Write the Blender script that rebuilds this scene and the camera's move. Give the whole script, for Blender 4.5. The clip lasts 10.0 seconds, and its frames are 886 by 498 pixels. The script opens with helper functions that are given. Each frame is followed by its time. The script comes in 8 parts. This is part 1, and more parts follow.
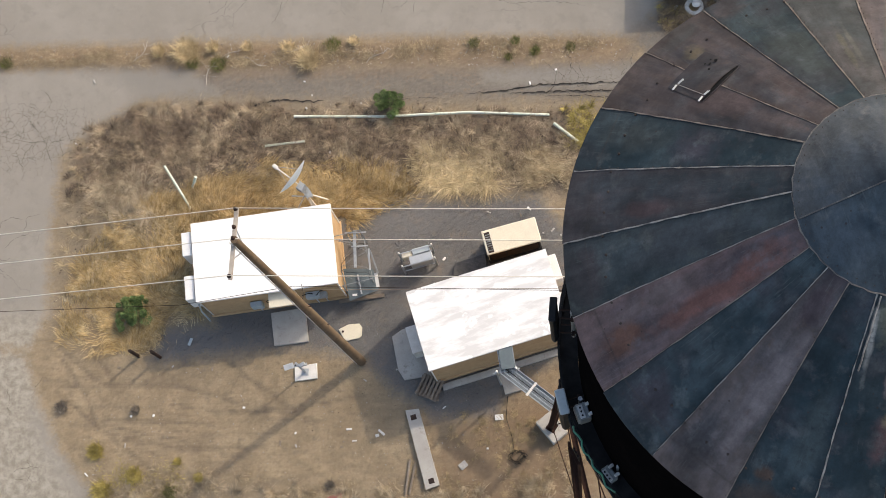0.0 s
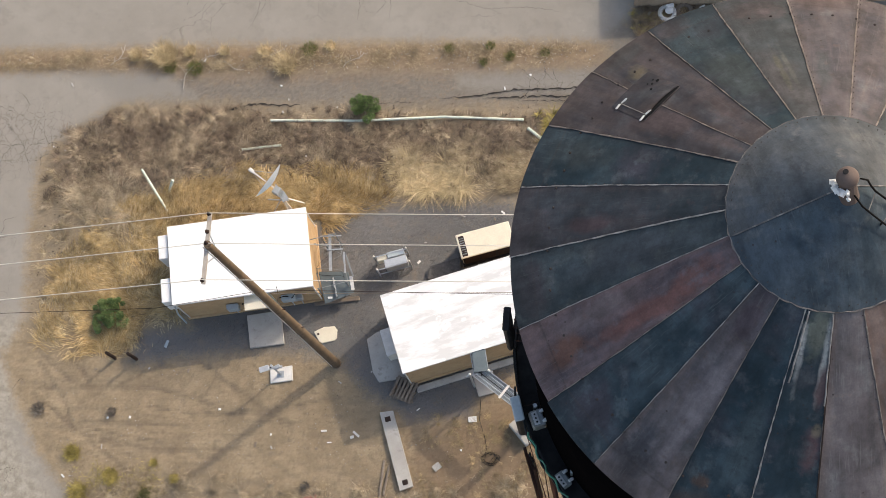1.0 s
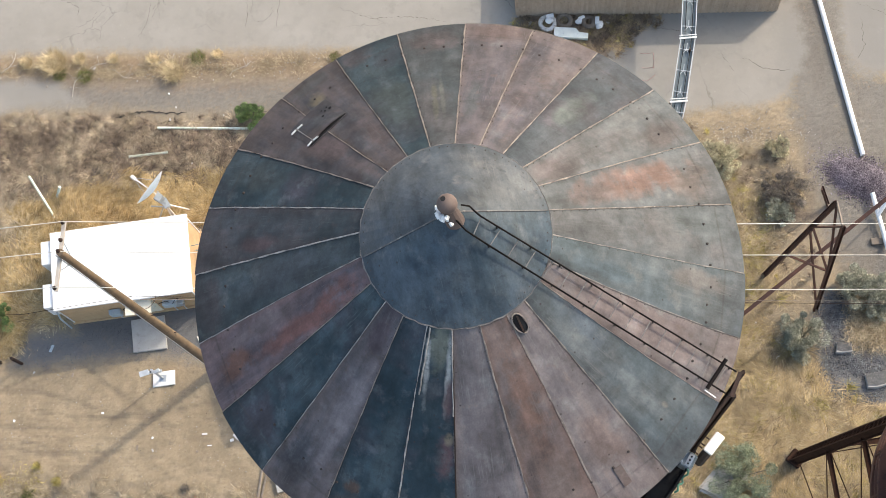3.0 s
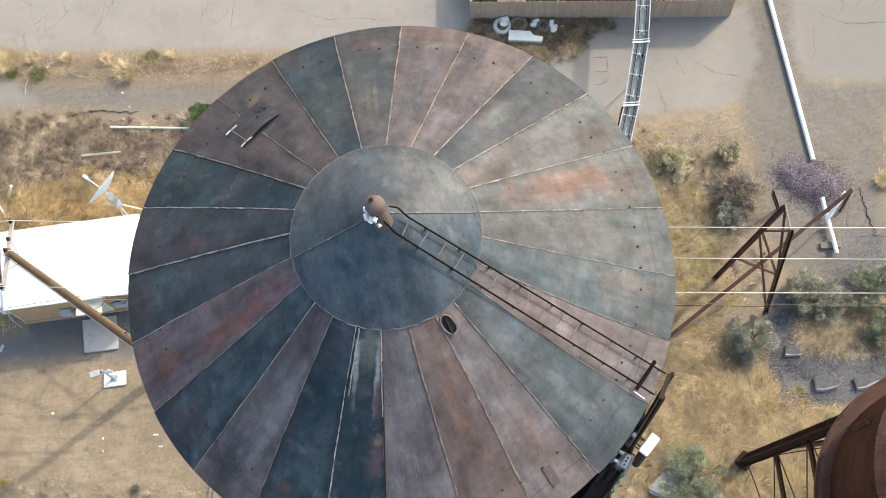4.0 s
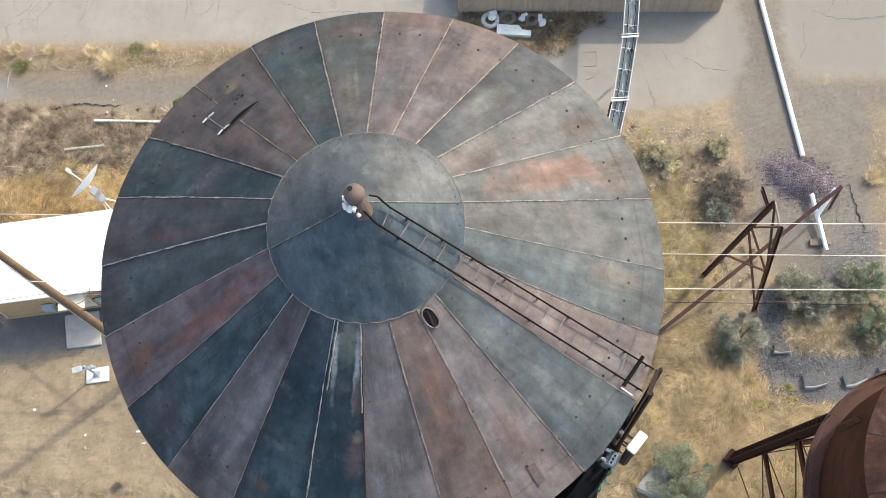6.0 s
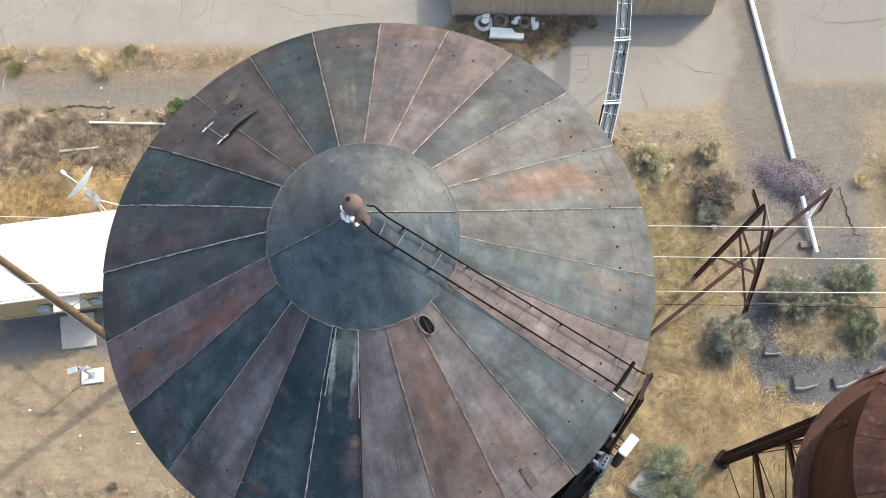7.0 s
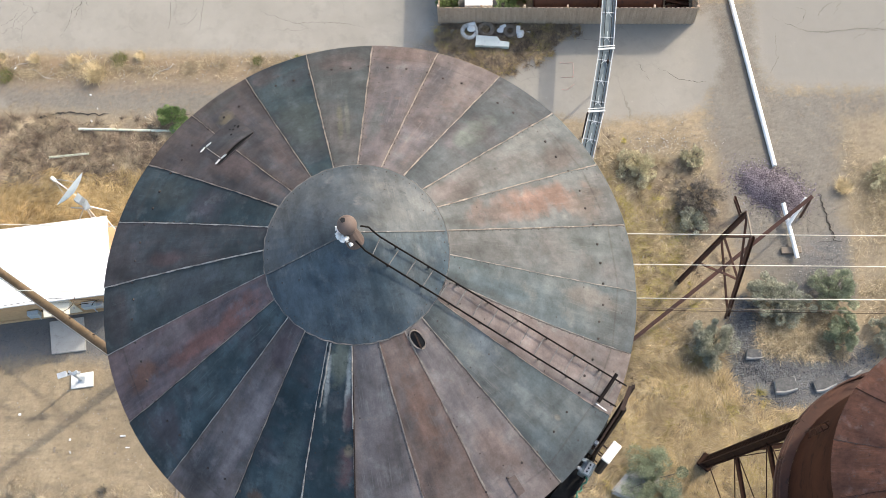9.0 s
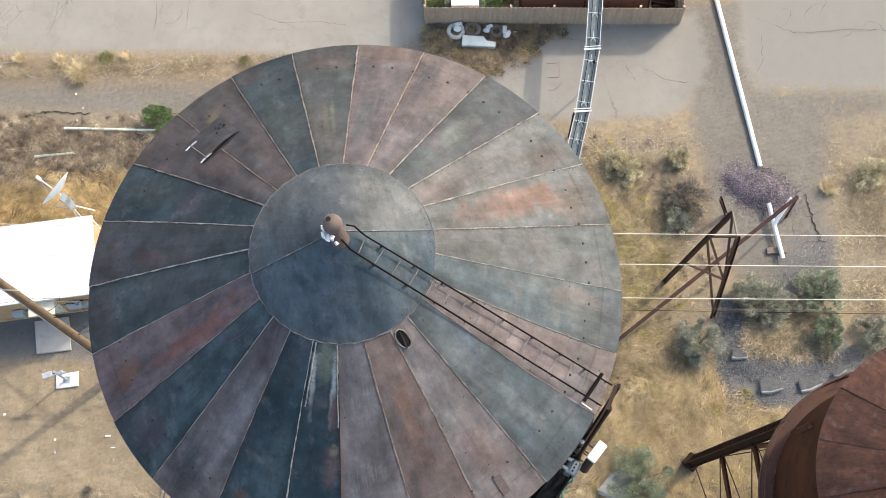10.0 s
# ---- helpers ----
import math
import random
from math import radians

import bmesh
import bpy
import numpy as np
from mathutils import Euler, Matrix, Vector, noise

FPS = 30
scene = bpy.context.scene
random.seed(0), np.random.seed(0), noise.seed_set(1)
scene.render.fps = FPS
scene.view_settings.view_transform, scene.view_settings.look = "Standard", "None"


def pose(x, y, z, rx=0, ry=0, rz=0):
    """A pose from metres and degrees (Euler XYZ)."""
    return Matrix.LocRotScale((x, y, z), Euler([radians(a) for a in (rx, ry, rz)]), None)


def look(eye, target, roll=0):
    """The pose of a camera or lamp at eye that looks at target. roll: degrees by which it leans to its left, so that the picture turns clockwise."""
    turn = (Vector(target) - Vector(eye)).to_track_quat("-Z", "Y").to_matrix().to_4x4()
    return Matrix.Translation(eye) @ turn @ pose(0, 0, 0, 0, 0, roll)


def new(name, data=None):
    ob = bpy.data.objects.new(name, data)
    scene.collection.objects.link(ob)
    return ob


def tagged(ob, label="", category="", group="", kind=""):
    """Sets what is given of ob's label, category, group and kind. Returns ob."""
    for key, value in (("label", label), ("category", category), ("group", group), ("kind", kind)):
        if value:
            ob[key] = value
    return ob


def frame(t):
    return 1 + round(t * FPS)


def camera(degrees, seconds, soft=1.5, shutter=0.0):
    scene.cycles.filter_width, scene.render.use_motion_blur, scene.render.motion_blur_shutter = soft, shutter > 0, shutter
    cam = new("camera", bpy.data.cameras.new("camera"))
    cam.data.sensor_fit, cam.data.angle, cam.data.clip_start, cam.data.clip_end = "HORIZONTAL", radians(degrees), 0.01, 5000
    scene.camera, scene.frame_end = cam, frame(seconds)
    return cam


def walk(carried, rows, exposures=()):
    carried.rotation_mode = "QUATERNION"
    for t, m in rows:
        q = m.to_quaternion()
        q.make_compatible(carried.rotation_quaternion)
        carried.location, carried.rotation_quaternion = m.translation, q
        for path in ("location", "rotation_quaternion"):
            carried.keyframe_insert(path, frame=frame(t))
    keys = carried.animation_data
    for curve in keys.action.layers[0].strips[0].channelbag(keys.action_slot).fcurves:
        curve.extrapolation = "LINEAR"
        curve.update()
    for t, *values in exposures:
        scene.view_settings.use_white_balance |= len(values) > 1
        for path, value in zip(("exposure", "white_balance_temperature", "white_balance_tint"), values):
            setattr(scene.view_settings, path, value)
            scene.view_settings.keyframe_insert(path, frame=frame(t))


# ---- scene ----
cam = camera(35.5, 10.0, soft=0.85)
PATH = [
    (0, 9.736, -11.175, 57.954, 15.633, 5.889, 1.204),
    (0.5, 9.781, -11.151, 58.237, 15.589, 5.302, 1.141),
    (1, 10.286, -11.123, 58.508, 15.587, 5.287, 1.199),
    (1.5, 11.177, -11.108, 58.761, 15.595, 5.293, 1.167),
    (2, 12.310, -11.079, 58.889, 15.564, 5.359, 1.014),
    (2.5, 13.592, -11.075, 59.039, 15.566, 5.393, 0.951),
    (3, 14.615, -11.081, 59.272, 15.554, 4.345, 0.897),
    (3.2, 14.775, -11.117, 59.382, 15.578, 3.833, 0.933),
    (4.3, 15.076, -11.085, 59.256, 15.622, 2.689, 0.826),
    (4.5, 15.080, -11.061, 59.133, 15.580, 2.678, 0.883),
    (5, 15.093, -11.069, 58.875, 15.566, 2.674, 0.902),
    (5.5, 15.115, -11.052, 58.714, 15.551, 2.519, 0.891),
    (7, 15.081, -11.023, 59.180, 15.484, 1.957, 0.830),
    (7.5, 15.075, -11.028, 59.451, 15.487, 1.897, 0.797),
    (8, 15.077, -11.030, 59.683, 15.479, 1.484, 0.778),
    (8.5, 15.049, -11.019, 59.862, 15.498, 1.374, 0.716),
    (9, 15.031, -11.002, 59.972, 15.502, 1.337, 0.684),
    (9.5, 15.029, -11.001, 59.954, 15.513, 1.134, 0.636),
    (10, 15.041, -11.014, 59.960, 15.508, 0.784, 0.582),
]
walk(cam, [(row[0], pose(*row[1:])) for row in PATH],
     exposures=[(0, 0.93, 7250, 10), (1, 0.96, 7200, 10), (2, 1.17, 7030, 9), (2.5, 1.31, 6920, 8), (3, 1.46, 6860, 7), (4.3, 1.56, 6820, 6), (7.5, 1.58, 6820, 6), (10, 1.55, 6820, 6)])
# ---- end camera ----

# world, sun
SUN = Vector((0.96, 0.90, 1.0)).normalized()
SUN_EL = math.asin(SUN.z)
world = bpy.data.worlds.new("sky")
scene.world = world
world.use_nodes = True
wn = world.node_tree.nodes
sky = wn.new("ShaderNodeTexSky")
sky.sky_type = "NISHITA"
sky.sun_disc = False
sky.sun_elevation = SUN_EL
sky.sun_rotation = math.atan2(SUN.x, SUN.y)
sky.dust_density = 3.0
wn["Background"].inputs["Strength"].default_value = 0.15
world.node_tree.links.new(sky.outputs[0], wn["Background"].inputs["Color"])
sun = new("sun", bpy.data.lights.new("sun", "SUN"))
sun.data.energy = 1.2
sun.data.angle = radians(1.0)
sun.data.color = (1.0, 0.93, 0.84)
sun.matrix_world = look(SUN * 100, (0, 0, 0))

# ---- materials ----


def material(name, rough=0.8, metal=0.0):
    m = bpy.data.materials.new(name)
    m.use_nodes = True
    b = m.node_tree.nodes["Principled BSDF"]
    b.inputs["Roughness"].default_value = rough
    b.inputs["Metallic"].default_value = metal
    return m, m.node_tree, b


def node(nt, kind, **values):
    n = nt.nodes.new(kind)
    for key, value in values.items():
        n.inputs[key].default_value = value
    return n


def coords(nt):
    return nt.nodes.new("ShaderNodeTexCoord").outputs["Object"]


def noise_tex(nt, scale, detail=4.0, rough=0.55, vec=None):
    n = node(nt, "ShaderNodeTexNoise", Scale=scale, Detail=detail, Roughness=rough)
    nt.links.new(vec if vec is not None else coords(nt), n.inputs["Vector"])
    return n.outputs["Fac"]


def ramp(nt, fac, stops):
    n = nt.nodes.new("ShaderNodeValToRGB")
    e = n.color_ramp.elements
    while len(e) < len(stops):
        e.new(0.5)
    for el, (pos, col) in zip(e, stops):
        el.position = pos
        el.color = (*col, 1) if len(col) == 3 else col
    nt.links.new(fac, n.inputs["Fac"])
    return n.outputs["Color"]


def grey(v):
    return (v, v, v)


def mix(nt, fac, a, b, mode="MIX"):
    n = nt.nodes.new("ShaderNodeMix")
    n.data_type = "RGBA"
    n.blend_type = mode
    for sock, value in ((n.inputs[0], fac), (n.inputs[6], a), (n.inputs[7], b)):
        if isinstance(value, (int, float)):
            sock.default_value = value
        elif isinstance(value, tuple):
            sock.default_value = (*value, 1)
        else:
            nt.links.new(value, sock)
    return n.outputs[2]


def maths(nt, op, a, b=0.0):
    n = nt.nodes.new("ShaderNodeMath")
    n.operation = op
    for sock, value in ((n.inputs[0], a), (n.inputs[1], b)):
        if isinstance(value, (int, float)):
            sock.default_value = value
        else:
            nt.links.new(value, sock)
    return n.outputs[0]


def bump(nt, bsdf, height, strength=0.3, distance=0.02):
    n = node(nt, "ShaderNodeBump", Strength=strength, Distance=distance)
    nt.links.new(height, n.inputs["Height"])
    nt.links.new(n.outputs[0], bsdf.inputs["Normal"])


def worn(name, base, second, third=None, scale=2.0, fine=18.0, rough=0.8, metal=0.0, relief=0.15, vary=0.0):
    """A surface of two or three blotchy tones with fine grain; vary: change from object to object."""
    m, nt, b = material(name, rough, metal)
    info = nt.nodes.new("ShaderNodeObjectInfo")
    shift = nt.nodes.new("ShaderNodeVectorMath")
    shift.operation = "MULTIPLY_ADD"
    nt.links.new(info.outputs["Random"], shift.inputs[0])
    shift.inputs[1].default_value = (37.0, 53.0, 19.0)
    nt.links.new(coords(nt), shift.inputs[2])
    vec = shift.outputs[0]
    col = mix(nt, ramp(nt, noise_tex(nt, scale, 5, vec=vec), [(0.35, grey(0)), (0.68, grey(1))]), base, second)
    if third:
        col = mix(nt, ramp(nt, noise_tex(nt, scale * 3.1, 6, 0.65, vec), [(0.55, grey(0)), (0.72, grey(1))]), col, third)
    g = noise_tex(nt, fine, 3, 0.7, vec)
    col = mix(nt, 0.35, col, ramp(nt, g, [(0.25, grey(0.55)), (0.75, grey(1.0))]), "MULTIPLY")
    if vary:
        col = mix(nt, 1.0, col, ramp(nt, info.outputs["Random"], [(0, grey(1 - vary)), (1, grey(1 + 0 * vary))]), "MULTIPLY")
    nt.links.new(col, b.inputs["Base Color"])
    if relief:
        bump(nt, b, g, relief, 0.01)
    return m


def roof_steel(name, base, second, stain, dust, other, rough=0.5, patches=(), edge=False):
    """Weathered roof sheet: soft clouds, faint streaks down the slope (local x), worn patches, rust pits and fine scale."""
    m, nt, b = material(name, rough, 0.12)
    info = nt.nodes.new("ShaderNodeObjectInfo")
    shift = nt.nodes.new("ShaderNodeVectorMath")
    shift.operation = "MULTIPLY_ADD"
    nt.links.new(info.outputs["Random"], shift.inputs[0])
    shift.inputs[1].default_value = (37.0, 53.0, 19.0)
    nt.links.new(coords(nt), shift.inputs[2])
    vec = shift.outputs[0]
    along = nt.nodes.new("ShaderNodeMapping")
    along.inputs["Scale"].default_value = (0.55, 4.5, 0.7)
    nt.links.new(vec, along.inputs["Vector"])
    cloud = noise_tex(nt, 1.1, 5, 0.55, vec)
    streak = noise_tex(nt, 1.0, 5, 0.6, along.outputs[0])
    blot = noise_tex(nt, 3.2, 6, 0.62, vec)
    col = mix(nt, ramp(nt, cloud, [(0.40, grey(0)), (0.62, grey(1))]), base, second)
    col = mix(nt, ramp(nt, noise_tex(nt, 0.8, 6, 0.6, vec), [(0.52, grey(0)), (0.64, grey(0.65))]), col, other)
    col = mix(nt, ramp(nt, streak, [(0.50, grey(0)), (0.70, grey(0.55))]), col, stain)
    # worn-through areas: middle along and across the sheet, half length, half width, colour
    for x0, y0, lx, ly, tone in patches:
        place = nt.nodes.new("ShaderNodeMapping")
        place.inputs["Location"].default_value = (-x0 / lx, -y0 / ly, 0)
        place.inputs["Scale"].default_value = (1 / lx, 1 / ly, 0)
        nt.links.new(coords(nt), place.inputs["Vector"])
        far = nt.nodes.new("ShaderNodeVectorMath")
        far.operation = "LENGTH"
        nt.links.new(place.outputs[0], far.inputs[0])
        rag = maths(nt, "ADD", far.outputs["Value"], maths(nt, "MULTIPLY", blot, 1.9))
        col = mix(nt, ramp(nt, maths(nt, "MULTIPLY", rag, 0.5), [(0.70, grey(0.9)), (1.0, grey(0))]), col, tone)
    if edge:
        # rust bleeding from the lapped edges and a band along the eave
        sep = nt.nodes.new("ShaderNodeSeparateXYZ")
        nt.links.new(coords(nt), sep.inputs[0])
        ratio = maths(nt, "DIVIDE", maths(nt, "ABSOLUTE", sep.outputs["Y"]), sep.outputs["X"])
        wander = maths(nt, "ADD", ratio, maths(nt, "MULTIPLY", maths(nt, "SUBTRACT", blot, 0.5), 0.09))
        col = mix(nt, ramp(nt, wander, [(0.100, grey(0)), (0.135, grey(0.65))]), col, stain)
        band = maths(nt, "MULTIPLY", maths(nt, "ADD", sep.outputs["X"], maths(nt, "MULTIPLY", blot, 0.5)), 0.2)
        col = mix(nt, ramp(nt, band, [(0.760, grey(0)), (0.830, grey(0.5))]), col, stain)
        lap = ramp(nt, maths(nt, "MULTIPLY", sep.outputs["X"], 0.2), [(0.7330, grey(0)), (0.7345, grey(0.5)), (0.7370, grey(0.5)), (0.7385, grey(0))])
        col = mix(nt, lap, col, (0.05, 0.042, 0.04))
    col = mix(nt, ramp(nt, blot, [(0.55, grey(0)), (0.72, grey(0.6))]), col, dust)
    col = mix(nt, ramp(nt, noise_tex(nt, 7.5, 7, 0.7, vec), [(0.56, grey(0)), (0.70, grey(0.7))]), col, stain)
    cloudy = noise_tex(nt, 2.1, 6, 0.6, vec)
    col = mix(nt, 0.44, col, ramp(nt, cloudy, [(0.36, grey(0.62)), (0.5, grey(1.0)), (0.64, grey(1.38))]), "MULTIPLY")
    mottle = noise_tex(nt, 5.5, 7, 0.68, vec)
    col = mix(nt, 0.4, col, ramp(nt, mottle, [(0.32, grey(0.55)), (0.5, grey(1.0)), (0.66, grey(1.35))]), "MULTIPLY")
    col = mix(nt, 0.6, col, ramp(nt, streak, [(0.34, grey(0.66)), (0.5, grey(1.0)), (0.64, grey(1.22))]), "MULTIPLY")
    # broad soft scuffs drawn out along the slope
    drawn = nt.nodes.new("ShaderNodeMapping")
    drawn.inputs["Scale"].default_value = (0.6, 1.6, 1)
    nt.links.new(vec, drawn.inputs["Vector"])
    scuff = noise_tex(nt, 1.5, 8, 0.66, drawn.outputs[0])
    col = mix(nt, 0.75, col, ramp(nt, scuff, [(0.32, grey(0.62)), (0.5, grey(1.0)), (0.68, grey(1.4))]), "MULTIPLY")
    # pale scratches
    fine_line = nt.nodes.new("ShaderNodeMapping")
    fine_line.inputs["Scale"].default_value = (1.2, 26.0, 1)
    fine_line.inputs["Rotation"].default_value = (0, 0, 0.12)
    nt.links.new(vec, fine_line.inputs["Vector"])
    scratch = noise_tex(nt, 2.4, 3, 0.5, fine_line.outputs[0])
    col = mix(nt, ramp(nt, maths(nt, "MULTIPLY", scratch, maths(nt, "ADD", cloud, 0.5)), [(0.66, grey(0)), (0.74, grey(0.35))]), col, dust)
    g = noise_tex(nt, 38, 3, 0.7, vec)
    col = mix(nt, 0.4, col, ramp(nt, g, [(0.25, grey(0.6)), (0.75, grey(1.15))]), "MULTIPLY")
    # rust pits
    pit = node(nt, "ShaderNodeTexVoronoi", Scale=4.2)
    nt.links.new(vec, pit.inputs["Vector"])
    col = mix(nt, ramp(nt, pit.outputs["Distance"], [(0.035, grey(0.75)), (0.075, grey(0))]), col, (0.035, 0.026, 0.024))
    col = mix(nt, 1.0, col, ramp(nt, info.outputs["Random"], [(0, grey(0.95)), (1, grey(1.10))]), "MULTIPLY")
    nt.links.new(col, b.inputs["Base Color"])
    nt.links.new(ramp(nt, blot, [(0.3, grey(rough - 0.08)), (0.7, grey(rough + 0.15))]), b.inputs["Roughness"])
    b.inputs["Specular IOR Level"].default_value = 0.16
    dents = noise_tex(nt, 2.2, 2, 0.5, vec)
    bump(nt, b, maths(nt, "ADD", dents, maths(nt, "MULTIPLY", g, 0.05)), 0.35, 0.03)
    return m


def plant(name, tones, rough=0.7, deep=0.0):
    """Leaves or straw; each blade takes its own tone."""
    m, nt, b = material(name, rough)
    geo = nt.nodes.new("ShaderNodeNewGeometry")
    n = len(tones)
    col = ramp(nt, geo.outputs["Random Per Island"], [(i / (n - 1), t) for i, t in enumerate(tones)])
    patch = noise_tex(nt, 0.9, 3)
    col = mix(nt, 0.55, col, ramp(nt, patch, [(0.36, grey(0.40 + deep)), (0.60, grey(1.1 - 0.2 * deep))]), "MULTIPLY")
    clump = noise_tex(nt, 4.0, 3)
    col = mix(nt, 0.5, col, ramp(nt, clump, [(0.38, grey(0.5 + deep)), (0.60, grey(1.15 - 0.3 * deep))]), "MULTIPLY")
    nt.links.new(col, b.inputs["Base Color"])
    b.inputs["Specular IOR Level"].default_value = 0.15
    return m


def ground_material():
    m, nt, b = material("ground", 0.95)
    zone = nt.nodes.new("ShaderNodeAttribute")
    zone.attribute_name = "zone"
    sep = nt.nodes.new("ShaderNodeSeparateColor")
    nt.links.new(zone.outputs["Color"], sep.inputs[0])
    big, mid, fine, tiny = (noise_tex(nt, s, 5, 0.6) for s in (0.35, 1.7, 9.0, 45.0))

    def mask(sock, soft=0.2, wobble=0.5):
        w = maths(nt, "MULTIPLY", maths(nt, "SUBTRACT", maths(nt, "ADD", maths(nt, "MULTIPLY", mid, 0.6), maths(nt, "MULTIPLY", fine, 0.4)), 0.5), wobble * 2)
        return ramp(nt, maths(nt, "ADD", sock, w), [(0.5 - soft, grey(0)), (0.5 + soft, grey(1))])

    wash = noise_tex(nt, 0.7, 8, 0.62)
    dirt = mix(nt, ramp(nt, wash, [(0.36, grey(0)), (0.62, grey(1))]), (0.228, 0.172, 0.108), (0.322, 0.250, 0.160))
    dirt = mix(nt, ramp(nt, noise_tex(nt, 2.6, 8, 0.66), [(0.50, grey(0)), (0.66, grey(0.75))]), dirt, (0.195, 0.148, 0.095))
    dirt = mix(nt, ramp(nt, noise_tex(nt, 4.5, 8, 0.7), [(0.58, grey(0)), (0.70, grey(0.6))]), dirt, (0.350, 0.285, 0.210))
    rut = nt.nodes.new("ShaderNodeAttribute")
    rut.attribute_name = "rut"
    dirt = mix(nt, maths(nt, "MULTIPLY", rut.outputs["Fac"], ramp(nt, mid, [(0.35, grey(0.05)), (0.62, grey(0.6))])), dirt, (0.128, 0.096, 0.068))
    stretch = nt.nodes.new("ShaderNodeMapping")
    stretch.inputs["Scale"].default_value = (0.35, 2.6, 1)
    stretch.inputs["Rotation"].default_value = (0, 0, 0.12)
    nt.links.new(coords(nt), stretch.inputs["Vector"])
    dirt = mix(nt, ramp(nt, noise_tex(nt, 1.0, 7, 0.62, stretch.outputs[0]), [(0.52, grey(0)), (0.66, grey(0.5))]), dirt, (0.182, 0.138, 0.094))
    gravel = mix(nt, tiny, (0.100, 0.097, 0.095), (0.185, 0.178, 0.170))
    gravel = mix(nt, ramp(nt, mid, [(0.5, grey(0)), (0.75, grey(0.6))]), gravel, (0.22, 0.17, 0.13))
    straw = mix(nt, fine, (0.196, 0.156, 0.106), (0.300, 0.240, 0.163))
    straw = mix(nt, ramp(nt, mid, [(0.5, grey(0)), (0.68, grey(0.8))]), straw, (0.190, 0.145, 0.105))
    asphalt = mix(nt, ramp(nt, big, [(0.3, grey(0)), (0.7, grey(1))]), (0.223, 0.202, 0.172), (0.262, 0.240, 0.208))
    asphalt = mix(nt, ramp(nt, mid, [(0.5, grey(0)), (0.8, grey(0.6))]), asphalt, (0.203, 0.182, 0.157))
    asphalt = mix(nt, 0.15, asphalt, ramp(nt, tiny, [(0.3, grey(0.75)), (0.7, grey(1))]), "MULTIPLY")
    asphalt = mix(nt, ramp(nt, noise_tex(nt, 0.8, 8, 0.7), [(0.56, grey(0)), (0.64, grey(0.35))]), asphalt, (0.178, 0.160, 0.137))
    asphalt = mix(nt, ramp(nt, noise_tex(nt, 5.0, 8, 0.72), [(0.60, grey(0)), (0.70, grey(0.35))]), asphalt, (0.335, 0.31, 0.28))
    # crazed paving: thin crack lines in worn areas
    warp = nt.nodes.new("ShaderNodeVectorMath")
    warp.operation = "MULTIPLY_ADD"
    wob = node(nt, "ShaderNodeTexNoise", Scale=2.2, Detail=4)
    nt.links.new(coords(nt), wob.inputs["Vector"])
    nt.links.new(wob.outputs["Color"], warp.inputs[0])
    warp.inputs[1].default_value = (0.7, 0.7, 0)
    nt.links.new(coords(nt), warp.inputs[2])
    cover = nt.nodes.new("ShaderNodeAttribute")
    cover.attribute_name = "cover"
    extra = nt.nodes.new("ShaderNodeAttribute")
    extra.attribute_name = "packed"
    asphalt = mix(nt, maths(nt, "MULTIPLY", mask(extra.outputs["Fac"], 0.3, 0.6), 0.8), asphalt, mix(nt, mid, (0.172, 0.158, 0.137), (0.212, 0.196, 0.172)))
    kinds = nt.nodes.new("ShaderNodeSeparateColor")
    nt.links.new(cover.outputs["Color"], kinds.inputs[0])
    asphalt = mix(nt, mask(cover.outputs["Alpha"], 0.3, 0.9), asphalt, mix(nt, ramp(nt, noise_tex(nt, 3.0, 8, 0.68), [(0.40, grey(0)), (0.62, grey(1))]), (0.215, 0.192, 0.155), (0.325, 0.295, 0.245)))
    for size, low, width, tone in ((0.42, 0.50, 0.008, 0.4), (2.7, None, 0.034, 0.6)):
        cells = node(nt, "ShaderNodeTexVoronoi", Scale=size)
        cells.feature = "DISTANCE_TO_EDGE"
        nt.links.new(warp.outputs[0], cells.inputs["Vector"])
        line = ramp(nt, cells.outputs["Distance"], [(width * 0.25, grey(1)), (width, grey(0))])
        where = ramp(nt, noise_tex(nt, 0.22, 3), [(low, grey(0)), (low + 0.12, grey(tone))]) if low else maths(nt, "MULTIPLY", mask(kinds.outputs["Green"], 0.25, 0.9), tone)
        asphalt = mix(nt, mix(nt, 1.0, line, where, "MULTIPLY"), asphalt, (0.075, 0.064, 0.052))
    soil = mix(nt, fine, (0.165, 0.108, 0.064), (0.26, 0.182, 0.112))
    packed = mix(nt, ramp(nt, mid, [(0.35, grey(0)), (0.7, grey(1))]), (0.158, 0.139, 0.115), (0.196, 0.175, 0.147))
    packed = mix(nt, ramp(nt, big, [(0.45, grey(0)), (0.7, grey(0.6))]), packed, (0.142, 0.120, 0.095))
    dirt = mix(nt, mask(extra.outputs["Fac"], 0.3, 1.3), dirt, packed)
    col = mix(nt, mask(sep.outputs["Blue"], 0.3, 1.2), dirt, straw)
    col = mix(nt, maths(nt, "MULTIPLY", mask(zone.outputs["Alpha"], 0.3, 1.1), 0.85), col, soil)
    thatch = node(nt, "ShaderNodeTexNoise", Scale=1.0, Detail=6, Roughness=0.7)
    lay = nt.nodes.new("ShaderNodeMapping")
    lay.inputs["Scale"].default_value = (3.0, 14.0, 1)
    lay.inputs["Rotation"].default_value = (0, 0, 0.7)
    nt.links.new(warp.outputs[0], lay.inputs["Vector"])
    nt.links.new(lay.outputs[0], thatch.inputs["Vector"])
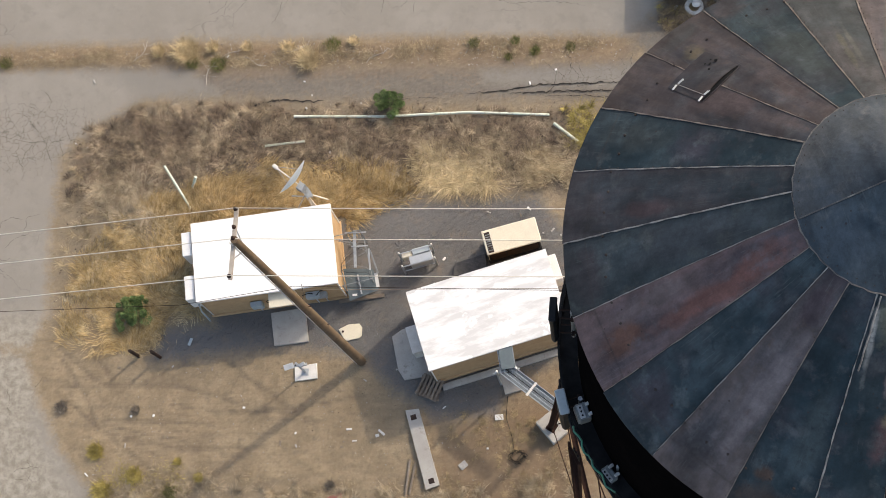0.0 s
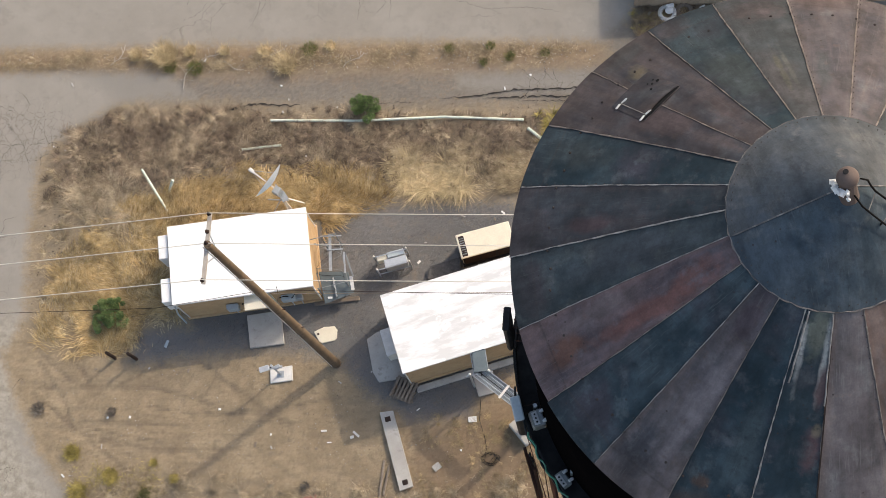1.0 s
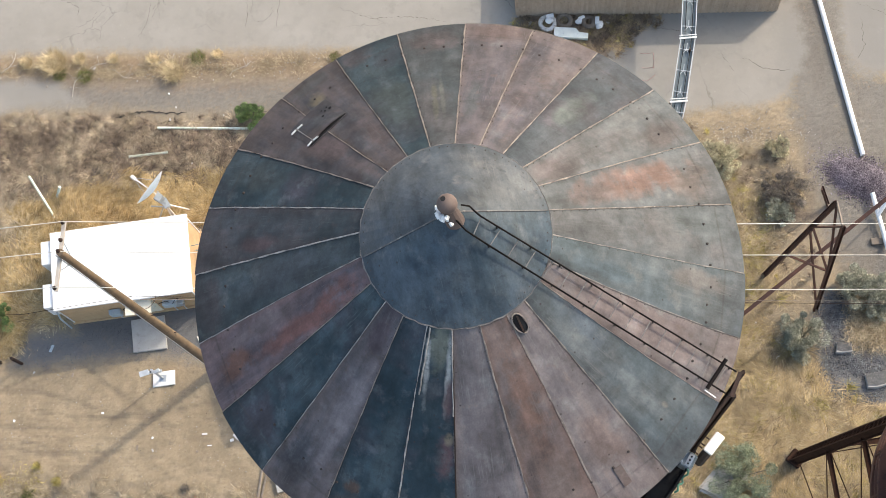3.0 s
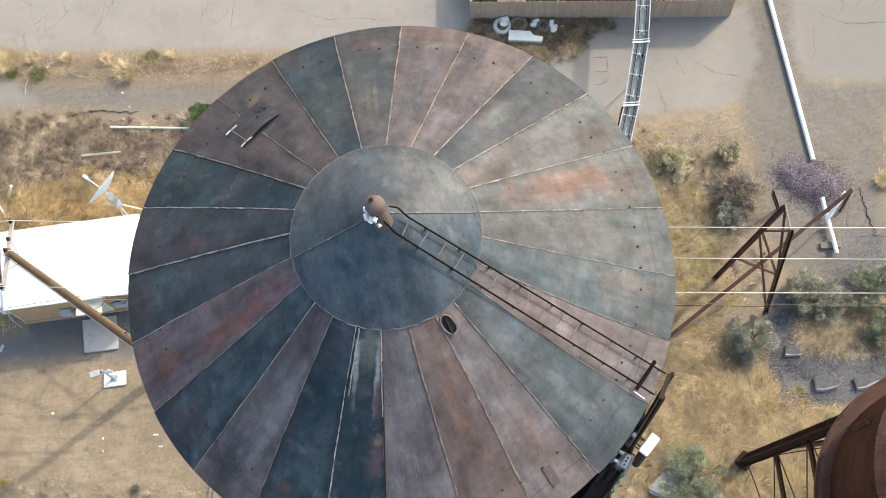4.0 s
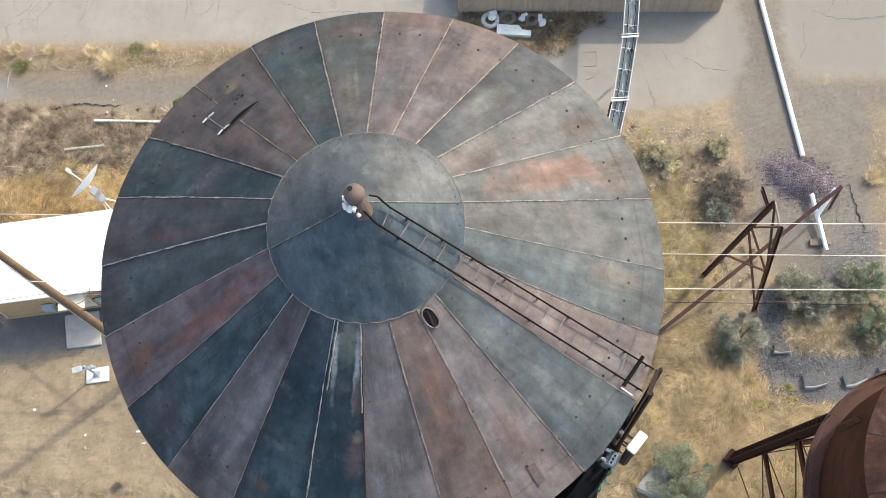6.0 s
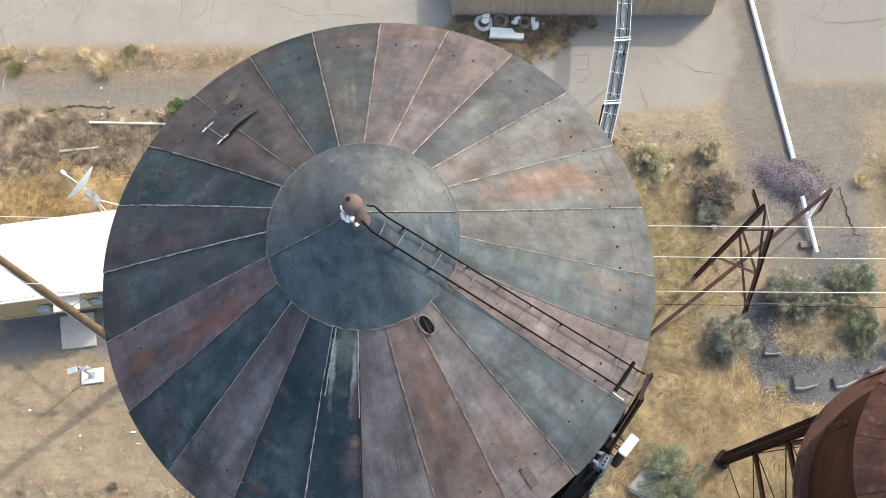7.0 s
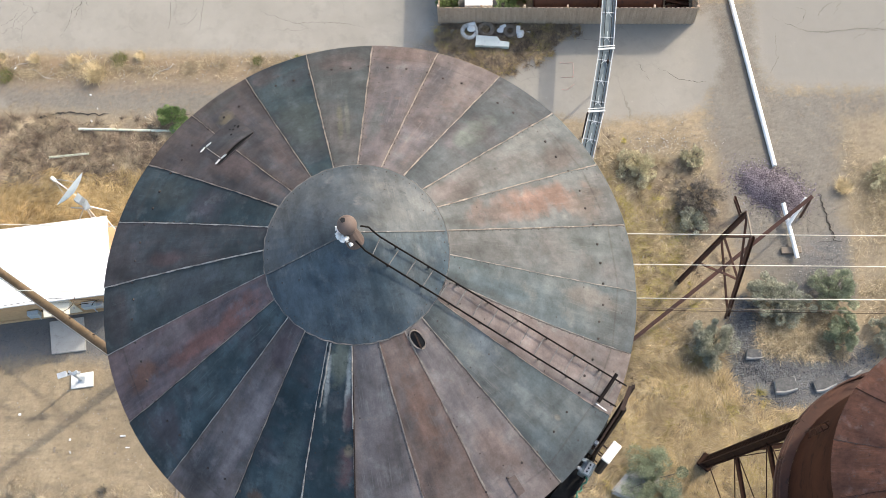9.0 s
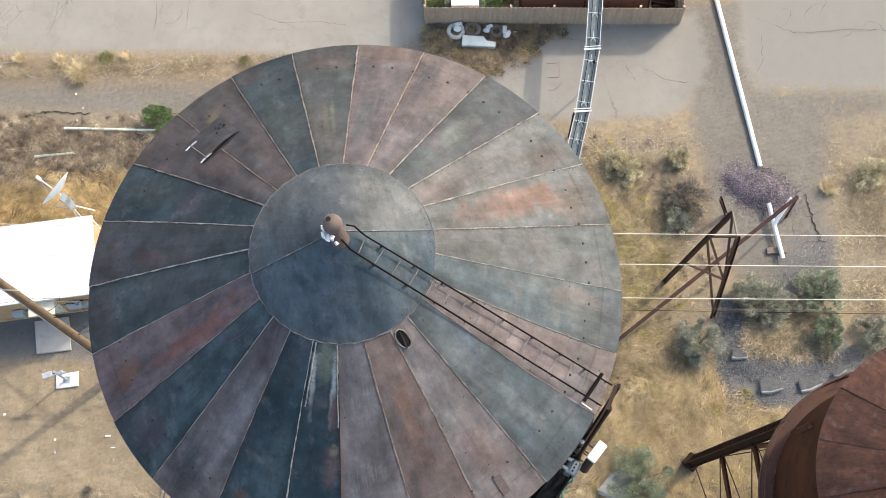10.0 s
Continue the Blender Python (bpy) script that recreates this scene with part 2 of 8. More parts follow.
    mulch = mix(nt, ramp(nt, thatch.outputs["Fac"], [(0.35, grey(0)), (0.7, grey(1))]), (0.085, 0.064, 0.048), (0.185, 0.143, 0.106))
    col = mix(nt, mask(kinds.outputs["Blue"], 0.3, 1.3), col, mulch)
    gold = mix(nt, ramp(nt, thatch.outputs["Fac"], [(0.32, grey(0)), (0.68, grey(1))]), (0.200, 0.145, 0.084), (0.395, 0.300, 0.178))
    gold = mix(nt, ramp(nt, mid, [(0.48, grey(0)), (0.72, grey(0.7))]), gold, (0.300, 0.235, 0.165))
    col = mix(nt, mask(kinds.outputs["Red"], 0.3, 1.1), col, gold)
    col = mix(nt, mask(sep.outputs["Green"], 0.2, 0.5), col, gravel)
    grit = noise_tex(nt, 22.0, 4, 0.75)
    col = mix(nt, 0.55, col, ramp(nt, tiny, [(0.3, grey(0.55)), (0.62, grey(1))]), "MULTIPLY")
    col = mix(nt, 0.5, col, ramp(nt, grit, [(0.34, grey(0.5)), (0.45, grey(1.0)), (0.64, grey(1.0)), (0.74, (1.7, 1.62, 1.52))]), "MULTIPLY")
    col = mix(nt, mask(sep.outputs["Red"], 0.28, 0.75), col, asphalt)
    nt.links.new(col, b.inputs["Base Color"])
    rise = maths(nt, "ADD", fine, maths(nt, "MULTIPLY", tiny, 0.6))
    bump(nt, b, maths(nt, "MULTIPLY", rise, maths(nt, "SUBTRACT", 1.0, maths(nt, "MULTIPLY", sep.outputs["Red"], 0.85))), 0.6, 0.03)
    return m


GROUND = ground_material()
# tones of a sheet: base, second, stain, dust, other
PLUM_TONES = ((0.094, 0.081, 0.083), (0.069, 0.063, 0.070), (0.103, 0.078, 0.070), (0.132, 0.129, 0.130), (0.068, 0.073, 0.079))
DARK_TONES = ((0.059, 0.050, 0.052), (0.039, 0.040, 0.047), (0.069, 0.051, 0.044), (0.084, 0.083, 0.084), (0.037, 0.044, 0.052))
GREY_TONES = ((0.141, 0.122, 0.118), (0.114, 0.101, 0.102), (0.150, 0.115, 0.102), (0.189, 0.176, 0.168), (0.117, 0.118, 0.120))
WINE_TONES = ((0.114, 0.084, 0.086), (0.083, 0.068, 0.077), (0.129, 0.084, 0.079), (0.152, 0.132, 0.137), (0.073, 0.073, 0.085))
BROWN_TONES = ((0.136, 0.100, 0.086), (0.109, 0.084, 0.078), (0.150, 0.094, 0.073), (0.164, 0.137, 0.125), (0.111, 0.097, 0.092))
BLUE_TONES = ((0.037, 0.050, 0.057), (0.058, 0.071, 0.075), (0.032, 0.038, 0.041), (0.097, 0.108, 0.105), (0.064, 0.059, 0.059))
TEAL_TONES = ((0.017, 0.032, 0.041), (0.046, 0.065, 0.074), (0.018, 0.024, 0.029), (0.096, 0.109, 0.113), (0.054, 0.044, 0.055))
PALE_TONES = ((0.086, 0.091, 0.092), (0.103, 0.102, 0.100), (0.065, 0.071, 0.074), (0.134, 0.131, 0.127), (0.100, 0.088, 0.085))
GREEN_TONES = ((0.048, 0.056, 0.061), (0.067, 0.071, 0.075), (0.041, 0.043, 0.050), (0.099, 0.095, 0.099), (0.072, 0.059, 0.064))
SLATE_TONES = ((0.043, 0.050, 0.053), (0.062, 0.066, 0.067), (0.037, 0.039, 0.041), (0.090, 0.092, 0.089), (0.066, 0.057, 0.057))
INK_TONES = ((0.048, 0.051, 0.058), (0.037, 0.046, 0.053), (0.064, 0.051, 0.052), (0.087, 0.092, 0.092), (0.057, 0.049, 0.052))
SKY_TONES = ((0.069, 0.084, 0.090), (0.092, 0.100, 0.100), (0.055, 0.064, 0.069), (0.133, 0.133, 0.125), (0.081, 0.076, 0.075))


def sheet_steel(tones, patches=(), rough=0.5):
    return roof_steel("roof_sheet_steel", *tones, rough, patches, True)


RUST_PLUM = roof_steel("plum_rusty_steel", *DARK_TONES, 0.52)
RUST_BROWN = roof_steel("brown_plum_steel", *BROWN_TONES, 0.54)
# the sheets anticlockwise from due east, with their worn areas
SHEETS = [
    sheet_steel(PALE_TONES, [(3.4, 0.2, 0.5, 0.35, (0.084, 0.093, 0.094))], 0.54),
    sheet_steel(PALE_TONES, [(2.75, 0.06, 0.95, 0.28, (0.138, 0.088, 0.072)), (1.9, -0.05, 0.4, 0.2, (0.108, 0.086, 0.080)), (3.5, -0.1, 0.35, 0.3, (0.120, 0.100, 0.090))], 0.55),
    sheet_steel(PALE_TONES, [(1.6, 0.0, 0.45, 0.25, (0.094, 0.080, 0.078)), (3.5, -0.2, 0.5, 0.25, (0.090, 0.077, 0.074))], 0.54),
    sheet_steel(GREEN_TONES, [(2.6, 0.05, 0.5, 0.2, (0.080, 0.090, 0.083))], 0.5),
    sheet_steel(PLUM_TONES, [(2.34, 0.10, 0.22, 0.16, (0.053, 0.044, 0.045)), (3.2, -0.1, 0.7, 0.3, (0.104, 0.085, 0.082))], 0.52),
    sheet_steel(PLUM_TONES, [(3.8, 0.0, 0.25, 0.6, (0.084, 0.062, 0.059)), (2.2, 0.1, 0.5, 0.12, (0.059, 0.062, 0.064))], 0.5),
    sheet_steel(SLATE_TONES, [(2.2, 0.05, 0.55, 0.05, (0.082, 0.080, 0.062)), (2.3, -0.06, 0.5, 0.04, (0.080, 0.082, 0.072)), (3.65, 0.0, 0.35, 0.6, (0.074, 0.059, 0.058))], 0.5),
    sheet_steel(TEAL_TONES, [(2.4, 0.0, 0.9, 0.35, (0.040, 0.050, 0.050)), (3.8, 0.25, 0.3, 0.3, (0.059, 0.048, 0.050))], 0.46),
    sheet_steel(DARK_TONES, [(3.85, 0.05, 0.25, 0.35, (0.038, 0.045, 0.048)), (3.35, 0.16, 0.25, 0.14, (0.096, 0.080, 0.053)), (2.0, -0.05, 0.5, 0.2, (0.070, 0.054, 0.053))], 0.52),
    sheet_steel(DARK_TONES, [(2.6, -0.1, 0.8, 0.25, (0.066, 0.050, 0.050))], 0.5),
    sheet_steel(TEAL_TONES, [(3.3, -0.1, 0.5, 0.25, (0.040, 0.050, 0.053))], 0.44),
    sheet_steel(INK_TONES, [(1.65, 0.0, 0.6, 0.2, (0.032, 0.042, 0.048)), (2.9, 0.15, 0.4, 0.15, (0.064, 0.044, 0.046))], 0.46),
    sheet_steel(BLUE_TONES, [(3.75, 0.0, 0.3, 0.55, (0.054, 0.046, 0.050)), (2.4, 0.0, 0.8, 0.3, (0.053, 0.061, 0.069))], 0.46),
    sheet_steel(WINE_TONES, [(1.75, -0.02, 0.35, 0.14, (0.128, 0.066, 0.059)), (2.3, 0.14, 1.0, 0.16, (0.150, 0.072, 0.062)), (3.5, 0.06, 0.35, 0.22, (0.132, 0.067, 0.050)), (2.9, -0.2, 0.6, 0.15, (0.109, 0.086, 0.086))], 0.54),
    sheet_steel(TEAL_TONES, [(3.6, -0.05, 0.4, 0.5, (0.045, 0.040, 0.048))], 0.42),
    sheet_steel(PLUM_TONES, [(2.7, 0.12, 1.0, 0.18, (0.142, 0.122, 0.126)), (1.6, 0.0, 0.4, 0.15, (0.070, 0.053, 0.059)), (3.5, -0.2, 0.5, 0.25, (0.051, 0.050, 0.056))], 0.5),
    sheet_steel(TEAL_TONES, [(3.78, 0.0, 0.26, 0.55, (0.070, 0.050, 0.042)), (3.40, -0.25, 0.10, 0.14, (0.080, 0.050, 0.038)), (2.8, 0.1, 0.6, 0.2, (0.040, 0.056, 0.062))], 0.42),
    sheet_steel(TEAL_TONES, [(1.45, 0.0, 0.4, 0.17, (0.120, 0.126, 0.102)), (1.75, 0.14, 0.55, 0.05, (0.272, 0.272, 0.256)), (1.75, -0.15, 0.45, 0.05, (0.272, 0.272, 0.256)), (2.08, 0.18, 0.28, 0.09, (0.080, 0.050, 0.051)), (2.76, 0.20, 0.30, 0.16, (0.094, 0.056, 0.058)), (2.52, 0.22, 0.10, 0.07, (0.136, 0.112, 0.080))], 0.42),
    sheet_steel(GREY_TONES, [(2.6, 0.0, 1.0, 0.4, (0.120, 0.102, 0.101))], 0.54),
    sheet_steel(BROWN_TONES, [(2.35, 0.02, 0.7, 0.2, (0.144, 0.090, 0.070)), (3.4, 0.0, 0.5, 0.3, (0.128, 0.098, 0.086))], 0.54),
    sheet_steel(GREY_TONES, [(3.2, 0.0, 0.5, 0.3, (0.136, 0.102, 0.090))], 0.54),
    sheet_steel(SKY_TONES, [(3.0, -0.05, 0.6, 0.12, (0.108, 0.120, 0.122)), (3.38, 0.05, 0.07, 0.05, (0.150, 0.140, 0.120)), (2.0, 0.1, 0.5, 0.15, (0.069, 0.080, 0.090))], 0.5),
    sheet_steel(GREY_TONES, [(2.6, 0.0, 1.2, 0.4, (0.134, 0.107, 0.101))], 0.54),
    sheet_steel(SKY_TONES, [(2.0, -0.10, 0.65, 0.14, (0.066, 0.085, 0.094)), (1.55, 0.08, 0.35, 0.12, (0.072, 0.090, 0.096)), (3.3, 0.15, 0.5, 0.2, (0.114, 0.104, 0.096))], 0.5),
]
CAP_SOUTH = roof_steel("dark_blue_cap_steel", (0.034, 0.051, 0.065), (0.070, 0.085, 0.094), (0.029, 0.036, 0.045), (0.119, 0.126, 0.126), (0.050, 0.063, 0.076), 0.40)
CAP_EDGE = worn("dull_lapped_edge", (0.13, 0.125, 0.12), (0.07, 0.065, 0.065), (0.30, 0.28, 0.25), 3.0, 30, 0.8, 0.0, 0.3)
CONE_STEEL = roof_steel("dull_cone_steel", (0.055, 0.066, 0.076), (0.092, 0.096, 0.099), (0.040, 0.046, 0.055), (0.142, 0.137, 0.130), (0.047, 0.057, 0.071), 0.42)
SEAM = worn("pale_seam_edge", (0.36, 0.335, 0.305), (0.14, 0.125, 0.115), (0.33, 0.31, 0.28), 7.0, 30, 0.85, 0.0, 0.3)
SEAM_TAN = worn("tan_seam_edge", (0.232, 0.196, 0.168), (0.097, 0.077, 0.066), (0.32, 0.28, 0.24), 5.0, 30, 0.85, 0.0, 0.3)
SEAM_DULL = worn("dull_seam_edge", (0.21, 0.19, 0.17), (0.10, 0.088, 0.08), (0.30, 0.27, 0.24), 6.0, 30, 0.8, 0.0, 0.3)
SEAM_DARK = worn("rusty_seam_edge", (0.27, 0.222, 0.182), (0.125, 0.10, 0.085), (0.34, 0.30, 0.26), 7.0, 30, 0.8, 0.0, 0.3)
BOLT = worn("bolt_rust", (0.024, 0.018, 0.017), (0.042, 0.031, 0.027), None, 6, 30, 0.85)
IRON = worn("dark_iron", (0.035, 0.028, 0.026), (0.06, 0.04, 0.033), (0.09, 0.05, 0.035), 2, 20, 0.75, 0.2)
# near-black paints in the wall's shade; no sheen, so ground bounce stays out
TANK_WALL_SHADED = worn("shaded_tank_wall", (0.0028, 0.0028, 0.0032), (0.0045, 0.0042, 0.0044), (0.007, 0.006, 0.006), 0.8, 12, 1.0, 0.0)
TANK_WALL_SHADED.node_tree.nodes["Principled BSDF"].inputs["Specular IOR Level"].default_value = 0.0
BROWN_RUST = worn("brown_rust", (0.062, 0.028, 0.020), (0.098, 0.042, 0.026), (0.036, 0.020, 0.017), 1.2, 18, 0.8, 0.1)
WALL_BROWN = worn("dark_brown_tank_wall", (0.050, 0.021, 0.014), (0.086, 0.034, 0.020), (0.020, 0.010, 0.008), 0.6, 14, 0.8, 0.0)
WALL_BROWN.node_tree.nodes["Principled BSDF"].inputs["Specular IOR Level"].default_value = 0.05
FINIAL = worn("dull_brown_iron", (0.125, 0.088, 0.072), (0.09, 0.062, 0.052), None, 4, 30, 0.8)
COLLAR = worn("stained_concrete", (0.24, 0.235, 0.225), (0.33, 0.32, 0.305), None, 4, 30, 0.9)
ROOF_BROWN = roof_steel("brown_rusty_roof", (0.070, 0.034, 0.025), (0.088, 0.040, 0.026), (0.028, 0.015, 0.012), (0.112, 0.088, 0.086), (0.120, 0.047, 0.024), 0.5)
WHITE_ROOF = worn("white_roof_coat", (0.80, 0.79, 0.77), (0.83, 0.82, 0.80), None, 0.8, 12, 0.6, 0, 0.05)


def brushed_coat(name):
    """White roof coating laid on in broad uneven strokes across the roof."""
    m, nt, b = material(name, 0.6)
    stroke = nt.nodes.new("ShaderNodeMapping")
    stroke.inputs["Scale"].default_value = (0.8, 3.2, 1)
    stroke.inputs["Rotation"].default_value = (0, 0, 0.06)
    nt.links.new(coords(nt), stroke.inputs["Vector"])
    s1 = noise_tex(nt, 0.9, 6, 0.62, stroke.outputs[0])
    col = mix(nt, ramp(nt, s1, [(0.40, grey(0)), (0.62, grey(1))]), (0.56, 0.555, 0.545), (0.78, 0.775, 0.765))
    col = mix(nt, ramp(nt, noise_tex(nt, 1.1, 5, 0.6), [(0.56, grey(0)), (0.62, grey(0.8))]), col, (0.84, 0.83, 0.81))
    col = mix(nt, ramp(nt, noise_tex(nt, 3.0, 7, 0.7), [(0.62, grey(0)), (0.74, grey(0.5))]), col, (0.52, 0.51, 0.495))
    nt.links.new(col, b.inputs["Base Color"])
    bump(nt, b, s1, 0.15, 0.01)
    return m


WHITE_PATCHY = brushed_coat("patchy_white_roof_coat")
TAN_WALL = worn("tan_aggregate_wall", (0.43, 0.28, 0.15), (0.50, 0.34, 0.19), (0.36, 0.24, 0.135), 2.0, 60, 0.9, 0, 0.4)
TRIM_WHITE = worn("white_trim", (0.72, 0.70, 0.66), (0.62, 0.60, 0.56), None, 3, 20, 0.6, 0, 0.05)
CREAM = worn("cream_metal", (0.72, 0.66, 0.52), (0.66, 0.60, 0.47), None, 2, 20, 0.5, 0, 0.05)
CONCRETE = worn("pale_concrete", (0.36, 0.34, 0.31), (0.44, 0.42, 0.385), (0.27, 0.25, 0.23), 1.4, 30, 0.9, 0, 0.3)
GALV = worn("galvanised_steel", (0.42, 0.45, 0.47), (0.33, 0.36, 0.38), (0.5, 0.52, 0.53), 3, 25, 0.45, 0.5, 0.05)
ALU = worn("dull_aluminium", (0.55, 0.57, 0.58), (0.45, 0.47, 0.48), None, 4, 25, 0.4, 0.5, 0.05)
WOOD_POLE = worn("weathered_pole_wood", (0.125, 0.082, 0.046), (0.165, 0.112, 0.068), (0.08, 0.052, 0.032), 1.5, 22, 0.9, 0, 0.4)
WOOD_OLD = worn("old_grey_wood", (0.27, 0.22, 0.17), (0.20, 0.155, 0.12), (0.33, 0.29, 0.24), 2, 24, 0.9, 0, 0.4, 0.3)
FENCE_WOOD = worn("brown_fence_wood", (0.414, 0.310, 0.224), (0.494, 0.380, 0.282), (0.333, 0.253, 0.190), 1.2, 30, 0.9, 0, 0.3, 0.14)
DARK_RUST = worn("dark_leg_paint", (0.032, 0.018, 0.014), (0.052, 0.027, 0.018), (0.020, 0.014, 0.013), 1.5, 18, 0.85, 0.05)
RED_MARK = worn("faded_red_marking", (0.38, 0.22, 0.20), (0.30, 0.21, 0.19), None, 8, 40, 0.9)
ARM_WOOD = worn("bleached_arm_wood", (0.42, 0.38, 0.33), (0.34, 0.30, 0.26), (0.50, 0.47, 0.42), 3, 24, 0.9, 0, 0.3)
WHITE_PAINT = worn("white_paint", (0.80, 0.79, 0.77), (0.70, 0.69, 0.66), None, 2, 20, 0.5, 0, 0.05)
MINT = worn("pale_mint_paint", (0.58, 0.66, 0.54), (0.68, 0.73, 0.63), (0.5, 0.52, 0.42), 2, 20, 0.7, 0, 0.1)
PALE_MINT = worn("pale_enamel", (0.66, 0.69, 0.64), (0.58, 0.61, 0.56), None, 2, 20, 0.6, 0, 0.05)
DARK_PLASTIC = worn("dark_plastic", (0.02, 0.022, 0.025), (0.035, 0.037, 0.04), None, 3, 20, 0.5)
GREY_PLASTIC = worn("grey_blue_plastic", (0.34, 0.40, 0.43), (0.40, 0.45, 0.47), None, 3, 20, 0.5, 0, 0.05)
SLATE = worn("slate_blue_sheet", (0.085, 0.112, 0.125), (0.115, 0.145, 0.156), None, 3, 20, 0.5)
DISH_GREY = worn("pale_dish_paint", (0.715, 0.780, 0.819), (0.806, 0.858, 0.884), None, 3, 20, 0.5, 0, 0.05)
DULL_GALV = worn("dull_galvanised", (0.24, 0.27, 0.28), (0.18, 0.20, 0.21), None, 3, 20, 0.55, 0.3, 0.05)
RAIL_IRON = worn("black_iron", (0.009, 0.008, 0.008), (0.015, 0.012, 0.011), None, 4, 20, 0.7)
LEG_RUST = worn("dark_leg_rust", (0.030, 0.018, 0.015), (0.050, 0.027, 0.021), None, 2, 20, 0.9)
BLACK = worn("black_shadow_metal", (0.015, 0.015, 0.016), (0.03, 0.03, 0.03), None, 3, 20, 0.6)
for dull in (BLACK, RAIL_IRON, IRON, DARK_RUST, LEG_RUST, DARK_PLASTIC):
    dull.node_tree.nodes["Principled BSDF"].inputs["Specular IOR Level"].default_value = 0.04
GREEN_CABLE = worn("green_cable", (0.03, 0.22, 0.14), (0.04, 0.16, 0.11), None, 3, 20, 0.5)
CRACK = worn("crack_shadow", (0.018, 0.015, 0.012), (0.034, 0.028, 0.023), None, 3, 20, 1.0)
WIRE = worn("bright_wire", (0.62, 0.58, 0.50), (0.7, 0.66, 0.58), None, 3, 20, 0.4, 0.4, 0)
STRAW = plant("golden_straw", [(0.40, 0.26, 0.105), (0.58, 0.41, 0.185), (0.72, 0.56, 0.32), (0.25, 0.16, 0.075)])
EAST_STRAW = plant("muted_straw", [(0.32, 0.235, 0.130), (0.38, 0.285, 0.160), (0.43, 0.335, 0.205), (0.28, 0.205, 0.115)], 0.7, 0.2)
PALE_STRAW = plant("pale_straw", [(0.360, 0.270, 0.162), (0.495, 0.396, 0.248), (0.234, 0.171, 0.104), (0.648, 0.549, 0.387)])
DEAD_WEED = plant("dead_weeds", [(0.085, 0.062, 0.047), (0.215, 0.158, 0.112), (0.350, 0.268, 0.188), (0.135, 0.104, 0.082)])
WISP = plant("bleached_wisps", [(0.50, 0.40, 0.27), (0.40, 0.31, 0.205), (0.60, 0.50, 0.36), (0.32, 0.24, 0.155)])
SAGE = plant("sage_leaves", [(0.269, 0.269, 0.200), (0.356, 0.356, 0.269), (0.431, 0.425, 0.331), (0.213, 0.215, 0.156)])
GREEN_SAGE = plant("green_sage_leaves", [(0.228, 0.264, 0.162), (0.306, 0.336, 0.216), (0.384, 0.402, 0.282), (0.180, 0.210, 0.126)])
DRY_SAGE = plant("dry_sage_leaves", [(0.340, 0.280, 0.178), (0.578, 0.491, 0.323), (0.511, 0.511, 0.323), (0.783, 0.664, 0.442)])
GREEN_LEAF = plant("green_leaves", [(0.116, 0.179, 0.063), (0.179, 0.263, 0.095), (0.273, 0.357, 0.147), (0.105, 0.157, 0.059)])
OLIVE_LEAF = plant("olive_leaves", [(0.09, 0.11, 0.035), (0.14, 0.15, 0.05), (0.22, 0.19, 0.07), (0.07, 0.09, 0.03)])
TWIG = plant("grey_twigs", [(0.090, 0.078, 0.066), (0.180, 0.155, 0.130), (0.300, 0.260, 0.215), (0.120, 0.100, 0.085)])
PURPLE_ROCK = plant("purple_rock", [(0.141, 0.111, 0.128), (0.223, 0.186, 0.202), (0.297, 0.255, 0.268), (0.099, 0.078, 0.091)], 0.9)
TUFT_STRAW = plant("tuft_straw", [(0.56, 0.43, 0.24), (0.70, 0.56, 0.34), (0.46, 0.34, 0.18), (0.78, 0.66, 0.44)])
DARK_PEBBLE = plant("dark_pebbles", [(0.10, 0.102, 0.108), (0.15, 0.15, 0.155), (0.21, 0.21, 0.21), (0.075, 0.077, 0.082)], 0.9)
EARTH_CLOD = plant("earth_clods", [(0.10, 0.075, 0.052), (0.16, 0.12, 0.085), (0.21, 0.165, 0.12), (0.08, 0.062, 0.045)], 0.95)
YELLOW_WEED = plant("yellow_weeds", [(0.36, 0.28, 0.075), (0.46, 0.37, 0.12), (0.28, 0.235, 0.065), (0.50, 0.40, 0.17)])
PALE_STONE = plant("pale_stones", [(0.36, 0.33, 0.29), (0.28, 0.25, 0.22), (0.46, 0.43, 0.39), (0.22, 0.20, 0.18)], 0.9)
PEBBLE = plant("pebbles", [(0.30, 0.27, 0.24), (0.20, 0.18, 0.165), (0.42, 0.39, 0.35), (0.13, 0.12, 0.115)], 0.9)

# ---- builders ----


def mesh_of(name, bm, mat, smooth=False):
    me = bpy.data.meshes.new(name)
    bmesh.ops.recalc_face_normals(bm, faces=bm.faces)
    bm.to_mesh(me)
    bm.free()
    me.materials.append(mat)
    if smooth:
        me.polygons.foreach_set("use_smooth", [True] * len(me.polygons))
        me.set_sharp_from_angle(angle=radians(40))
    return me


def part(name, bm, mat, parent=None, label="", smooth=False):
    ob = new(name, mesh_of(name, bm, mat, smooth))
    if parent is not None:
        ob.parent = parent
    if label:
        ob["label"] = label
    return ob


def thing(name, at, label, category, group="", kind=""):
    ob = new(name)
    ob.matrix_basis = at if isinstance(at, Matrix) else Matrix.Translation(at)
    ob.empty_display_size = 0.2
    return tagged(ob, label, category, group, kind)


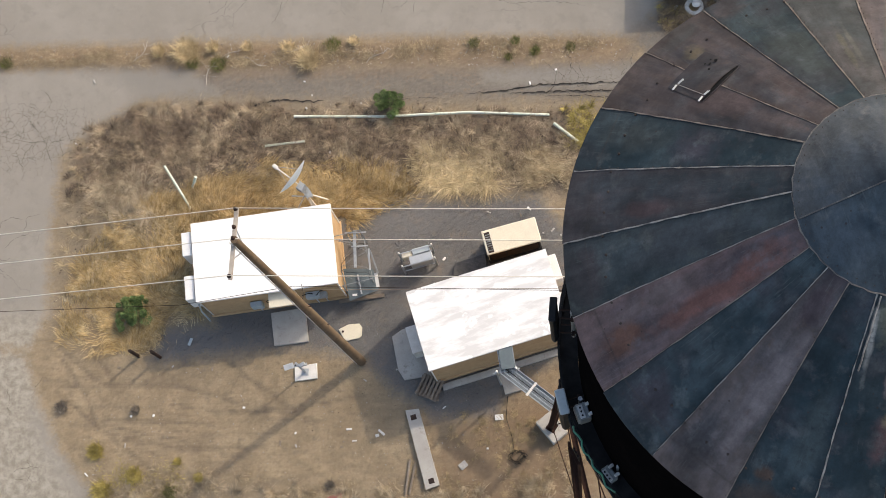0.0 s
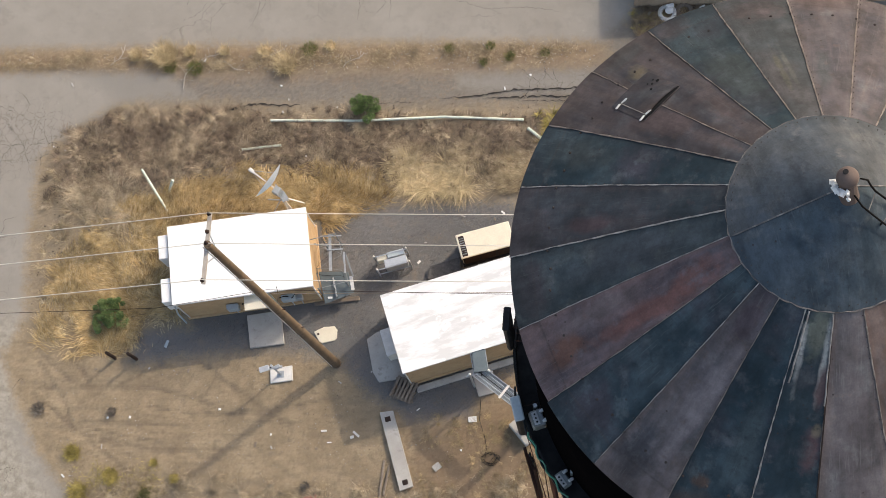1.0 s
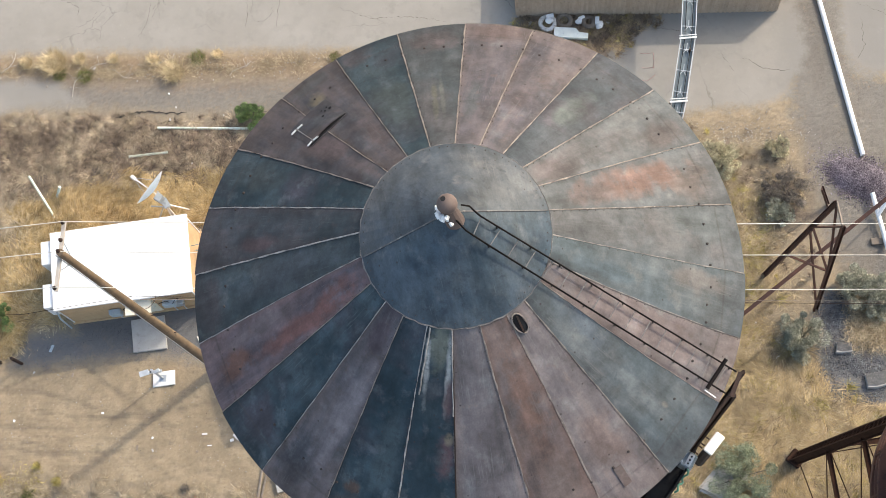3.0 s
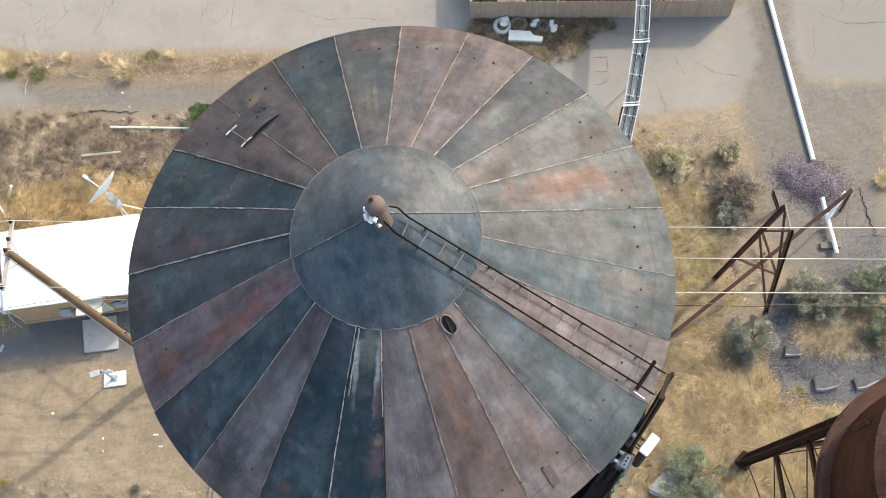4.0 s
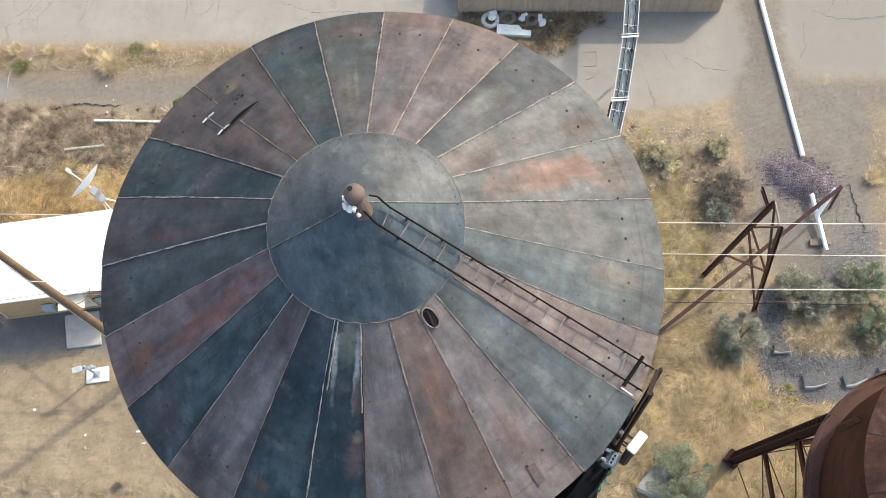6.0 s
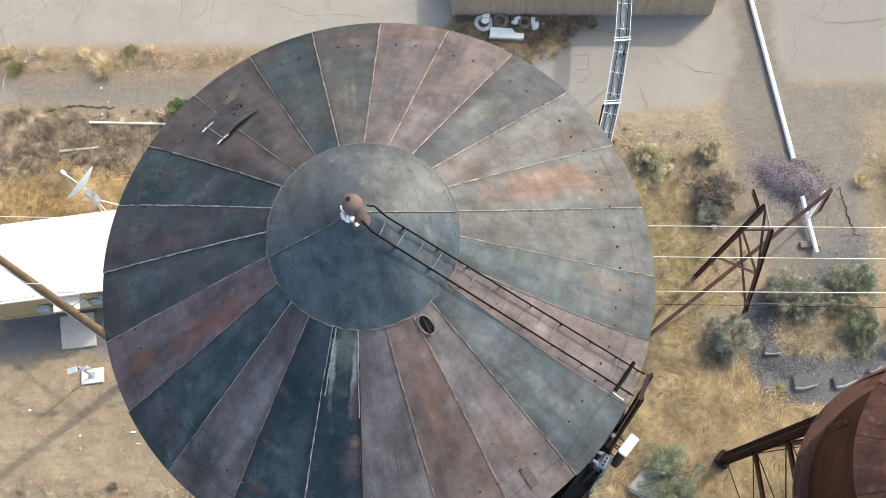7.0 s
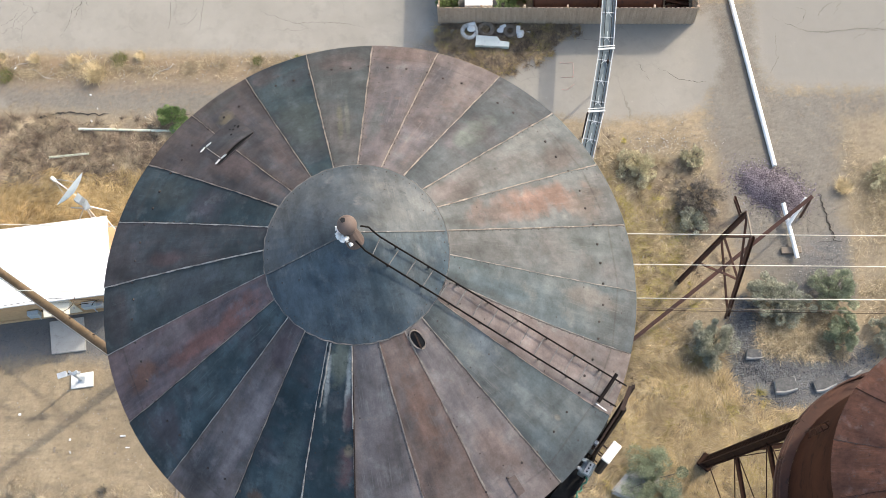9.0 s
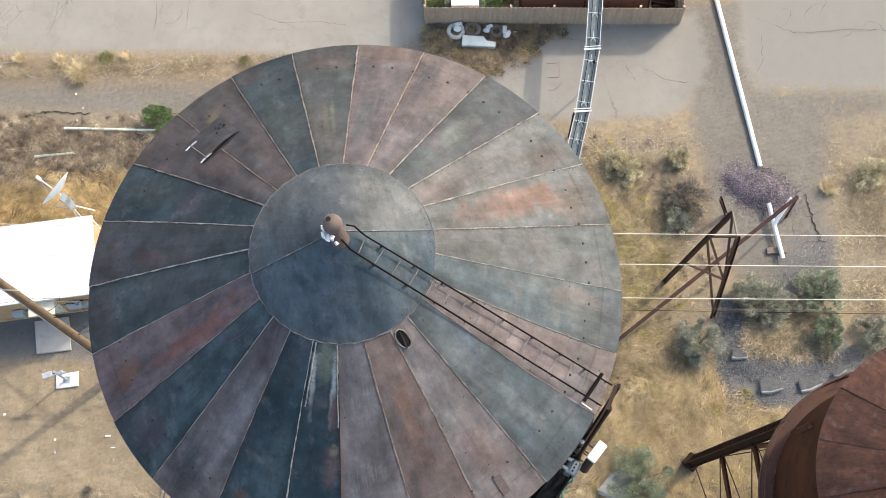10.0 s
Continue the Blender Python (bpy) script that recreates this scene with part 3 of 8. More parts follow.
def box(bm, size, at=(0, 0, 0), turn=0.0, bevel=0.0, m=None):
    m = (Matrix.Translation(at) @ Matrix.Rotation(radians(turn), 4, "Z")) if m is None else m
    made = bmesh.ops.create_cube(bm, size=1.0, matrix=m @ Matrix.Diagonal((*size, 1)))
    if bevel:
        edges = {e for v in made["verts"] for e in v.link_edges}
        bmesh.ops.bevel(bm, geom=list(edges), offset=bevel, segments=1, affect="EDGES", profile=0.5)
    return bm


def aim(a, b):
    a, b = Vector(a), Vector(b)
    return Matrix.Translation((a + b) / 2) @ (b - a).to_track_quat("Z", "Y").to_matrix().to_4x4(), (b - a).length


def rod(bm, a, b, r, seg=8, r2=None):
    m, length = aim(a, b)
    bmesh.ops.create_cone(bm, cap_ends=True, segments=seg, radius1=r, radius2=r if r2 is None else r2, depth=length, matrix=m)
    return bm


def bar(bm, a, b, w, h):
    m, length = aim(a, b)
    return box(bm, (w, h, length), m=m)


def channel(bm, a, b, w, h, t=0.02):
    """A rolled channel: web and two flanges."""
    m, length = aim(a, b)
    box(bm, (w, t, length), m=m)
    for s in (-1, 1):
        box(bm, (t, h, length), m=m @ Matrix.Translation((s * (w / 2 - t / 2), h / 2, 0)))
    return bm


def ball(bm, c, r, u=12, v=8, scale=(1, 1, 1)):
    bmesh.ops.create_uvsphere(bm, u_segments=u, v_segments=v, radius=r, matrix=Matrix.Translation(c) @ Matrix.Diagonal((*scale, 1)))
    return bm


def ribbon(bm, pts, widths, high=0.014, closed=False):
    """A raised strip of uneven width along a line of points, as one piece."""
    pts = [Vector(p) for p in pts]
    n, rows = len(pts), []
    for i, p in enumerate(pts):
        a = pts[(i - 1) % n] if closed else pts[max(i - 1, 0)]
        b = pts[(i + 1) % n] if closed else pts[min(i + 1, n - 1)]
        way = (b - a).normalized()
        s = Vector((-way.y, way.x, 0)).normalized() * (widths[i] / 2)
        up = Vector((0, 0, high))
        rows.append([bm.verts.new(q) for q in (p - s, p - s * 0.8 + up, p + s * 0.8 + up, p + s)])
    for i in range(n if closed else n - 1):
        j = (i + 1) % n
        for k in range(3):
            bm.faces.new((rows[i][k], rows[j][k], rows[j][k + 1], rows[i][k + 1]))
    return bm


def slab(bm, pts, z0, z1):
    """An upright prism on a polygon."""
    lo = [bm.verts.new((x, y, z0)) for x, y in pts]
    hi = [bm.verts.new((x, y, z1)) for x, y in pts]
    bm.faces.new(hi)
    bm.faces.new(lo[::-1])
    for i in range(len(pts)):
        j = (i + 1) % len(pts)
        bm.faces.new((lo[i], lo[j], hi[j], hi[i]))
    return bm


def tube_path(name, pts, r, mat, parent=None, label="", bez=False, res=4):
    cu = bpy.data.curves.new(name, "CURVE")
    cu.dimensions = "3D"
    cu.bevel_depth = r
    cu.bevel_resolution = 1
    cu.use_fill_caps = True
    sp = cu.splines.new("POLY")
    sp.points.add(len(pts) - 1)
    for p, c in zip(sp.points, pts):
        p.co = (*c, 1)
    tmp = bpy.data.objects.new(name, cu)
    scene.collection.objects.link(tmp)
    me = bpy.data.meshes.new_from_object(tmp.evaluated_get(bpy.context.evaluated_depsgraph_get()))
    bpy.data.objects.remove(tmp)
    bpy.data.curves.remove(cu)
    me.name = name
    me.materials.clear()
    me.materials.append(mat)
    ob = new(name, me)
    if parent is not None:
        ob.parent = parent
    if label:
        ob["label"] = label
    return ob


rng = np.random.default_rng(7)


def inside(poly, x, y):
    """Signed distance (positive inside) of points to a polygon."""
    px, py = np.asarray(x, float), np.asarray(y, float)
    d = np.full(px.shape, 1e9)
    inn = np.zeros(px.shape, bool)
    n = len(poly)
    for i in range(n):
        (ax, ay), (bx, by) = poly[i], poly[(i + 1) % n]
        ex, ey = bx - ax, by - ay
        t = np.clip(((px - ax) * ex + (py - ay) * ey) / (ex * ex + ey * ey), 0, 1)
        d = np.minimum(d, np.hypot(px - ax - t * ex, py - ay - t * ey))
        cross = (ay > py) != (by > py)
        with np.errstate(divide="ignore", invalid="ignore"):
            inn ^= cross & (px < (bx - ax) * (py - ay) / (by - ay if by != ay else 1e-9) + ax)
    return np.where(inn, d, -d)


# zones of the ground
ASPHALT = [
    [(-60, 15.0), (1, 15.15), (11.6, 15.0), (12.2, 15.6), (13.4, 16.4), (13.4, 40), (-60, 40)],
    [(-60, 13.8), (-12.8, 13.85), (-8.5, 13.7), (-7.2, 12.5), (-10.7, 12.3), (-12.6, 11.2), (-14.4, 9.6), (-14.5, 5), (-14.2, 2.3), (-14.9, 0.6), (-60, 0.3)],
    [(16.1, 14.1), (19.3, 16.3), (19.5, 17.2), (25.9, 17.2), (26.3, 14.5), (25.4, 12.6), (24.4, 12.0), (21, 11.8), (18, 12.0), (16.3, 12.4)],
    [(27.9, 40), (27.9, 14.6), (28.6, 13.5), (36, 13.4), (70, 13.4), (70, 40)],
    [(5.0, 13.35), (11.6, 13.5), (16, 13.3), (16, 12.6), (8, 12.55), (5.2, 12.8)],
    [(-40, 0.3), (-15.1, 0.4), (-14.3, -1.6), (-13.2, -3.8), (-11.6, -5.6), (-11.3, -14), (-40, -14)],
]
GRAVEL = [
    [(-9.3, 0.0), (-9.0, 1.4), (-6.6, 1.6), (-6.6, 4.5), (-1, 6.5), (0.5, 7.2), (7.5, 7.4), (9.5, 5), (9.6, 0.6), (6.4, -0.8), (5.9, -2.2), (3.2, -2.4), (1.2, -1.0), (0, 0.2), (-3.0, 0.6)],
    [(25.9, 0.3), (26.6, -1.0), (28, -1.4), (30.6, -1.5), (32.6, 0.3), (31.6, 1.7), (28.6, 0.9), (27.4, 2.8), (26.7, 3.6), (26.0, 2.2)],
    [(29.6, 6.2), (31.5, 6.4), (31.6, 3.6), (28.6, 3.6)],
]
STRAWY = [
    [(-13.9, 1.0), (-14.1, 9.4), (-12.4, 11.0), (-10.4, 12.0), (-6, 11.9), (0, 11.6), (9.6, 11.6), (10.6, 8), (7, 7.4), (0.5, 7.6), (-7.6, 6.3), (-7.6, 1.8), (-9.6, 0.4)],
    [(17.5, 11.4), (25.6, 10.6), (26.2, 5.5), (26.0, 2.0), (25.7, -0.2), (28, -1.9), (33, -1.2), (36, -12), (8, -12), (13, -2)],
    [(31.6, 12), (40, 12), (40, -6), (32.5, 0), (31.6, 5)],
    [(-12.0, -5.4), (-7, -4.9), (-2, -5.7), (6, -5.2), (9, -3.2), (9.5, -12), (-12, -12)],
]

SOIL = [[(-18, 15.0), (9, 15.05), (11.4, 14.8), (11, 13.7), (-6, 13.7), (-18, 13.85)], [(3.6, -2.8), (6.5, -1.6), (9.2, -0.4), (10.5, -3), (10, -8), (3.6, -7.5)]]

PACKED = [[(27.9, 40), (27.9, 14.6), (28.6, 13.5), (70, 13.4), (70, 40)], [(24.6, 18), (28.2, 18), (28.6, 13.4), (40, 13.4), (32.5, 11.5), (31.6, 8), (31.6, 3.6), (28.4, 3.4), (26.4, 5.5), (25.6, 10.5)], [(-13, 13.9), (-6, 13.75), (11.8, 13.9), (16.5, 14.2), (16.5, 12.2), (10, 11.7), (0, 11.8), (-10.5, 12.2)], [(11, 16), (13.4, 16.4), (16.5, 14), (12, 14)]]


# wheel ruts in the yard
RUTS = [
    [(-13.6, 0.7), (-12.5, -0.3), (-11.6, -1.0)],
    [(-12.0, 0.3), (-11.1, -0.7)],
    [(-13.2, -1.2), (-10.2, -1.1), (-8.3, -1.1), (-6.4, -1.5), (-5.0, -2.0)],
    [(-11.2, -2.6), (-8.8, -2.7), (-6.5, -2.8)],
    [(-11.3, -2.8), (-9.2, -3.3), (-7.6, -3.5)],
    [(-11.0, -3.2), (-8.2, -3.7), (-6.2, -3.9)],
    [(-10.3, -3.5), (-7.2, -3.9), (-4.0, -3.7)],
    [(-13.4, -1.5), (-11.3, -3.0), (-9.1, -4.7)],
    [(-9.3, 1.3), (-7.7, -0.0), (-9.9, -1.2)],
    [(-6.0, -0.0), (-3.9, -1.5), (-1.8, -2.9)],
    [(-8.3, -2.0), (-5.3, -2.3), (-2.4, -2.0), (0.1, -1.5)],
    [(-13.3, -0.0), (-12.2, -1.5), (-11.5, -3.0)],
]
# golden straw mats, crazed paving, dark mulch and dusty paving
GOLDEN = [
    [(-7.8, 8.0), (-6.0, 8.5), (-4.6, 7.7), (-2.4, 8.5), (-0.3, 8.2), (1.2, 7.9), (0.2, 7.1), (-1.2, 5.6), (-1.5, 6.9), (-7.9, 6.3), (-8.1, 4.8), (-10.3, 7.0)],
    [(-13.2, 3.6), (-11.5, 5.7), (-8.2, 5.9), (-7.9, 3.0), (-9.1, 1.0), (-10.3, 0.4), (-11.9, 1.0), (-13.3, 2.0)],
    [(20.9, 0.5), (22.7, 2.6), (25.2, 1.1), (26.6, -0.7), (27.8, -1.5), (30.2, -1.5), (29.6, -3.4), (33.0, -5.7), (31.3, -7.2), (19.4, -7.3), (20.4, -3.9)],
    [(20.6, 10.2), (21.4, 9.4), (23.4, 8.1), (24.3, 5.7), (24.5, 3.1), (21.5, 2.1), (21.1, 6.7)],
    [(26.9, 1.9), (29.5, 2.6), (30.4, 1.6), (29.8, 0.3), (27.4, 0.6)],
]
CRAZED = [
    [(-19.2, 12.3), (-15.3, 12.1), (-13.4, 11.9), (-12.8, 10.6), (-14.3, 9.5), (-15.6, 8.9), (-18.8, 9.0)],
    [(27.9, 7.0), (31.9, 8.7), (32.1, 5.0), (27.8, 4.9)],
    [(6.2, 12.7), (10.8, 13.4), (10.8, 11.5), (5.7, 11.8)],
]
MULCH = [
    [(-13.1, 11.2), (-10.4, 11.8), (-5.4, 11.1), (-3.5, 10.4), (-4.5, 9.1), (-6.5, 8.8), (-8.3, 7.8), (-9.9, 8.1), (-11.8, 9.2)],
    [(-2.5, 10.4), (2.7, 10.6), (7.8, 10.2), (8.7, 8.1), (6.3, 8.4), (2.8, 7.9), (0.7, 8.4), (-1.4, 9.0)],
    [(24.2, 8.9), (25.7, 8.9), (25.9, 6.2), (24.4, 6.2)],
    [(23.8, -2.9), (25.5, -2.9), (25.5, -4.1), (23.8, -4.4)],
]
FENCE_WEEDS = [(13.0, 16.5), (19.3, 16.6), (19.8, 16.4), (18.2, 15.2), (17.0, 14.5), (16.2, 14.0), (14.9, 14.5), (13.3, 15.2)]
MULCH.append(FENCE_WEEDS)
DUSTY = [
    [(-18.5, 2.2), (-14.8, 2.0), (-13.8, -0.0), (-14.3, -3.0), (-12.6, -5.4), (-12.0, -6.4), (-17.5, -6.4)],
    [(-5.5, 13.5), (-2.6, 13.4), (-2.5, 11.7), (-6.2, 11.8)],
]


def zone_value(polys, x, y, soft):
    v = np.full(np.shape(x), -1e9)
    for p in polys:
        v = np.maximum(v, inside(p, x, y))
    return np.clip(0.5 + v / (2 * soft), 0, 1)


def rut_value(x, y):
    """1 on a wheel rut, falling off over a hand's width."""
    d = np.full(np.shape(x), 9.0)
    for pts in RUTS:
        for (ax, ay), (bx, by) in zip(pts, pts[1:]):
            ex, ey = bx - ax, by - ay
            t = np.clip(((x - ax) * ex + (y - ay) * ey) / (ex * ex + ey * ey), 0, 1)
            d = np.minimum(d, np.hypot(x - ax - t * ex, y - ay - t * ey))
    return np.exp(-(d / 0.115) ** 2)


def ground_height(x, y):
    return 0.025 * np.sin(0.9 * x + 1.3 * np.sin(0.5 * y)) * np.cos(0.8 * y + 0.7) * (1 - zone_value(ASPHALT, x, y, 0.5))


def build_ground():
    x0, x1, y0, y1, step = -22.0, 42.0, -16.0, 24.0, 0.13
    xs, ys = np.arange(x0, x1 + 1e-6, step), np.arange(y0, y1 + 1e-6, step)
    gx, gy = np.meshgrid(xs, ys)
    gz = ground_height(gx, gy) - 0.03 * rut_value(gx, gy) + rng.normal(0, 0.006, gx.shape) * (1 - zone_value(ASPHALT, gx, gy, 0.3))
    edge = np.minimum.reduce([gx - x0, x1 - gx, gy - y0, y1 - gy])
    gz = gz * np.clip(edge / 1.0, 0, 1)
    nx, ny = len(xs), len(ys)
    verts = np.stack([gx.ravel(), gy.ravel(), gz.ravel()], 1)
    i = np.arange(nx * ny).reshape(ny, nx)
    faces = np.stack([i[:-1, :-1].ravel(), i[:-1, 1:].ravel(), i[1:, 1:].ravel(), i[1:, :-1].ravel()], 1)
    # the far land, joined to the fine sheet's four corners
    far = 2500.0
    ring = [(-far, -far, 0), (far, -far, 0), (far, far, 0), (-far, far, 0)]
    n = len(verts)
    verts = np.concatenate([verts, ring])
    low, high, left, right = list(i[0, :]), list(i[-1, :]), list(i[:, 0]), list(i[:, -1])
    extra = [[n, n + 1] + [int(v) for v in low[::-1]], [n + 1, n + 2] + [int(v) for v in right[::-1]], [n + 2, n + 3] + [int(v) for v in high], [n + 3, n] + [int(v) for v in left]]
    me = bpy.data.meshes.new("ground")
    me.from_pydata(verts.tolist(), [], faces.tolist() + extra)
    attr = me.attributes.new("zone", "FLOAT_COLOR", "POINT")
    vx, vy = verts[:, 0], verts[:, 1]
    col = np.stack([zone_value(ASPHALT, vx, vy, 0.5), zone_value(GRAVEL, vx, vy, 0.9), zone_value(STRAWY, vx, vy, 1.0), zone_value(SOIL, vx, vy, 1.4)], 1)
    attr.data.foreach_set("color", col.astype(np.float32).ravel())
    more = me.attributes.new("packed", "FLOAT", "POINT")
    more.data.foreach_set("value", zone_value(PACKED, vx, vy, 0.8).astype(np.float32))
    worn_track = me.attributes.new("rut", "FLOAT", "POINT")
    worn_track.data.foreach_set("value", rut_value(vx, vy).astype(np.float32))
    cover = me.attributes.new("cover", "FLOAT_COLOR", "POINT")
    col = np.stack([zone_value(GOLDEN, vx, vy, 1.0), zone_value(CRAZED, vx, vy, 1.2), zone_value(MULCH, vx, vy, 1.0), zone_value(DUSTY, vx, vy, 1.0)], 1)
    cover.data.foreach_set("color", col.astype(np.float32).ravel())
    me.materials.append(GROUND)
    return tagged(new("ground", me), "tan dirt yard with worn grey asphalt, gravel and straw patches", "ground", kind="structure")


build_ground()

# ---- water towers ----


def cone_panel(r0, r1, slope, half, sub=4, thick=0.012):
    """A roof sheet as a sector of a cone, apex at the origin, centred on +x."""
    bm = bmesh.new()
    top, low = [], []
    for r in (r0, (r0 + r1) / 2, r1):
        row = []
        for k in range(sub + 1):
            a = radians(-half + 2 * half * k / sub)
            row.append((r * math.cos(a), r * math.sin(a), -slope * r))
        top.append([bm.verts.new(p) for p in row])
        low.append([bm.verts.new((x, y, z - thick)) for x, y, z in row])
    for i in range(2):
        for k in range(sub):
            bm.faces.new((top[i][k], top[i + 1][k], top[i + 1][k + 1], top[i][k + 1]))
            bm.faces.new((low[i][k], low[i][k + 1], low[i + 1][k + 1], low[i + 1][k]))
    for k in range(sub):
        bm.faces.new((top[2][k], low[2][k], low[2][k + 1], top[2][k + 1]))
        bm.faces.new((top[0][k], top[0][k + 1], low[0][k + 1], low[0][k]))
    for s in (0, sub):
        for i in range(2):
            bm.faces.new((top[i][s], low[i][s], low[i + 1][s], top[i + 1][s]))
    return bm


def ring_mesh(bm, r0, r1, z0, z1, seg=72):
    rows = []
    for r, z in ((r0, z0), (r1, z0), (r1, z1), (r0, z1)):
        rows.append([bm.verts.new((r * math.cos(2 * math.pi * k / seg), r * math.sin(2 * math.pi * k / seg), z)) for k in range(seg)])
    for i in range(4):
        for k in range(seg):
            bm.faces.new((rows[i][k], rows[i][(k + 1) % seg], rows[(i + 1) % 4][(k + 1) % seg], rows[(i + 1) % 4][k]))
    return bm


def tank_shell(bm, r, z0, z1, bowl, seg=64):
    """The wall with its bowl-shaped bottom."""
    rows = [(r, z1), (r, z0)] + [(r * math.cos(a), z0 - bowl * math.sin(a)) for a in (0.3, 0.6, 0.9, 1.2, 1.45)]
    prev = None
    for rr, z in rows:
        cur = [bm.verts.new((rr * math.cos(2 * math.pi * k / seg), rr * math.sin(2 * math.pi * k / seg), z)) for k in range(seg)]
        if prev:
            for k in range(seg):
                bm.faces.new((prev[k], prev[(k + 1) % seg], cur[(k + 1) % seg], cur[k]))
        prev = cur
    bm.faces.new(prev)
    return bm


def polar(r, deg, z):
    return Vector((r * math.cos(radians(deg)), r * math.sin(radians(deg)), z))


def tower_frame(tower, r_top, z_top, r_foot, first, mat, wide=0.34):
    for k in range(4):
        a = first + 90 * k
        foot, head = polar(r_foot, a, 0.45), polar(r_top, a, z_top)
        bm = bmesh.new()
        m, length = aim(foot, head)
        for s in (-1, 1):
            box(bm, (0.02, wide, length), m=m @ Matrix.Translation((s * wide / 2, 0, 0)))
            box(bm, (0.09, 0.03, length), m=m @ Matrix.Translation((s * (wide / 2 + 0.04), wide / 2, 0)))
            box(bm, (0.09, 0.03, length), m=m @ Matrix.Translation((s * (wide / 2 + 0.04), -wide / 2, 0)))
        n = int(length / (wide * 0.9))
        for i in range(n):
            z = -length / 2 + (i + 0.5) * length / n
            tilt = 40 if i % 2 else -40
            for s in (-1, 1):
                box(bm, (wide * 1.25, 0.012, 0.05), m=m @ Matrix.Translation((0, s * wide / 2, z)) @ Matrix.Rotation(radians(tilt), 4, "Y"))
        box(bm, (wide * 2.0, wide * 2.0, 0.06), (foot.x, foot.y, 0.47), a)
        part("leg", bm, mat, tower)
    levels = [0.36, 0.70]
    ends = [0.0, *levels, 1.0]
    for k in range(4):
        a, b = first + 90 * k, first + 90 * (k + 1)

        def on(deg, f):
            return polar(r_foot + (r_top - r_foot) * f, deg, 0.45 + (z_top - 0.45) * f)

        for f in levels:
            part("strut", channel(bmesh.new(), on(a, f), on(b, f), 0.18, 0.07, 0.014), mat, tower)
        for f0, f1 in zip(ends, ends[1:]):
            part("brace_rod", rod(bmesh.new(), on(a, f0 + 0.01), on(b, f1 - 0.01), 0.022, 6), mat, tower)
            part("brace_rod", rod(bmesh.new(), on(b, f0 + 0.01), on(a, f1 - 0.01), 0.022, 6), mat, tower)


def roof_sheet(r0, r1, slope, a_in, a_out, seed, rows=9, sub=6, thick=0.012):
    """One lapped sheet about local +x; its two edges run from angle to angle, and it is slightly buckled."""
    bm = bmesh.new()
    top, low = [], []
    for i in range(rows):
        f = i / (rows - 1)
        r = r0 + (r1 - r0) * f
        row = []
        for k in range(sub + 1):
            g = k / sub
            a = radians((a_in[0] + (a_out[0] - a_in[0]) * f) * (1 - g) + (a_in[1] + (a_out[1] - a_in[1]) * f) * g)
            dent = 0.010 * noise.noise((r * 1.6 + seed * 7.3, a * r * 2.2, seed)) * math.sin(math.pi * g)
            row.append((r * math.cos(a), r * math.sin(a), -slope * r + dent + 0.004 * g))
        top.append([bm.verts.new(p) for p in row])
        low.append([bm.verts.new((x, y, z - thick)) for x, y, z in row])
    for i in range(rows - 1):
        for k in range(sub):
            bm.faces.new((top[i][k], top[i + 1][k], top[i + 1][k + 1], top[i][k + 1]))
            bm.faces.new((low[i][k], low[i][k + 1], low[i + 1][k + 1], low[i + 1][k]))
        for s in (0, sub):
            bm.faces.new((top[i][s], low[i][s], low[i + 1][s], top[i + 1][s]))
    for k in range(sub):
        bm.faces.new((top[-1][k], low[-1][k], low[-1][k + 1], top[-1][k + 1]))
        bm.faces.new((top[0][k], top[0][k + 1], low[0][k + 1], low[0][k]))
    return bm


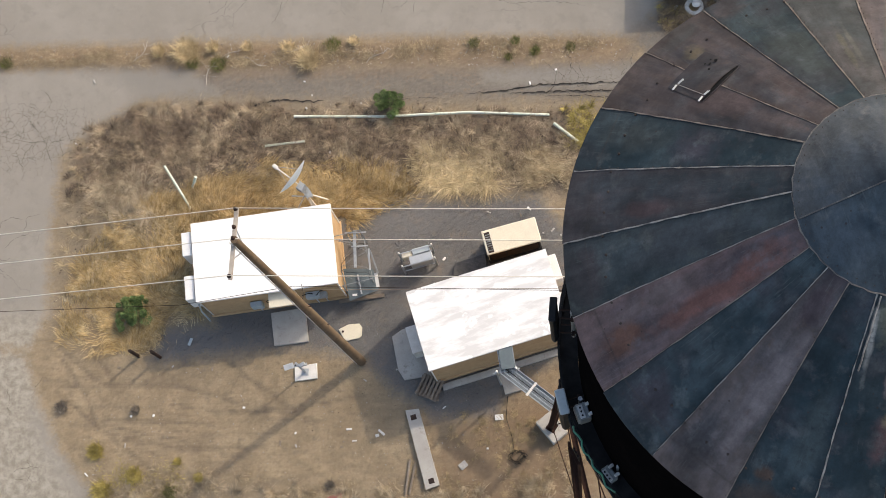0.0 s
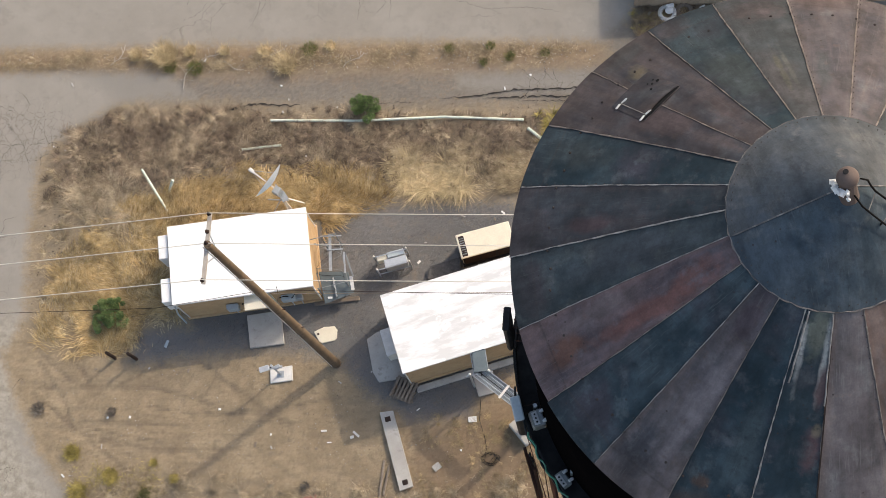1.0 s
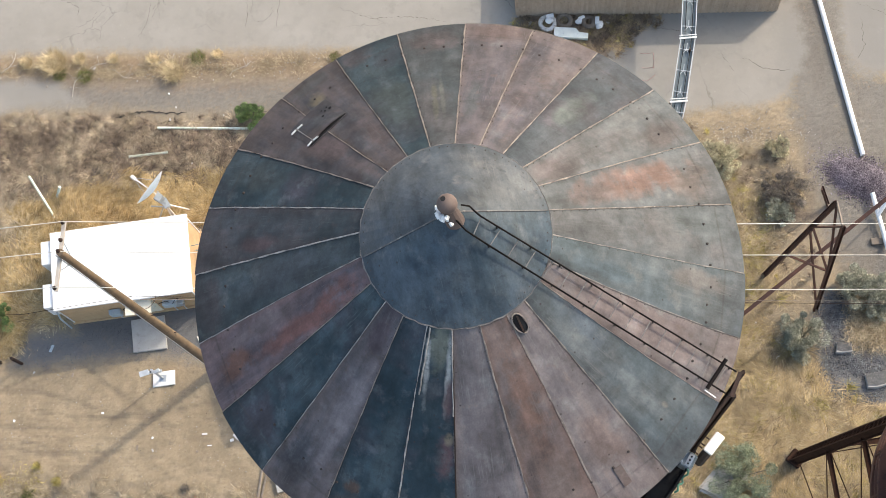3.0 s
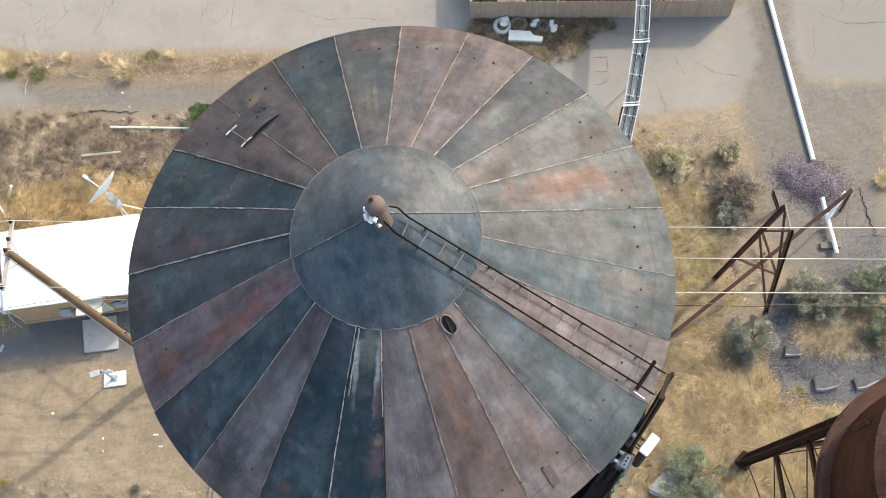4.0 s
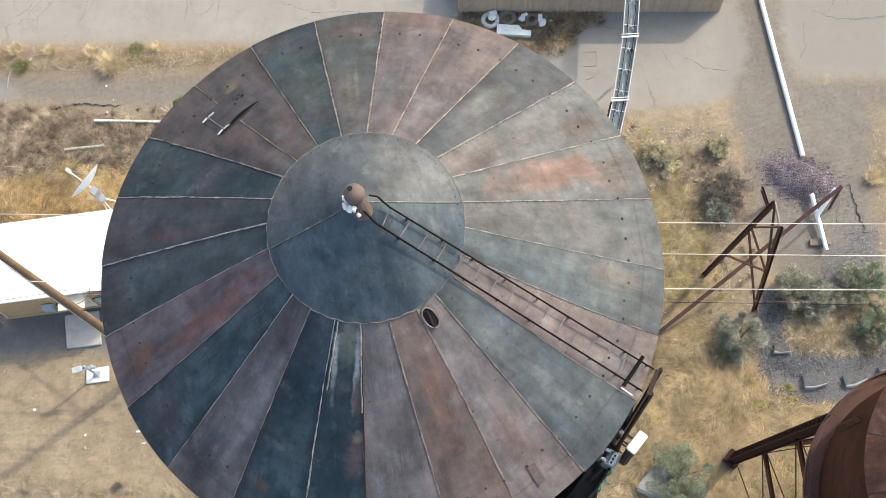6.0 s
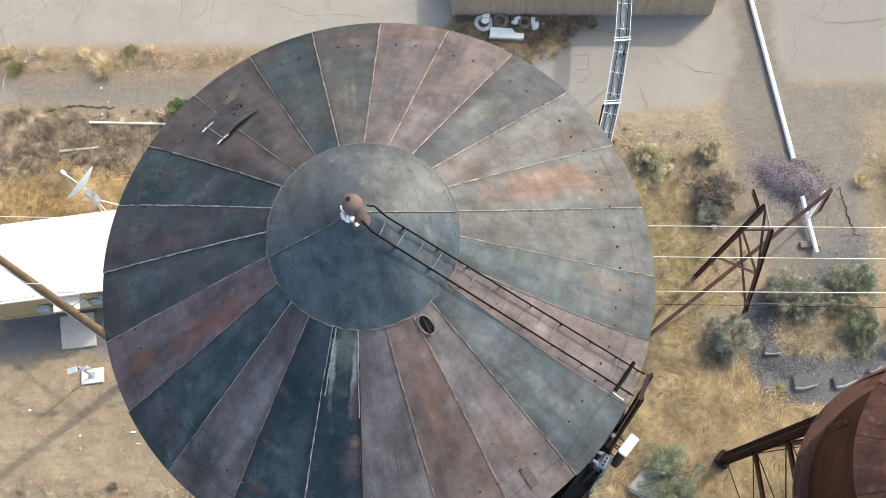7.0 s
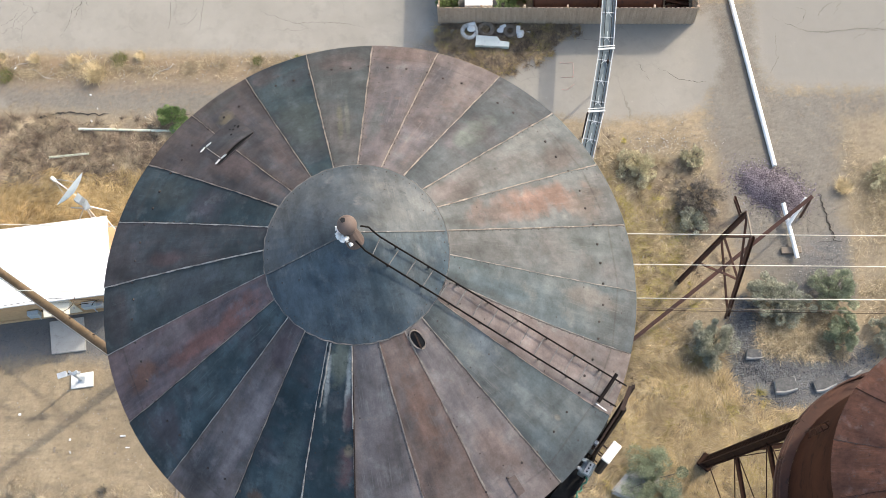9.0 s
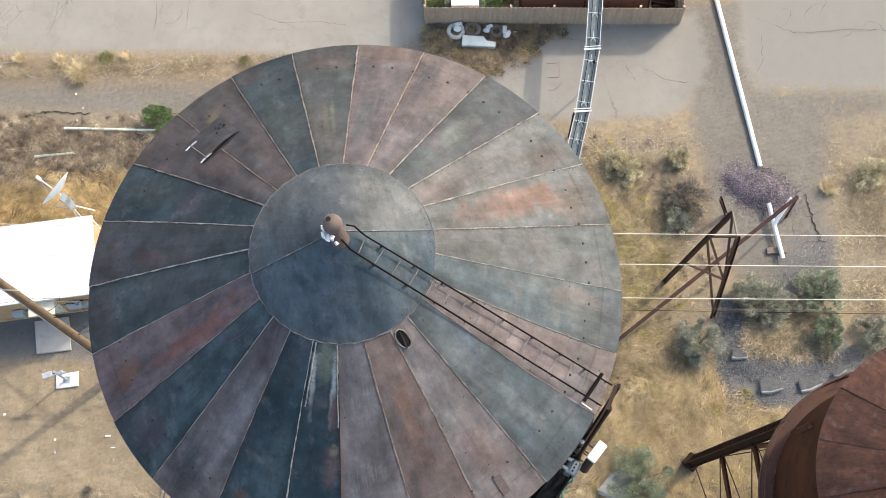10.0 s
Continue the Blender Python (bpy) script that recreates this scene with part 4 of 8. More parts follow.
def conical_roof(tower, zc, r_ring, r_rim, slope, inner, outer, mats, seam_mats, bolt_mat, cap_mats, cap_turn=-75.5):
    """Roof sheets between seams at the given angles, lapped seams and the cap over their heads; zc is the apex height."""
    roof = part("roof", ring_mesh(bmesh.new(), r_rim - 0.10, r_rim - 0.03, zc - slope * r_rim - 0.10, zc - slope * r_rim - 0.025, 96), IRON, tower, "rusty steel cone roof of lapped radial sheets")
    count = len(inner)
    g = np.random.default_rng(count)
    for k in range(count):
        nxt = (k + 1) % count
        turn = 360.0 if nxt == 0 else 0.0
        mid = (outer[k] + outer[nxt] + turn) / 2
        a_in = (inner[k] - mid + 0.03, inner[nxt] + turn - mid - 0.03)
        a_out = (outer[k] - mid + 0.03, outer[nxt] + turn - mid - 0.03)
        ob = part("roof_sheet", roof_sheet(r_ring - 0.06, r_rim + g.uniform(-0.012, 0.012), slope, a_in, a_out, k + count), mats[k % len(mats)], roof, "", True)
        ob.matrix_basis = Matrix.Translation((0, 0, zc + 0.006 * (k % 2))) @ Matrix.Rotation(radians(mid), 4, "Z")
        sm, wide = seam_mats[k % len(seam_mats)]
        line, widths = [], []
        for i in range(41):
            f = i / 40
            r = (r_ring - 0.02) + (r_rim - r_ring + 0.01) * f
            deg = inner[k] + (outer[k] - inner[k]) * f + 0.05 * math.sin(f * 23 + k) + 0.04 * math.sin(f * 71 + 2 * k)
            line.append(polar(r, deg, zc - slope * r + 0.004))
            widths.append(wide * (g.uniform(0.1, 0.5) if g.random() < 0.22 else g.uniform(0.7, 1.45)))
        bm = ribbon(bmesh.new(), line, widths)
        part("seam", bm, sm, roof)
    bm = bmesh.new()
    for k in range(count):
        nxt = (k + 1) % count
        gap = (outer[nxt] - outer[k]) % 360.0
        spots = []
        for i in range(int((r_rim - r_ring) / 0.115)):
            r = r_ring + 0.10 + 0.115 * i
            deg = inner[k] + (outer[k] - inner[k]) * (r - r_ring) / (r_rim - r_ring)
            spots.append((r, deg - 57.3 * 0.026 / r, 0.0055))
        jig = 0.05 * math.sin(k * 5.1)
        spots += [(r_rim * 0.868, outer[k] + 0.3, 0.020), (r_rim * (0.864 + 0.1 * jig), outer[k] + gap * (0.36 + jig), 0.022), (r_rim * (0.864 - 0.1 * jig), outer[k] + gap * (0.68 + jig), 0.022)]
        for r, deg, size in spots:
            m = Matrix.Translation(polar(r, deg, zc - slope * r + 0.014)) @ Matrix.Rotation(radians(deg), 4, "Z") @ Matrix.Rotation(math.atan(slope), 4, "Y")
            bmesh.ops.create_cone(bm, cap_ends=True, segments=6, radius1=size, radius2=size * 0.7, depth=0.02, matrix=m)
    tagged(part("bolts", bm, bolt_mat, roof), kind="stuff")
    for half in range(2):
        ob = part("cap_sheet", cone_panel(0.02, r_ring + 0.03, slope, 89.9, 24, 0.02), cap_mats[half], roof)
        ob.matrix_basis = Matrix.Translation((0, 0, zc + 0.022 + 0.006 * half)) @ Matrix.Rotation(radians(cap_turn + 180 * half), 4, "Z")
    # ragged lapped edge of the cap
    line, widths = [], []
    for k in range(120):
        r = r_ring + 0.035 + 0.007 * math.sin(k * 1.9)
        line.append(polar(r, 3.0 * k, zc - slope * r + 0.012))
        widths.append(g.uniform(0.004, 0.010) if g.random() < 0.4 else g.uniform(0.012, 0.026))
    bm = ribbon(bmesh.new(), line, widths, 0.014, True)
    part("cap_edge", bm, CAP_EDGE, roof)
    bm = bmesh.new()
    for k in range(60):
        deg, r = 6.0 * k + 1.2 * math.sin(k), r_ring - 0.025
        bmesh.ops.create_cone(bm, cap_ends=True, segments=6, radius1=0.008, radius2=0.005, depth=0.02, matrix=Matrix.Translation(polar(r, deg, zc - slope * r + 0.034)))
    tagged(part("cap_rivets", bm, bolt_mat, roof), kind="stuff")
    for deg in (cap_turn - 90, cap_turn + 90):
        p, q = polar(0.12, deg, zc - slope * 0.12 + 0.032), polar(r_ring, deg, zc - slope * r_ring + 0.032)
        part("cap_seam", bar(bmesh.new(), p, q, 0.014, 0.012), CAP_EDGE, roof)
    return roof


def walkway(tower, r_in, r_out, z, mat, posts=24, rail_h=1.0, gap=()):
    deck = part("walkway", ring_mesh(bmesh.new(), r_in, r_out, z - 0.06, z, 72), mat, tower, "narrow dark steel walkway round the tank")
    part("kerb", ring_mesh(bmesh.new(), r_out, r_out + 0.02, z - 0.12, z + 0.10, 72), mat, deck)
    for h in (0.5, rail_h):
        part("guard_rail", ring_mesh(bmesh.new(), r_out - 0.02, r_out + 0.015, z + h - 0.035, z + h, 72), mat, deck)
    mesh = mesh_of("post", rod(bmesh.new(), (r_out, 0, z), (r_out, 0, z + rail_h), 0.022, 6), mat)
    for k in range(posts):
        ob = new("post", mesh)
        ob.parent = deck
        ob.matrix_basis = Matrix.Rotation(2 * math.pi * k / posts, 4, "Z")
    return deck


def panel_antenna(at, turn, top_mat, body_mat, label, tall=1.9, wide=0.42, deep=0.2):
    """Upright panel antenna on a pipe with two clamps; its face looks along local +x."""
    t = thing("panel_antenna", Matrix.Translation(at) @ Matrix.Rotation(radians(turn), 4, "Z"), label, "antenna", "antennas on the tower walkway")
    bm = bmesh.new()
    box(bm, (deep, wide, tall), (0, 0, 0), bevel=0.045)
    part("housing", bm, body_mat, t)
    bm = bmesh.new()
    box(bm, (deep + 0.012, wide + 0.012, 0.05), (0, 0, tall / 2 + 0.015), bevel=0.02)
    part("end_cap", bm, top_mat, t)
    part("mounting_pipe", rod(bmesh.new(), (-0.32, 0, -tall / 2 - 0.2), (-0.32, 0, tall / 2 - 0.1), 0.04, 10), GALV, t)
    for z in (-tall * 0.32, tall * 0.32):
        bm = bmesh.new()
        for y in (-0.07, 0.07):
            bar(bm, (-0.10, y, z), (-0.38, y, z + 0.03), 0.02, 0.04)
        box(bm, (0.05, 0.22, 0.12), (-0.32, 0, z))
        part("clamp", bm, IRON, t)
    return t


TX, TY, APEX_Z, SLOPE, RIM_R, RING_R = 13.39, -6.10, 43.04, 0.804, 4.0, 1.22
RIM_Z = APEX_Z - SLOPE * RIM_R
WALK_Z = 33.0


def build_main_tower():
    tower = thing("water_tower", (TX, TY, 0), "tall old steel water tower with a plum and blue-grey cone roof", "water tower", "water towers")
    part("tank", tank_shell(bmesh.new(), 3.86, WALK_Z - 0.1, RIM_Z - 0.02, 2.4), TANK_WALL_SHADED, tower, "riveted steel tank wall with its shade painted in near-black", True)
    E, D, H, F, C, N = (SEAM, 0.018), (SEAM, 0.011), (SEAM_TAN, 0.022), (SEAM_TAN, 0.017), (SEAM_DULL, 0.014), (SEAM_DARK, 0.011)
    seams = [C, F, F, F, F, F, F, F, N, N, F, E, E, D, N, D, N, E, N, F, H, F, N, C]
    # seam angles at the cap and at the eave, anticlockwise from due east
    inner = [-0.4, 15.2, 31.4, 46.3, 61.2, 76.2, 91.0, 106.1, 121.0, 136.2, 148.6, 163.2, 178.2, 193.2, 210.6, 225.0, 238.6, 254.0, 268.8, 285.1, 302.2, 315.6, 330.2, 343.6]
    outer = [0.5, 15.6, 30.6, 45.9, 60.6, 75.7, 90.7, 105.9, 120.6, 135.2, 149.9, 164.4, 179.4, 194.4, 209.8, 224.6, 240.0, 255.8, 268.9, 286.4, 300.3, 315.5, 332.9, 346.8]
    roof = conical_roof(tower, APEX_Z, RING_R, RIM_R, SLOPE, inner, outer, SHEETS, seams, BOLT, (CAP_SOUTH, CONE_STEEL))
    for deg, r1 in ((-104.0, 2.05), (-91.3, 2.25)):
        pts = []
        for i in range(9):
            r = 1.27 + (r1 - 1.27) * i / 8
            pts.append(polar(r, deg + 0.12 * math.sin(i * 2.0), APEX_Z - SLOPE * r + 0.016))
        tube_path("flashing", pts, 0.011, SEAM, roof, "pale sealant along a seam")
    part("gap", bar(bmesh.new(), polar(1.6, -91.0, APEX_Z - SLOPE * 1.6 + 0.012), polar(3.96, -91.0, APEX_Z - SLOPE * 3.96 + 0.012), 0.018, 0.02), IRON, roof)
    deck = walkway(tower, 3.86, 4.2, WALK_Z, BLACK)
    tower_frame(tower, 3.95, WALK_Z - 0.2, 6.15, 148, LEG_RUST, 0.20)
    # finial ball on its neck
    part("finial_neck", rod(bmesh.new(), (0.05, -0.07, APEX_Z - 0.14), (0.0, 0.0, APEX_Z + 0.18), 0.13, 14, 0.085), FINIAL, tower, "rusty vent neck")
    fin = part("finial_ball", ball(bmesh.new(), (-0.02, 0.03, APEX_Z + 0.24), 0.13, 18, 12), FINIAL, tower, "rusty hollow finial ball", True)
    part("hole", rod(bmesh.new(), (-0.055, 0.055, APEX_Z + 0.33), (-0.062, 0.060, APEX_Z + 0.366), 0.033, 12), BLACK, fin)
    for i in range(16):
        a, r = 150 + 16 * i % 130, 0.13 + 0.008 * (i % 5)
        p = polar(r, a, APEX_Z + 0.02 + 0.024 * (i % 8))
        part("foil_scrap", box(bmesh.new(), (0.06, 0.03, 0.05), m=Matrix.Translation(p) @ Euler((i * 1.3, i * 0.7, i * 2.1)).to_matrix().to_4x4()), WHITE_PAINT, tower, "torn white foil round the finial")
    # roof ladder from the finial to the eave
    ang, lift = -22.0, 0.11
    side = polar(1, ang + 90, 0)

    def on(r, s, up=lift):
        return polar(r, ang, APEX_Z - SLOPE * r + up) + side * s

    def low(r):
        return -0.120 - 0.024 * r

    ladder = part("roof_ladder", bar(bmesh.new(), on(0.35, low(0.35), lift - 0.02), on(0.35, 0.13, lift - 0.02), 0.012, 0.012), CAP_EDGE, tower, "dark iron ladder standing just above the roof")
    for bend in ([on(0.12, 0.10, 0.24), on(0.20, 0.145, 0.22), on(0.27, 0.14, 0.15), on(0.34, 0.135), on(4.06, 0.133)], [on(0.12, -0.08, 0.15), on(0.26, -0.124, lift + 0.01), on(0.5, low(0.5)), on(4.02, low(4.02))]):
        tube_path("rail", bend, 0.0125, RAIL_IRON, ladder)
    for r in (0.55, 1.0, 1.4, 1.85, 2.3, 2.75, 3.2, 3.6, 3.95):
        for s in (0.133, low(r)):
            part("stand_off", bar(bmesh.new(), on(r, s, 0.0), on(r, s, lift), 0.018, 0.018), RAIL_IRON, ladder)
    for i in range(1, 16):
        r = 0.35 + 0.235 * i
        part("rung", bar(bmesh.new(), on(r - 0.02, low(r), lift - 0.02), on(r + 0.02, 0.133, lift - 0.02), 0.012, 0.012), CAP_EDGE, ladder)
    part("end_bar", bar(bmesh.new(), on(4.12, -0.225, 0.13), on(4.12, 0.15, 0.13), 0.06, 0.05), IRON, ladder)
    part("grab_tube", rod(bmesh.new(), on(3.76, -0.29, 0.10), on(3.86, 0.19, 0.20), 0.028, 8), RAIL_IRON, ladder)
    for s in (-0.18, 0.18):
        part("wall_rail", bar(bmesh.new(), on(4.16, s, 0.14), Vector((*(polar(4.16, ang, 0) + side * s).xy, WALK_Z)), 0.04, 0.05), IRON, ladder)
    for i in range(20):
        z = WALK_Z + 0.35 + 0.32 * i
        part("wall_rung", bar(bmesh.new(), polar(4.16, ang, z) + side * -0.16, polar(4.16, ang, z) + side * 0.16, 0.02, 0.02), IRON, ladder)
    part("white_bracket", bar(bmesh.new(), on(3.74, -0.31, 0.03), on(3.92, -0.325, 0.03), 0.014, 0.012), WHITE_PAINT, ladder)
    # roof hatch with its lid ajar on the inner side
    hm = Matrix.Rotation(radians(135.2), 4, "Z")
    tilt = Matrix.Rotation(math.atan(SLOPE), 4, "Y")
    base = Matrix.Translation((0, 0, APEX_Z)) @ hm @ Matrix.Translation((3.0, 0, -SLOPE * 3.0)) @ tilt
    # thin lid lying on the sheets, sprung up a little along its inner edge
    def lid_shape(thick):
        bm = bmesh.new()
        rows = []
        for i in range(9):
            y = -0.36 + 0.72 * i / 8
            spring = 0.03 * max(0.0, 1 - ((y + 0.02) / 0.34) ** 2)
            rows.append([(x, y, 0.018 - 0.125 * y * y + thick + spring * max(0.0, (0.05 - x) / 0.40) ** 2) for x in (-0.35, -0.25, -0.1, 0.1, 0.35)])
        top = [[bm.verts.new(base @ Vector(p)) for p in r] for r in rows]
        low = [[bm.verts.new(base @ Vector((p[0], p[1], p[2] - 0.008))) for p in r] for r in rows]
        for i in range(8):
            for j in range(4):
                bm.faces.new((top[i][j], top[i + 1][j], top[i + 1][j + 1], top[i][j + 1]))
                bm.faces.new((low[i][j], low[i][j + 1], low[i + 1][j + 1], low[i + 1][j]))
        return bm
    slot = bmesh.new()
    arc = [(-0.375 - 0.022 * max(0.0, 1 - (y / 0.33) ** 2), y) for y in [-0.34 + 0.68 * i / 12 for i in range(13)]]
    for (xa, ya), (xb, yb) in zip(arc, arc[1:]):
        slot.faces.new([slot.verts.new(base @ Vector(p)) for p in ((xa, ya, 0.016 - 0.13 * ya * ya), (-0.30, ya, 0.016 - 0.13 * ya * ya), (-0.30, yb, 0.016 - 0.13 * yb * yb), (xb, yb, 0.016 - 0.13 * yb * yb))])
    bmesh.ops.remove_doubles(slot, verts=slot.verts, dist=0.001)
    hatch = part("hatch", slot, BLACK, tower, "rusty roof hatch with its lid sprung open a crack")
    part("lid", lid_shape(0.0), RUST_PLUM, hatch)
    tube_path("lip", [base @ Vector((xa - 0.02, ya, 0.016 - 0.13 * ya * ya)) for xa, ya in arc], 0.007, RUST_PLUM, hatch)
    for x in (0.22, -0.335):
        for k, y in enumerate((0.33, 0.21)):
            part("hinge_bracket", box(bmesh.new(), (0.036, 0.10, 0.016), m=base @ Matrix.Translation((x, y, 0.024)) @ Matrix.Rotation(0.2 - 0.3 * k, 4, "Z"), bevel=0.008), ALU, hatch, "pale metal bracket")
    part("hinge_pin", rod(bmesh.new(), base @ Vector((0.22, 0.27, 0.022)), base @ Vector((-0.335, 0.26, 0.026)), 0.005, 6), SEAM, hatch)
    for i, (x, y) in enumerate(((0.10, -0.26), (0.05, -0.20), (0.02, -0.28), (0.12, -0.17), (-0.02, -0.12))):
        part("rust_hole", rod(bmesh.new(), base @ Vector((x, y, 0.026)), base @ Vector((x, y, 0.031)), 0.014 + 0.006 * (i % 3), 7), BLACK, hatch)
    # riveted repair plate near the eave
    rp = Matrix.Translation((0, 0, APEX_Z)) @ Matrix.Rotation(radians(-52.7), 4, "Z") @ Matrix.Translation((3.62, 0, -SLOPE * 3.62)) @ tilt
    part("repair_plate", box(bmesh.new(), (0.34, 0.13, 0.014), m=rp @ Matrix.Translation((0, 0, 0.008)), bevel=0.003), RUST_BROWN, roof, "small brown repair plate")
    # small oval port beside the ring
    pb = Matrix.Translation((0, 0, APEX_Z)) @ Matrix.Rotation(radians(-54.0), 4, "Z") @ Matrix.Translation((1.41, 0, -SLOPE * 1.41)) @ tilt @ Matrix.Rotation(radians(4), 4, "Z")
    bm = bmesh.new()
    for k in range(16):
        a0, a1 = math.pi * k / 8, math.pi * (k + 1) / 8
        bar(bm, pb @ Vector((0.16 * math.cos(a0), 0.085 * math.sin(a0), 0.025)), pb @ Vector((0.16 * math.cos(a1), 0.085 * math.sin(a1), 0.025)), 0.014, 0.03)
    port = part("port", bm, SEAM_TAN, tower, "small open oval port in the roof")
    part("opening", box(bmesh.new(), (0.27, 0.13, 0.012), m=pb @ Matrix.Translation((0, 0, 0.014)), bevel=0.0), BLACK, port)
    part("latch", bar(bmesh.new(), pb @ Vector((-0.12, 0.02, 0.05)), pb @ Vector((0.13, -0.03, 0.04)), 0.02, 0.02), IRON, port)
    # cable bundle and climbing ladder under the walkway
    c0, t0 = polar(4.38, -154, 0), polar(1, -154 + 90, 0)
    cab = part("cable_ladder", bar(bmesh.new(), c0 + t0 * -0.2 + Vector((0, 0, 32.6)), c0 + t0 * 0.2 + Vector((0, 0, 32.6)), 0.05, 0.05), LEG_RUST, tower, "vertical rusty cable ladder with feeder cables")
    step = mesh_of("ladder_rung", bar(bmesh.new(), c0 + t0 * -0.2, c0 + t0 * 0.2, 0.025, 0.025), LEG_RUST)
    for i in range(80):
        ob = new("ladder_rung", step)
        ob.parent = cab
        ob.matrix_basis = Matrix.Translation((0, 0, 0.4 + 0.4 * i))
    for s in (-0.2, 0.2):
        part("rail", bar(bmesh.new(), c0 + t0 * s + Vector((0, 0, 0.1)), c0 + t0 * s + Vector((0, 0, WALK_Z)), 0.05, 0.05), LEG_RUST, cab)
    for s in (-0.08, 0.0, 0.08):
        part("feeder_cable", rod(bmesh.new(), c0 * 0.99 + t0 * s + Vector((0, 0, 0.1)), c0 * 0.99 + t0 * s + Vector((0, 0, WALK_Z)), 0.025, 6), BLACK, cab)
    return tower


build_main_tower()
for k in range(4):
    p = Vector((TX, TY, 0)) + polar(6.15, 148 + 90 * k, 0)
    bm = bmesh.new()
    box(bm, (1.15, 0.80, 0.55), (0, 0, 0.22), bevel=0.03)
    ob = part("concrete_footing", bm, CONCRETE)
    ob.matrix_basis = Matrix.Translation(p) @ Matrix.Rotation(radians(-50 if k == 0 else 148 + 90 * k), 4, "Z")
    tagged(ob, "pale concrete footing under a tower leg", "footing", "tower footings")


def at_tower(r, deg, z):
    return Vector((TX, TY, 0)) + polar(r, deg, z)


panel_antenna(at_tower(4.24, 179.0, 34.9), 176, DARK_PLASTIC, DARK_PLASTIC, "black panel antenna on the tower walkway rail", 1.75, 0.40, 0.115)
panel_antenna(at_tower(4.286, -164.2, 33.08), 194, GREY_PLASTIC, DARK_PLASTIC, "tall grey-capped panel antenna on the tower walkway", 1.9, 0.44, 0.17)
panel_antenna(at_tower(4.42, -22.8, 33.7), -38, WHITE_PAINT, DARK_PLASTIC, "white-capped panel antenna beside the roof ladder", 1.9, 0.40, 0.17)


def remote_radio(at, turn, label):
    t = thing("radio_unit", Matrix.Translation(at) @ Matrix.Rotation(radians(turn), 4, "Z"), label, "radio unit", "radio units on the tower walkway")
    bm = bmesh.new()
    box(bm, (0.22, 0.30, 0.46), (0, 0, 0), bevel=0.02)
    part("housing", bm, DULL_GALV, t)
    for i in range(7):
        part("cooling_fin", box(bmesh.new(), (0.03, 0.012, 0.42), (0.12, -0.12 + 0.04 * i, 0)), ALU, t)
    part("cover_plate", box(bmesh.new(), (0.10, 0.24, 0.02), (0.03, 0, 0.242), bevel=0.008), ALU, t)
    for y in (-0.07, 0.0, 0.07):
        part("socket", rod(bmesh.new(), (0.03, y, 0.245), (0.03, y, 0.275), 0.018, 8), BLACK, t)
    for y in (-0.09, 0.09):
        part("bracket", box(bmesh.new(), (0.10, 0.05, 0.10), (-0.12, y, 0.26), bevel=0.01), ALU, t)
        part("connector", rod(bmesh.new(), (-0.12, y, 0.30), (-0.12, y, 0.34), 0.03, 8), ALU, t)
    part("pipe", rod(bmesh.new(), (-0.2, 0, -0.9), (-0.2, 0, 0.5), 0.03, 8), GALV, t)
    return t


remote_radio(at_tower(3.99, -160.8, 33.7), -160, "finned silver radio unit on the walkway rail")
remote_radio(at_tower(4.06, -145.1, 33.0), -144, "finned silver radio unit on the walkway rail")
remote_radio(at_tower(4.15, -27.5, 33.8), -30, "finned silver radio unit on the walkway rail")
for deg0, deg1, mat, dz, lab in ((-158, -140, GREEN_CABLE, 0.1, "thin green cable"), (-36, -27, GREEN_CABLE, 0.05, "thin green cable"), (-170, -135, DARK_PLASTIC, -0.1, "black feeder cable")):
    pts = [at_tower(4.24 + 0.03 * math.sin(i * 1.7), deg0 + (deg1 - deg0) * i / 14, WALK_Z + 0.9 + dz + 0.08 * math.sin(i * 0.9)) for i in range(15)]
    tagged(tube_path("cable", pts, 0.02, mat), lab + " tied along the walkway rail", "cable", "walkway cables")

SX, SY = 28.7, -6.84


def build_second_tower():
    tower = thing("water_tower", (SX, SY, 0), "shorter brown rusty steel water tower on splayed legs", "water tower", "water towers")
    apex = 22.0 + 0.55 * 4.1
    part("tank", tank_shell(bmesh.new(), 3.75, 15.0, 21.95, 2.0), WALL_BROWN, tower, "brown rusty tank wall", True)
    seams = [8 + 22.5 * k for k in range(16)]
    conical_roof(tower, apex, 1.2, 4.1, 0.55, seams, seams, [ROOF_BROWN], [(LEG_RUST, 0.016), (BOLT, 0.014)], BOLT, (ROOF_BROWN, ROOF_BROWN))
    deck = walkway(tower, 3.75, 4.2, 15.0, BROWN_RUST, 20, 0.9)
    # bent ladder head sticking out from the wall
    c = Vector((-3.58, 1.76, 18.8))
    turn = Matrix.Rotation(radians(26), 4, "Z")
    for y in (-0.09, 0.09):
        part("ladder_stile", box(bmesh.new(), (0.80, 0.035, 0.07), m=Matrix.Translation(c) @ turn @ Matrix.Translation((0, y, 0))), DARK_RUST, deck)
    for x in (-0.3, -0.1, 0.1, 0.3):
        part("ladder_step", box(bmesh.new(), (0.04, 0.24, 0.03), m=Matrix.Translation(c) @ turn @ Matrix.Translation((x, 0, 0.03)) @ Matrix.Rotation(0.8 * x, 4, "Z")), DARK_RUST, deck)
    tower_frame(tower, 4.0, 15.0, 4.9, 142.5, DARK_RUST, 0.29)
    return tower


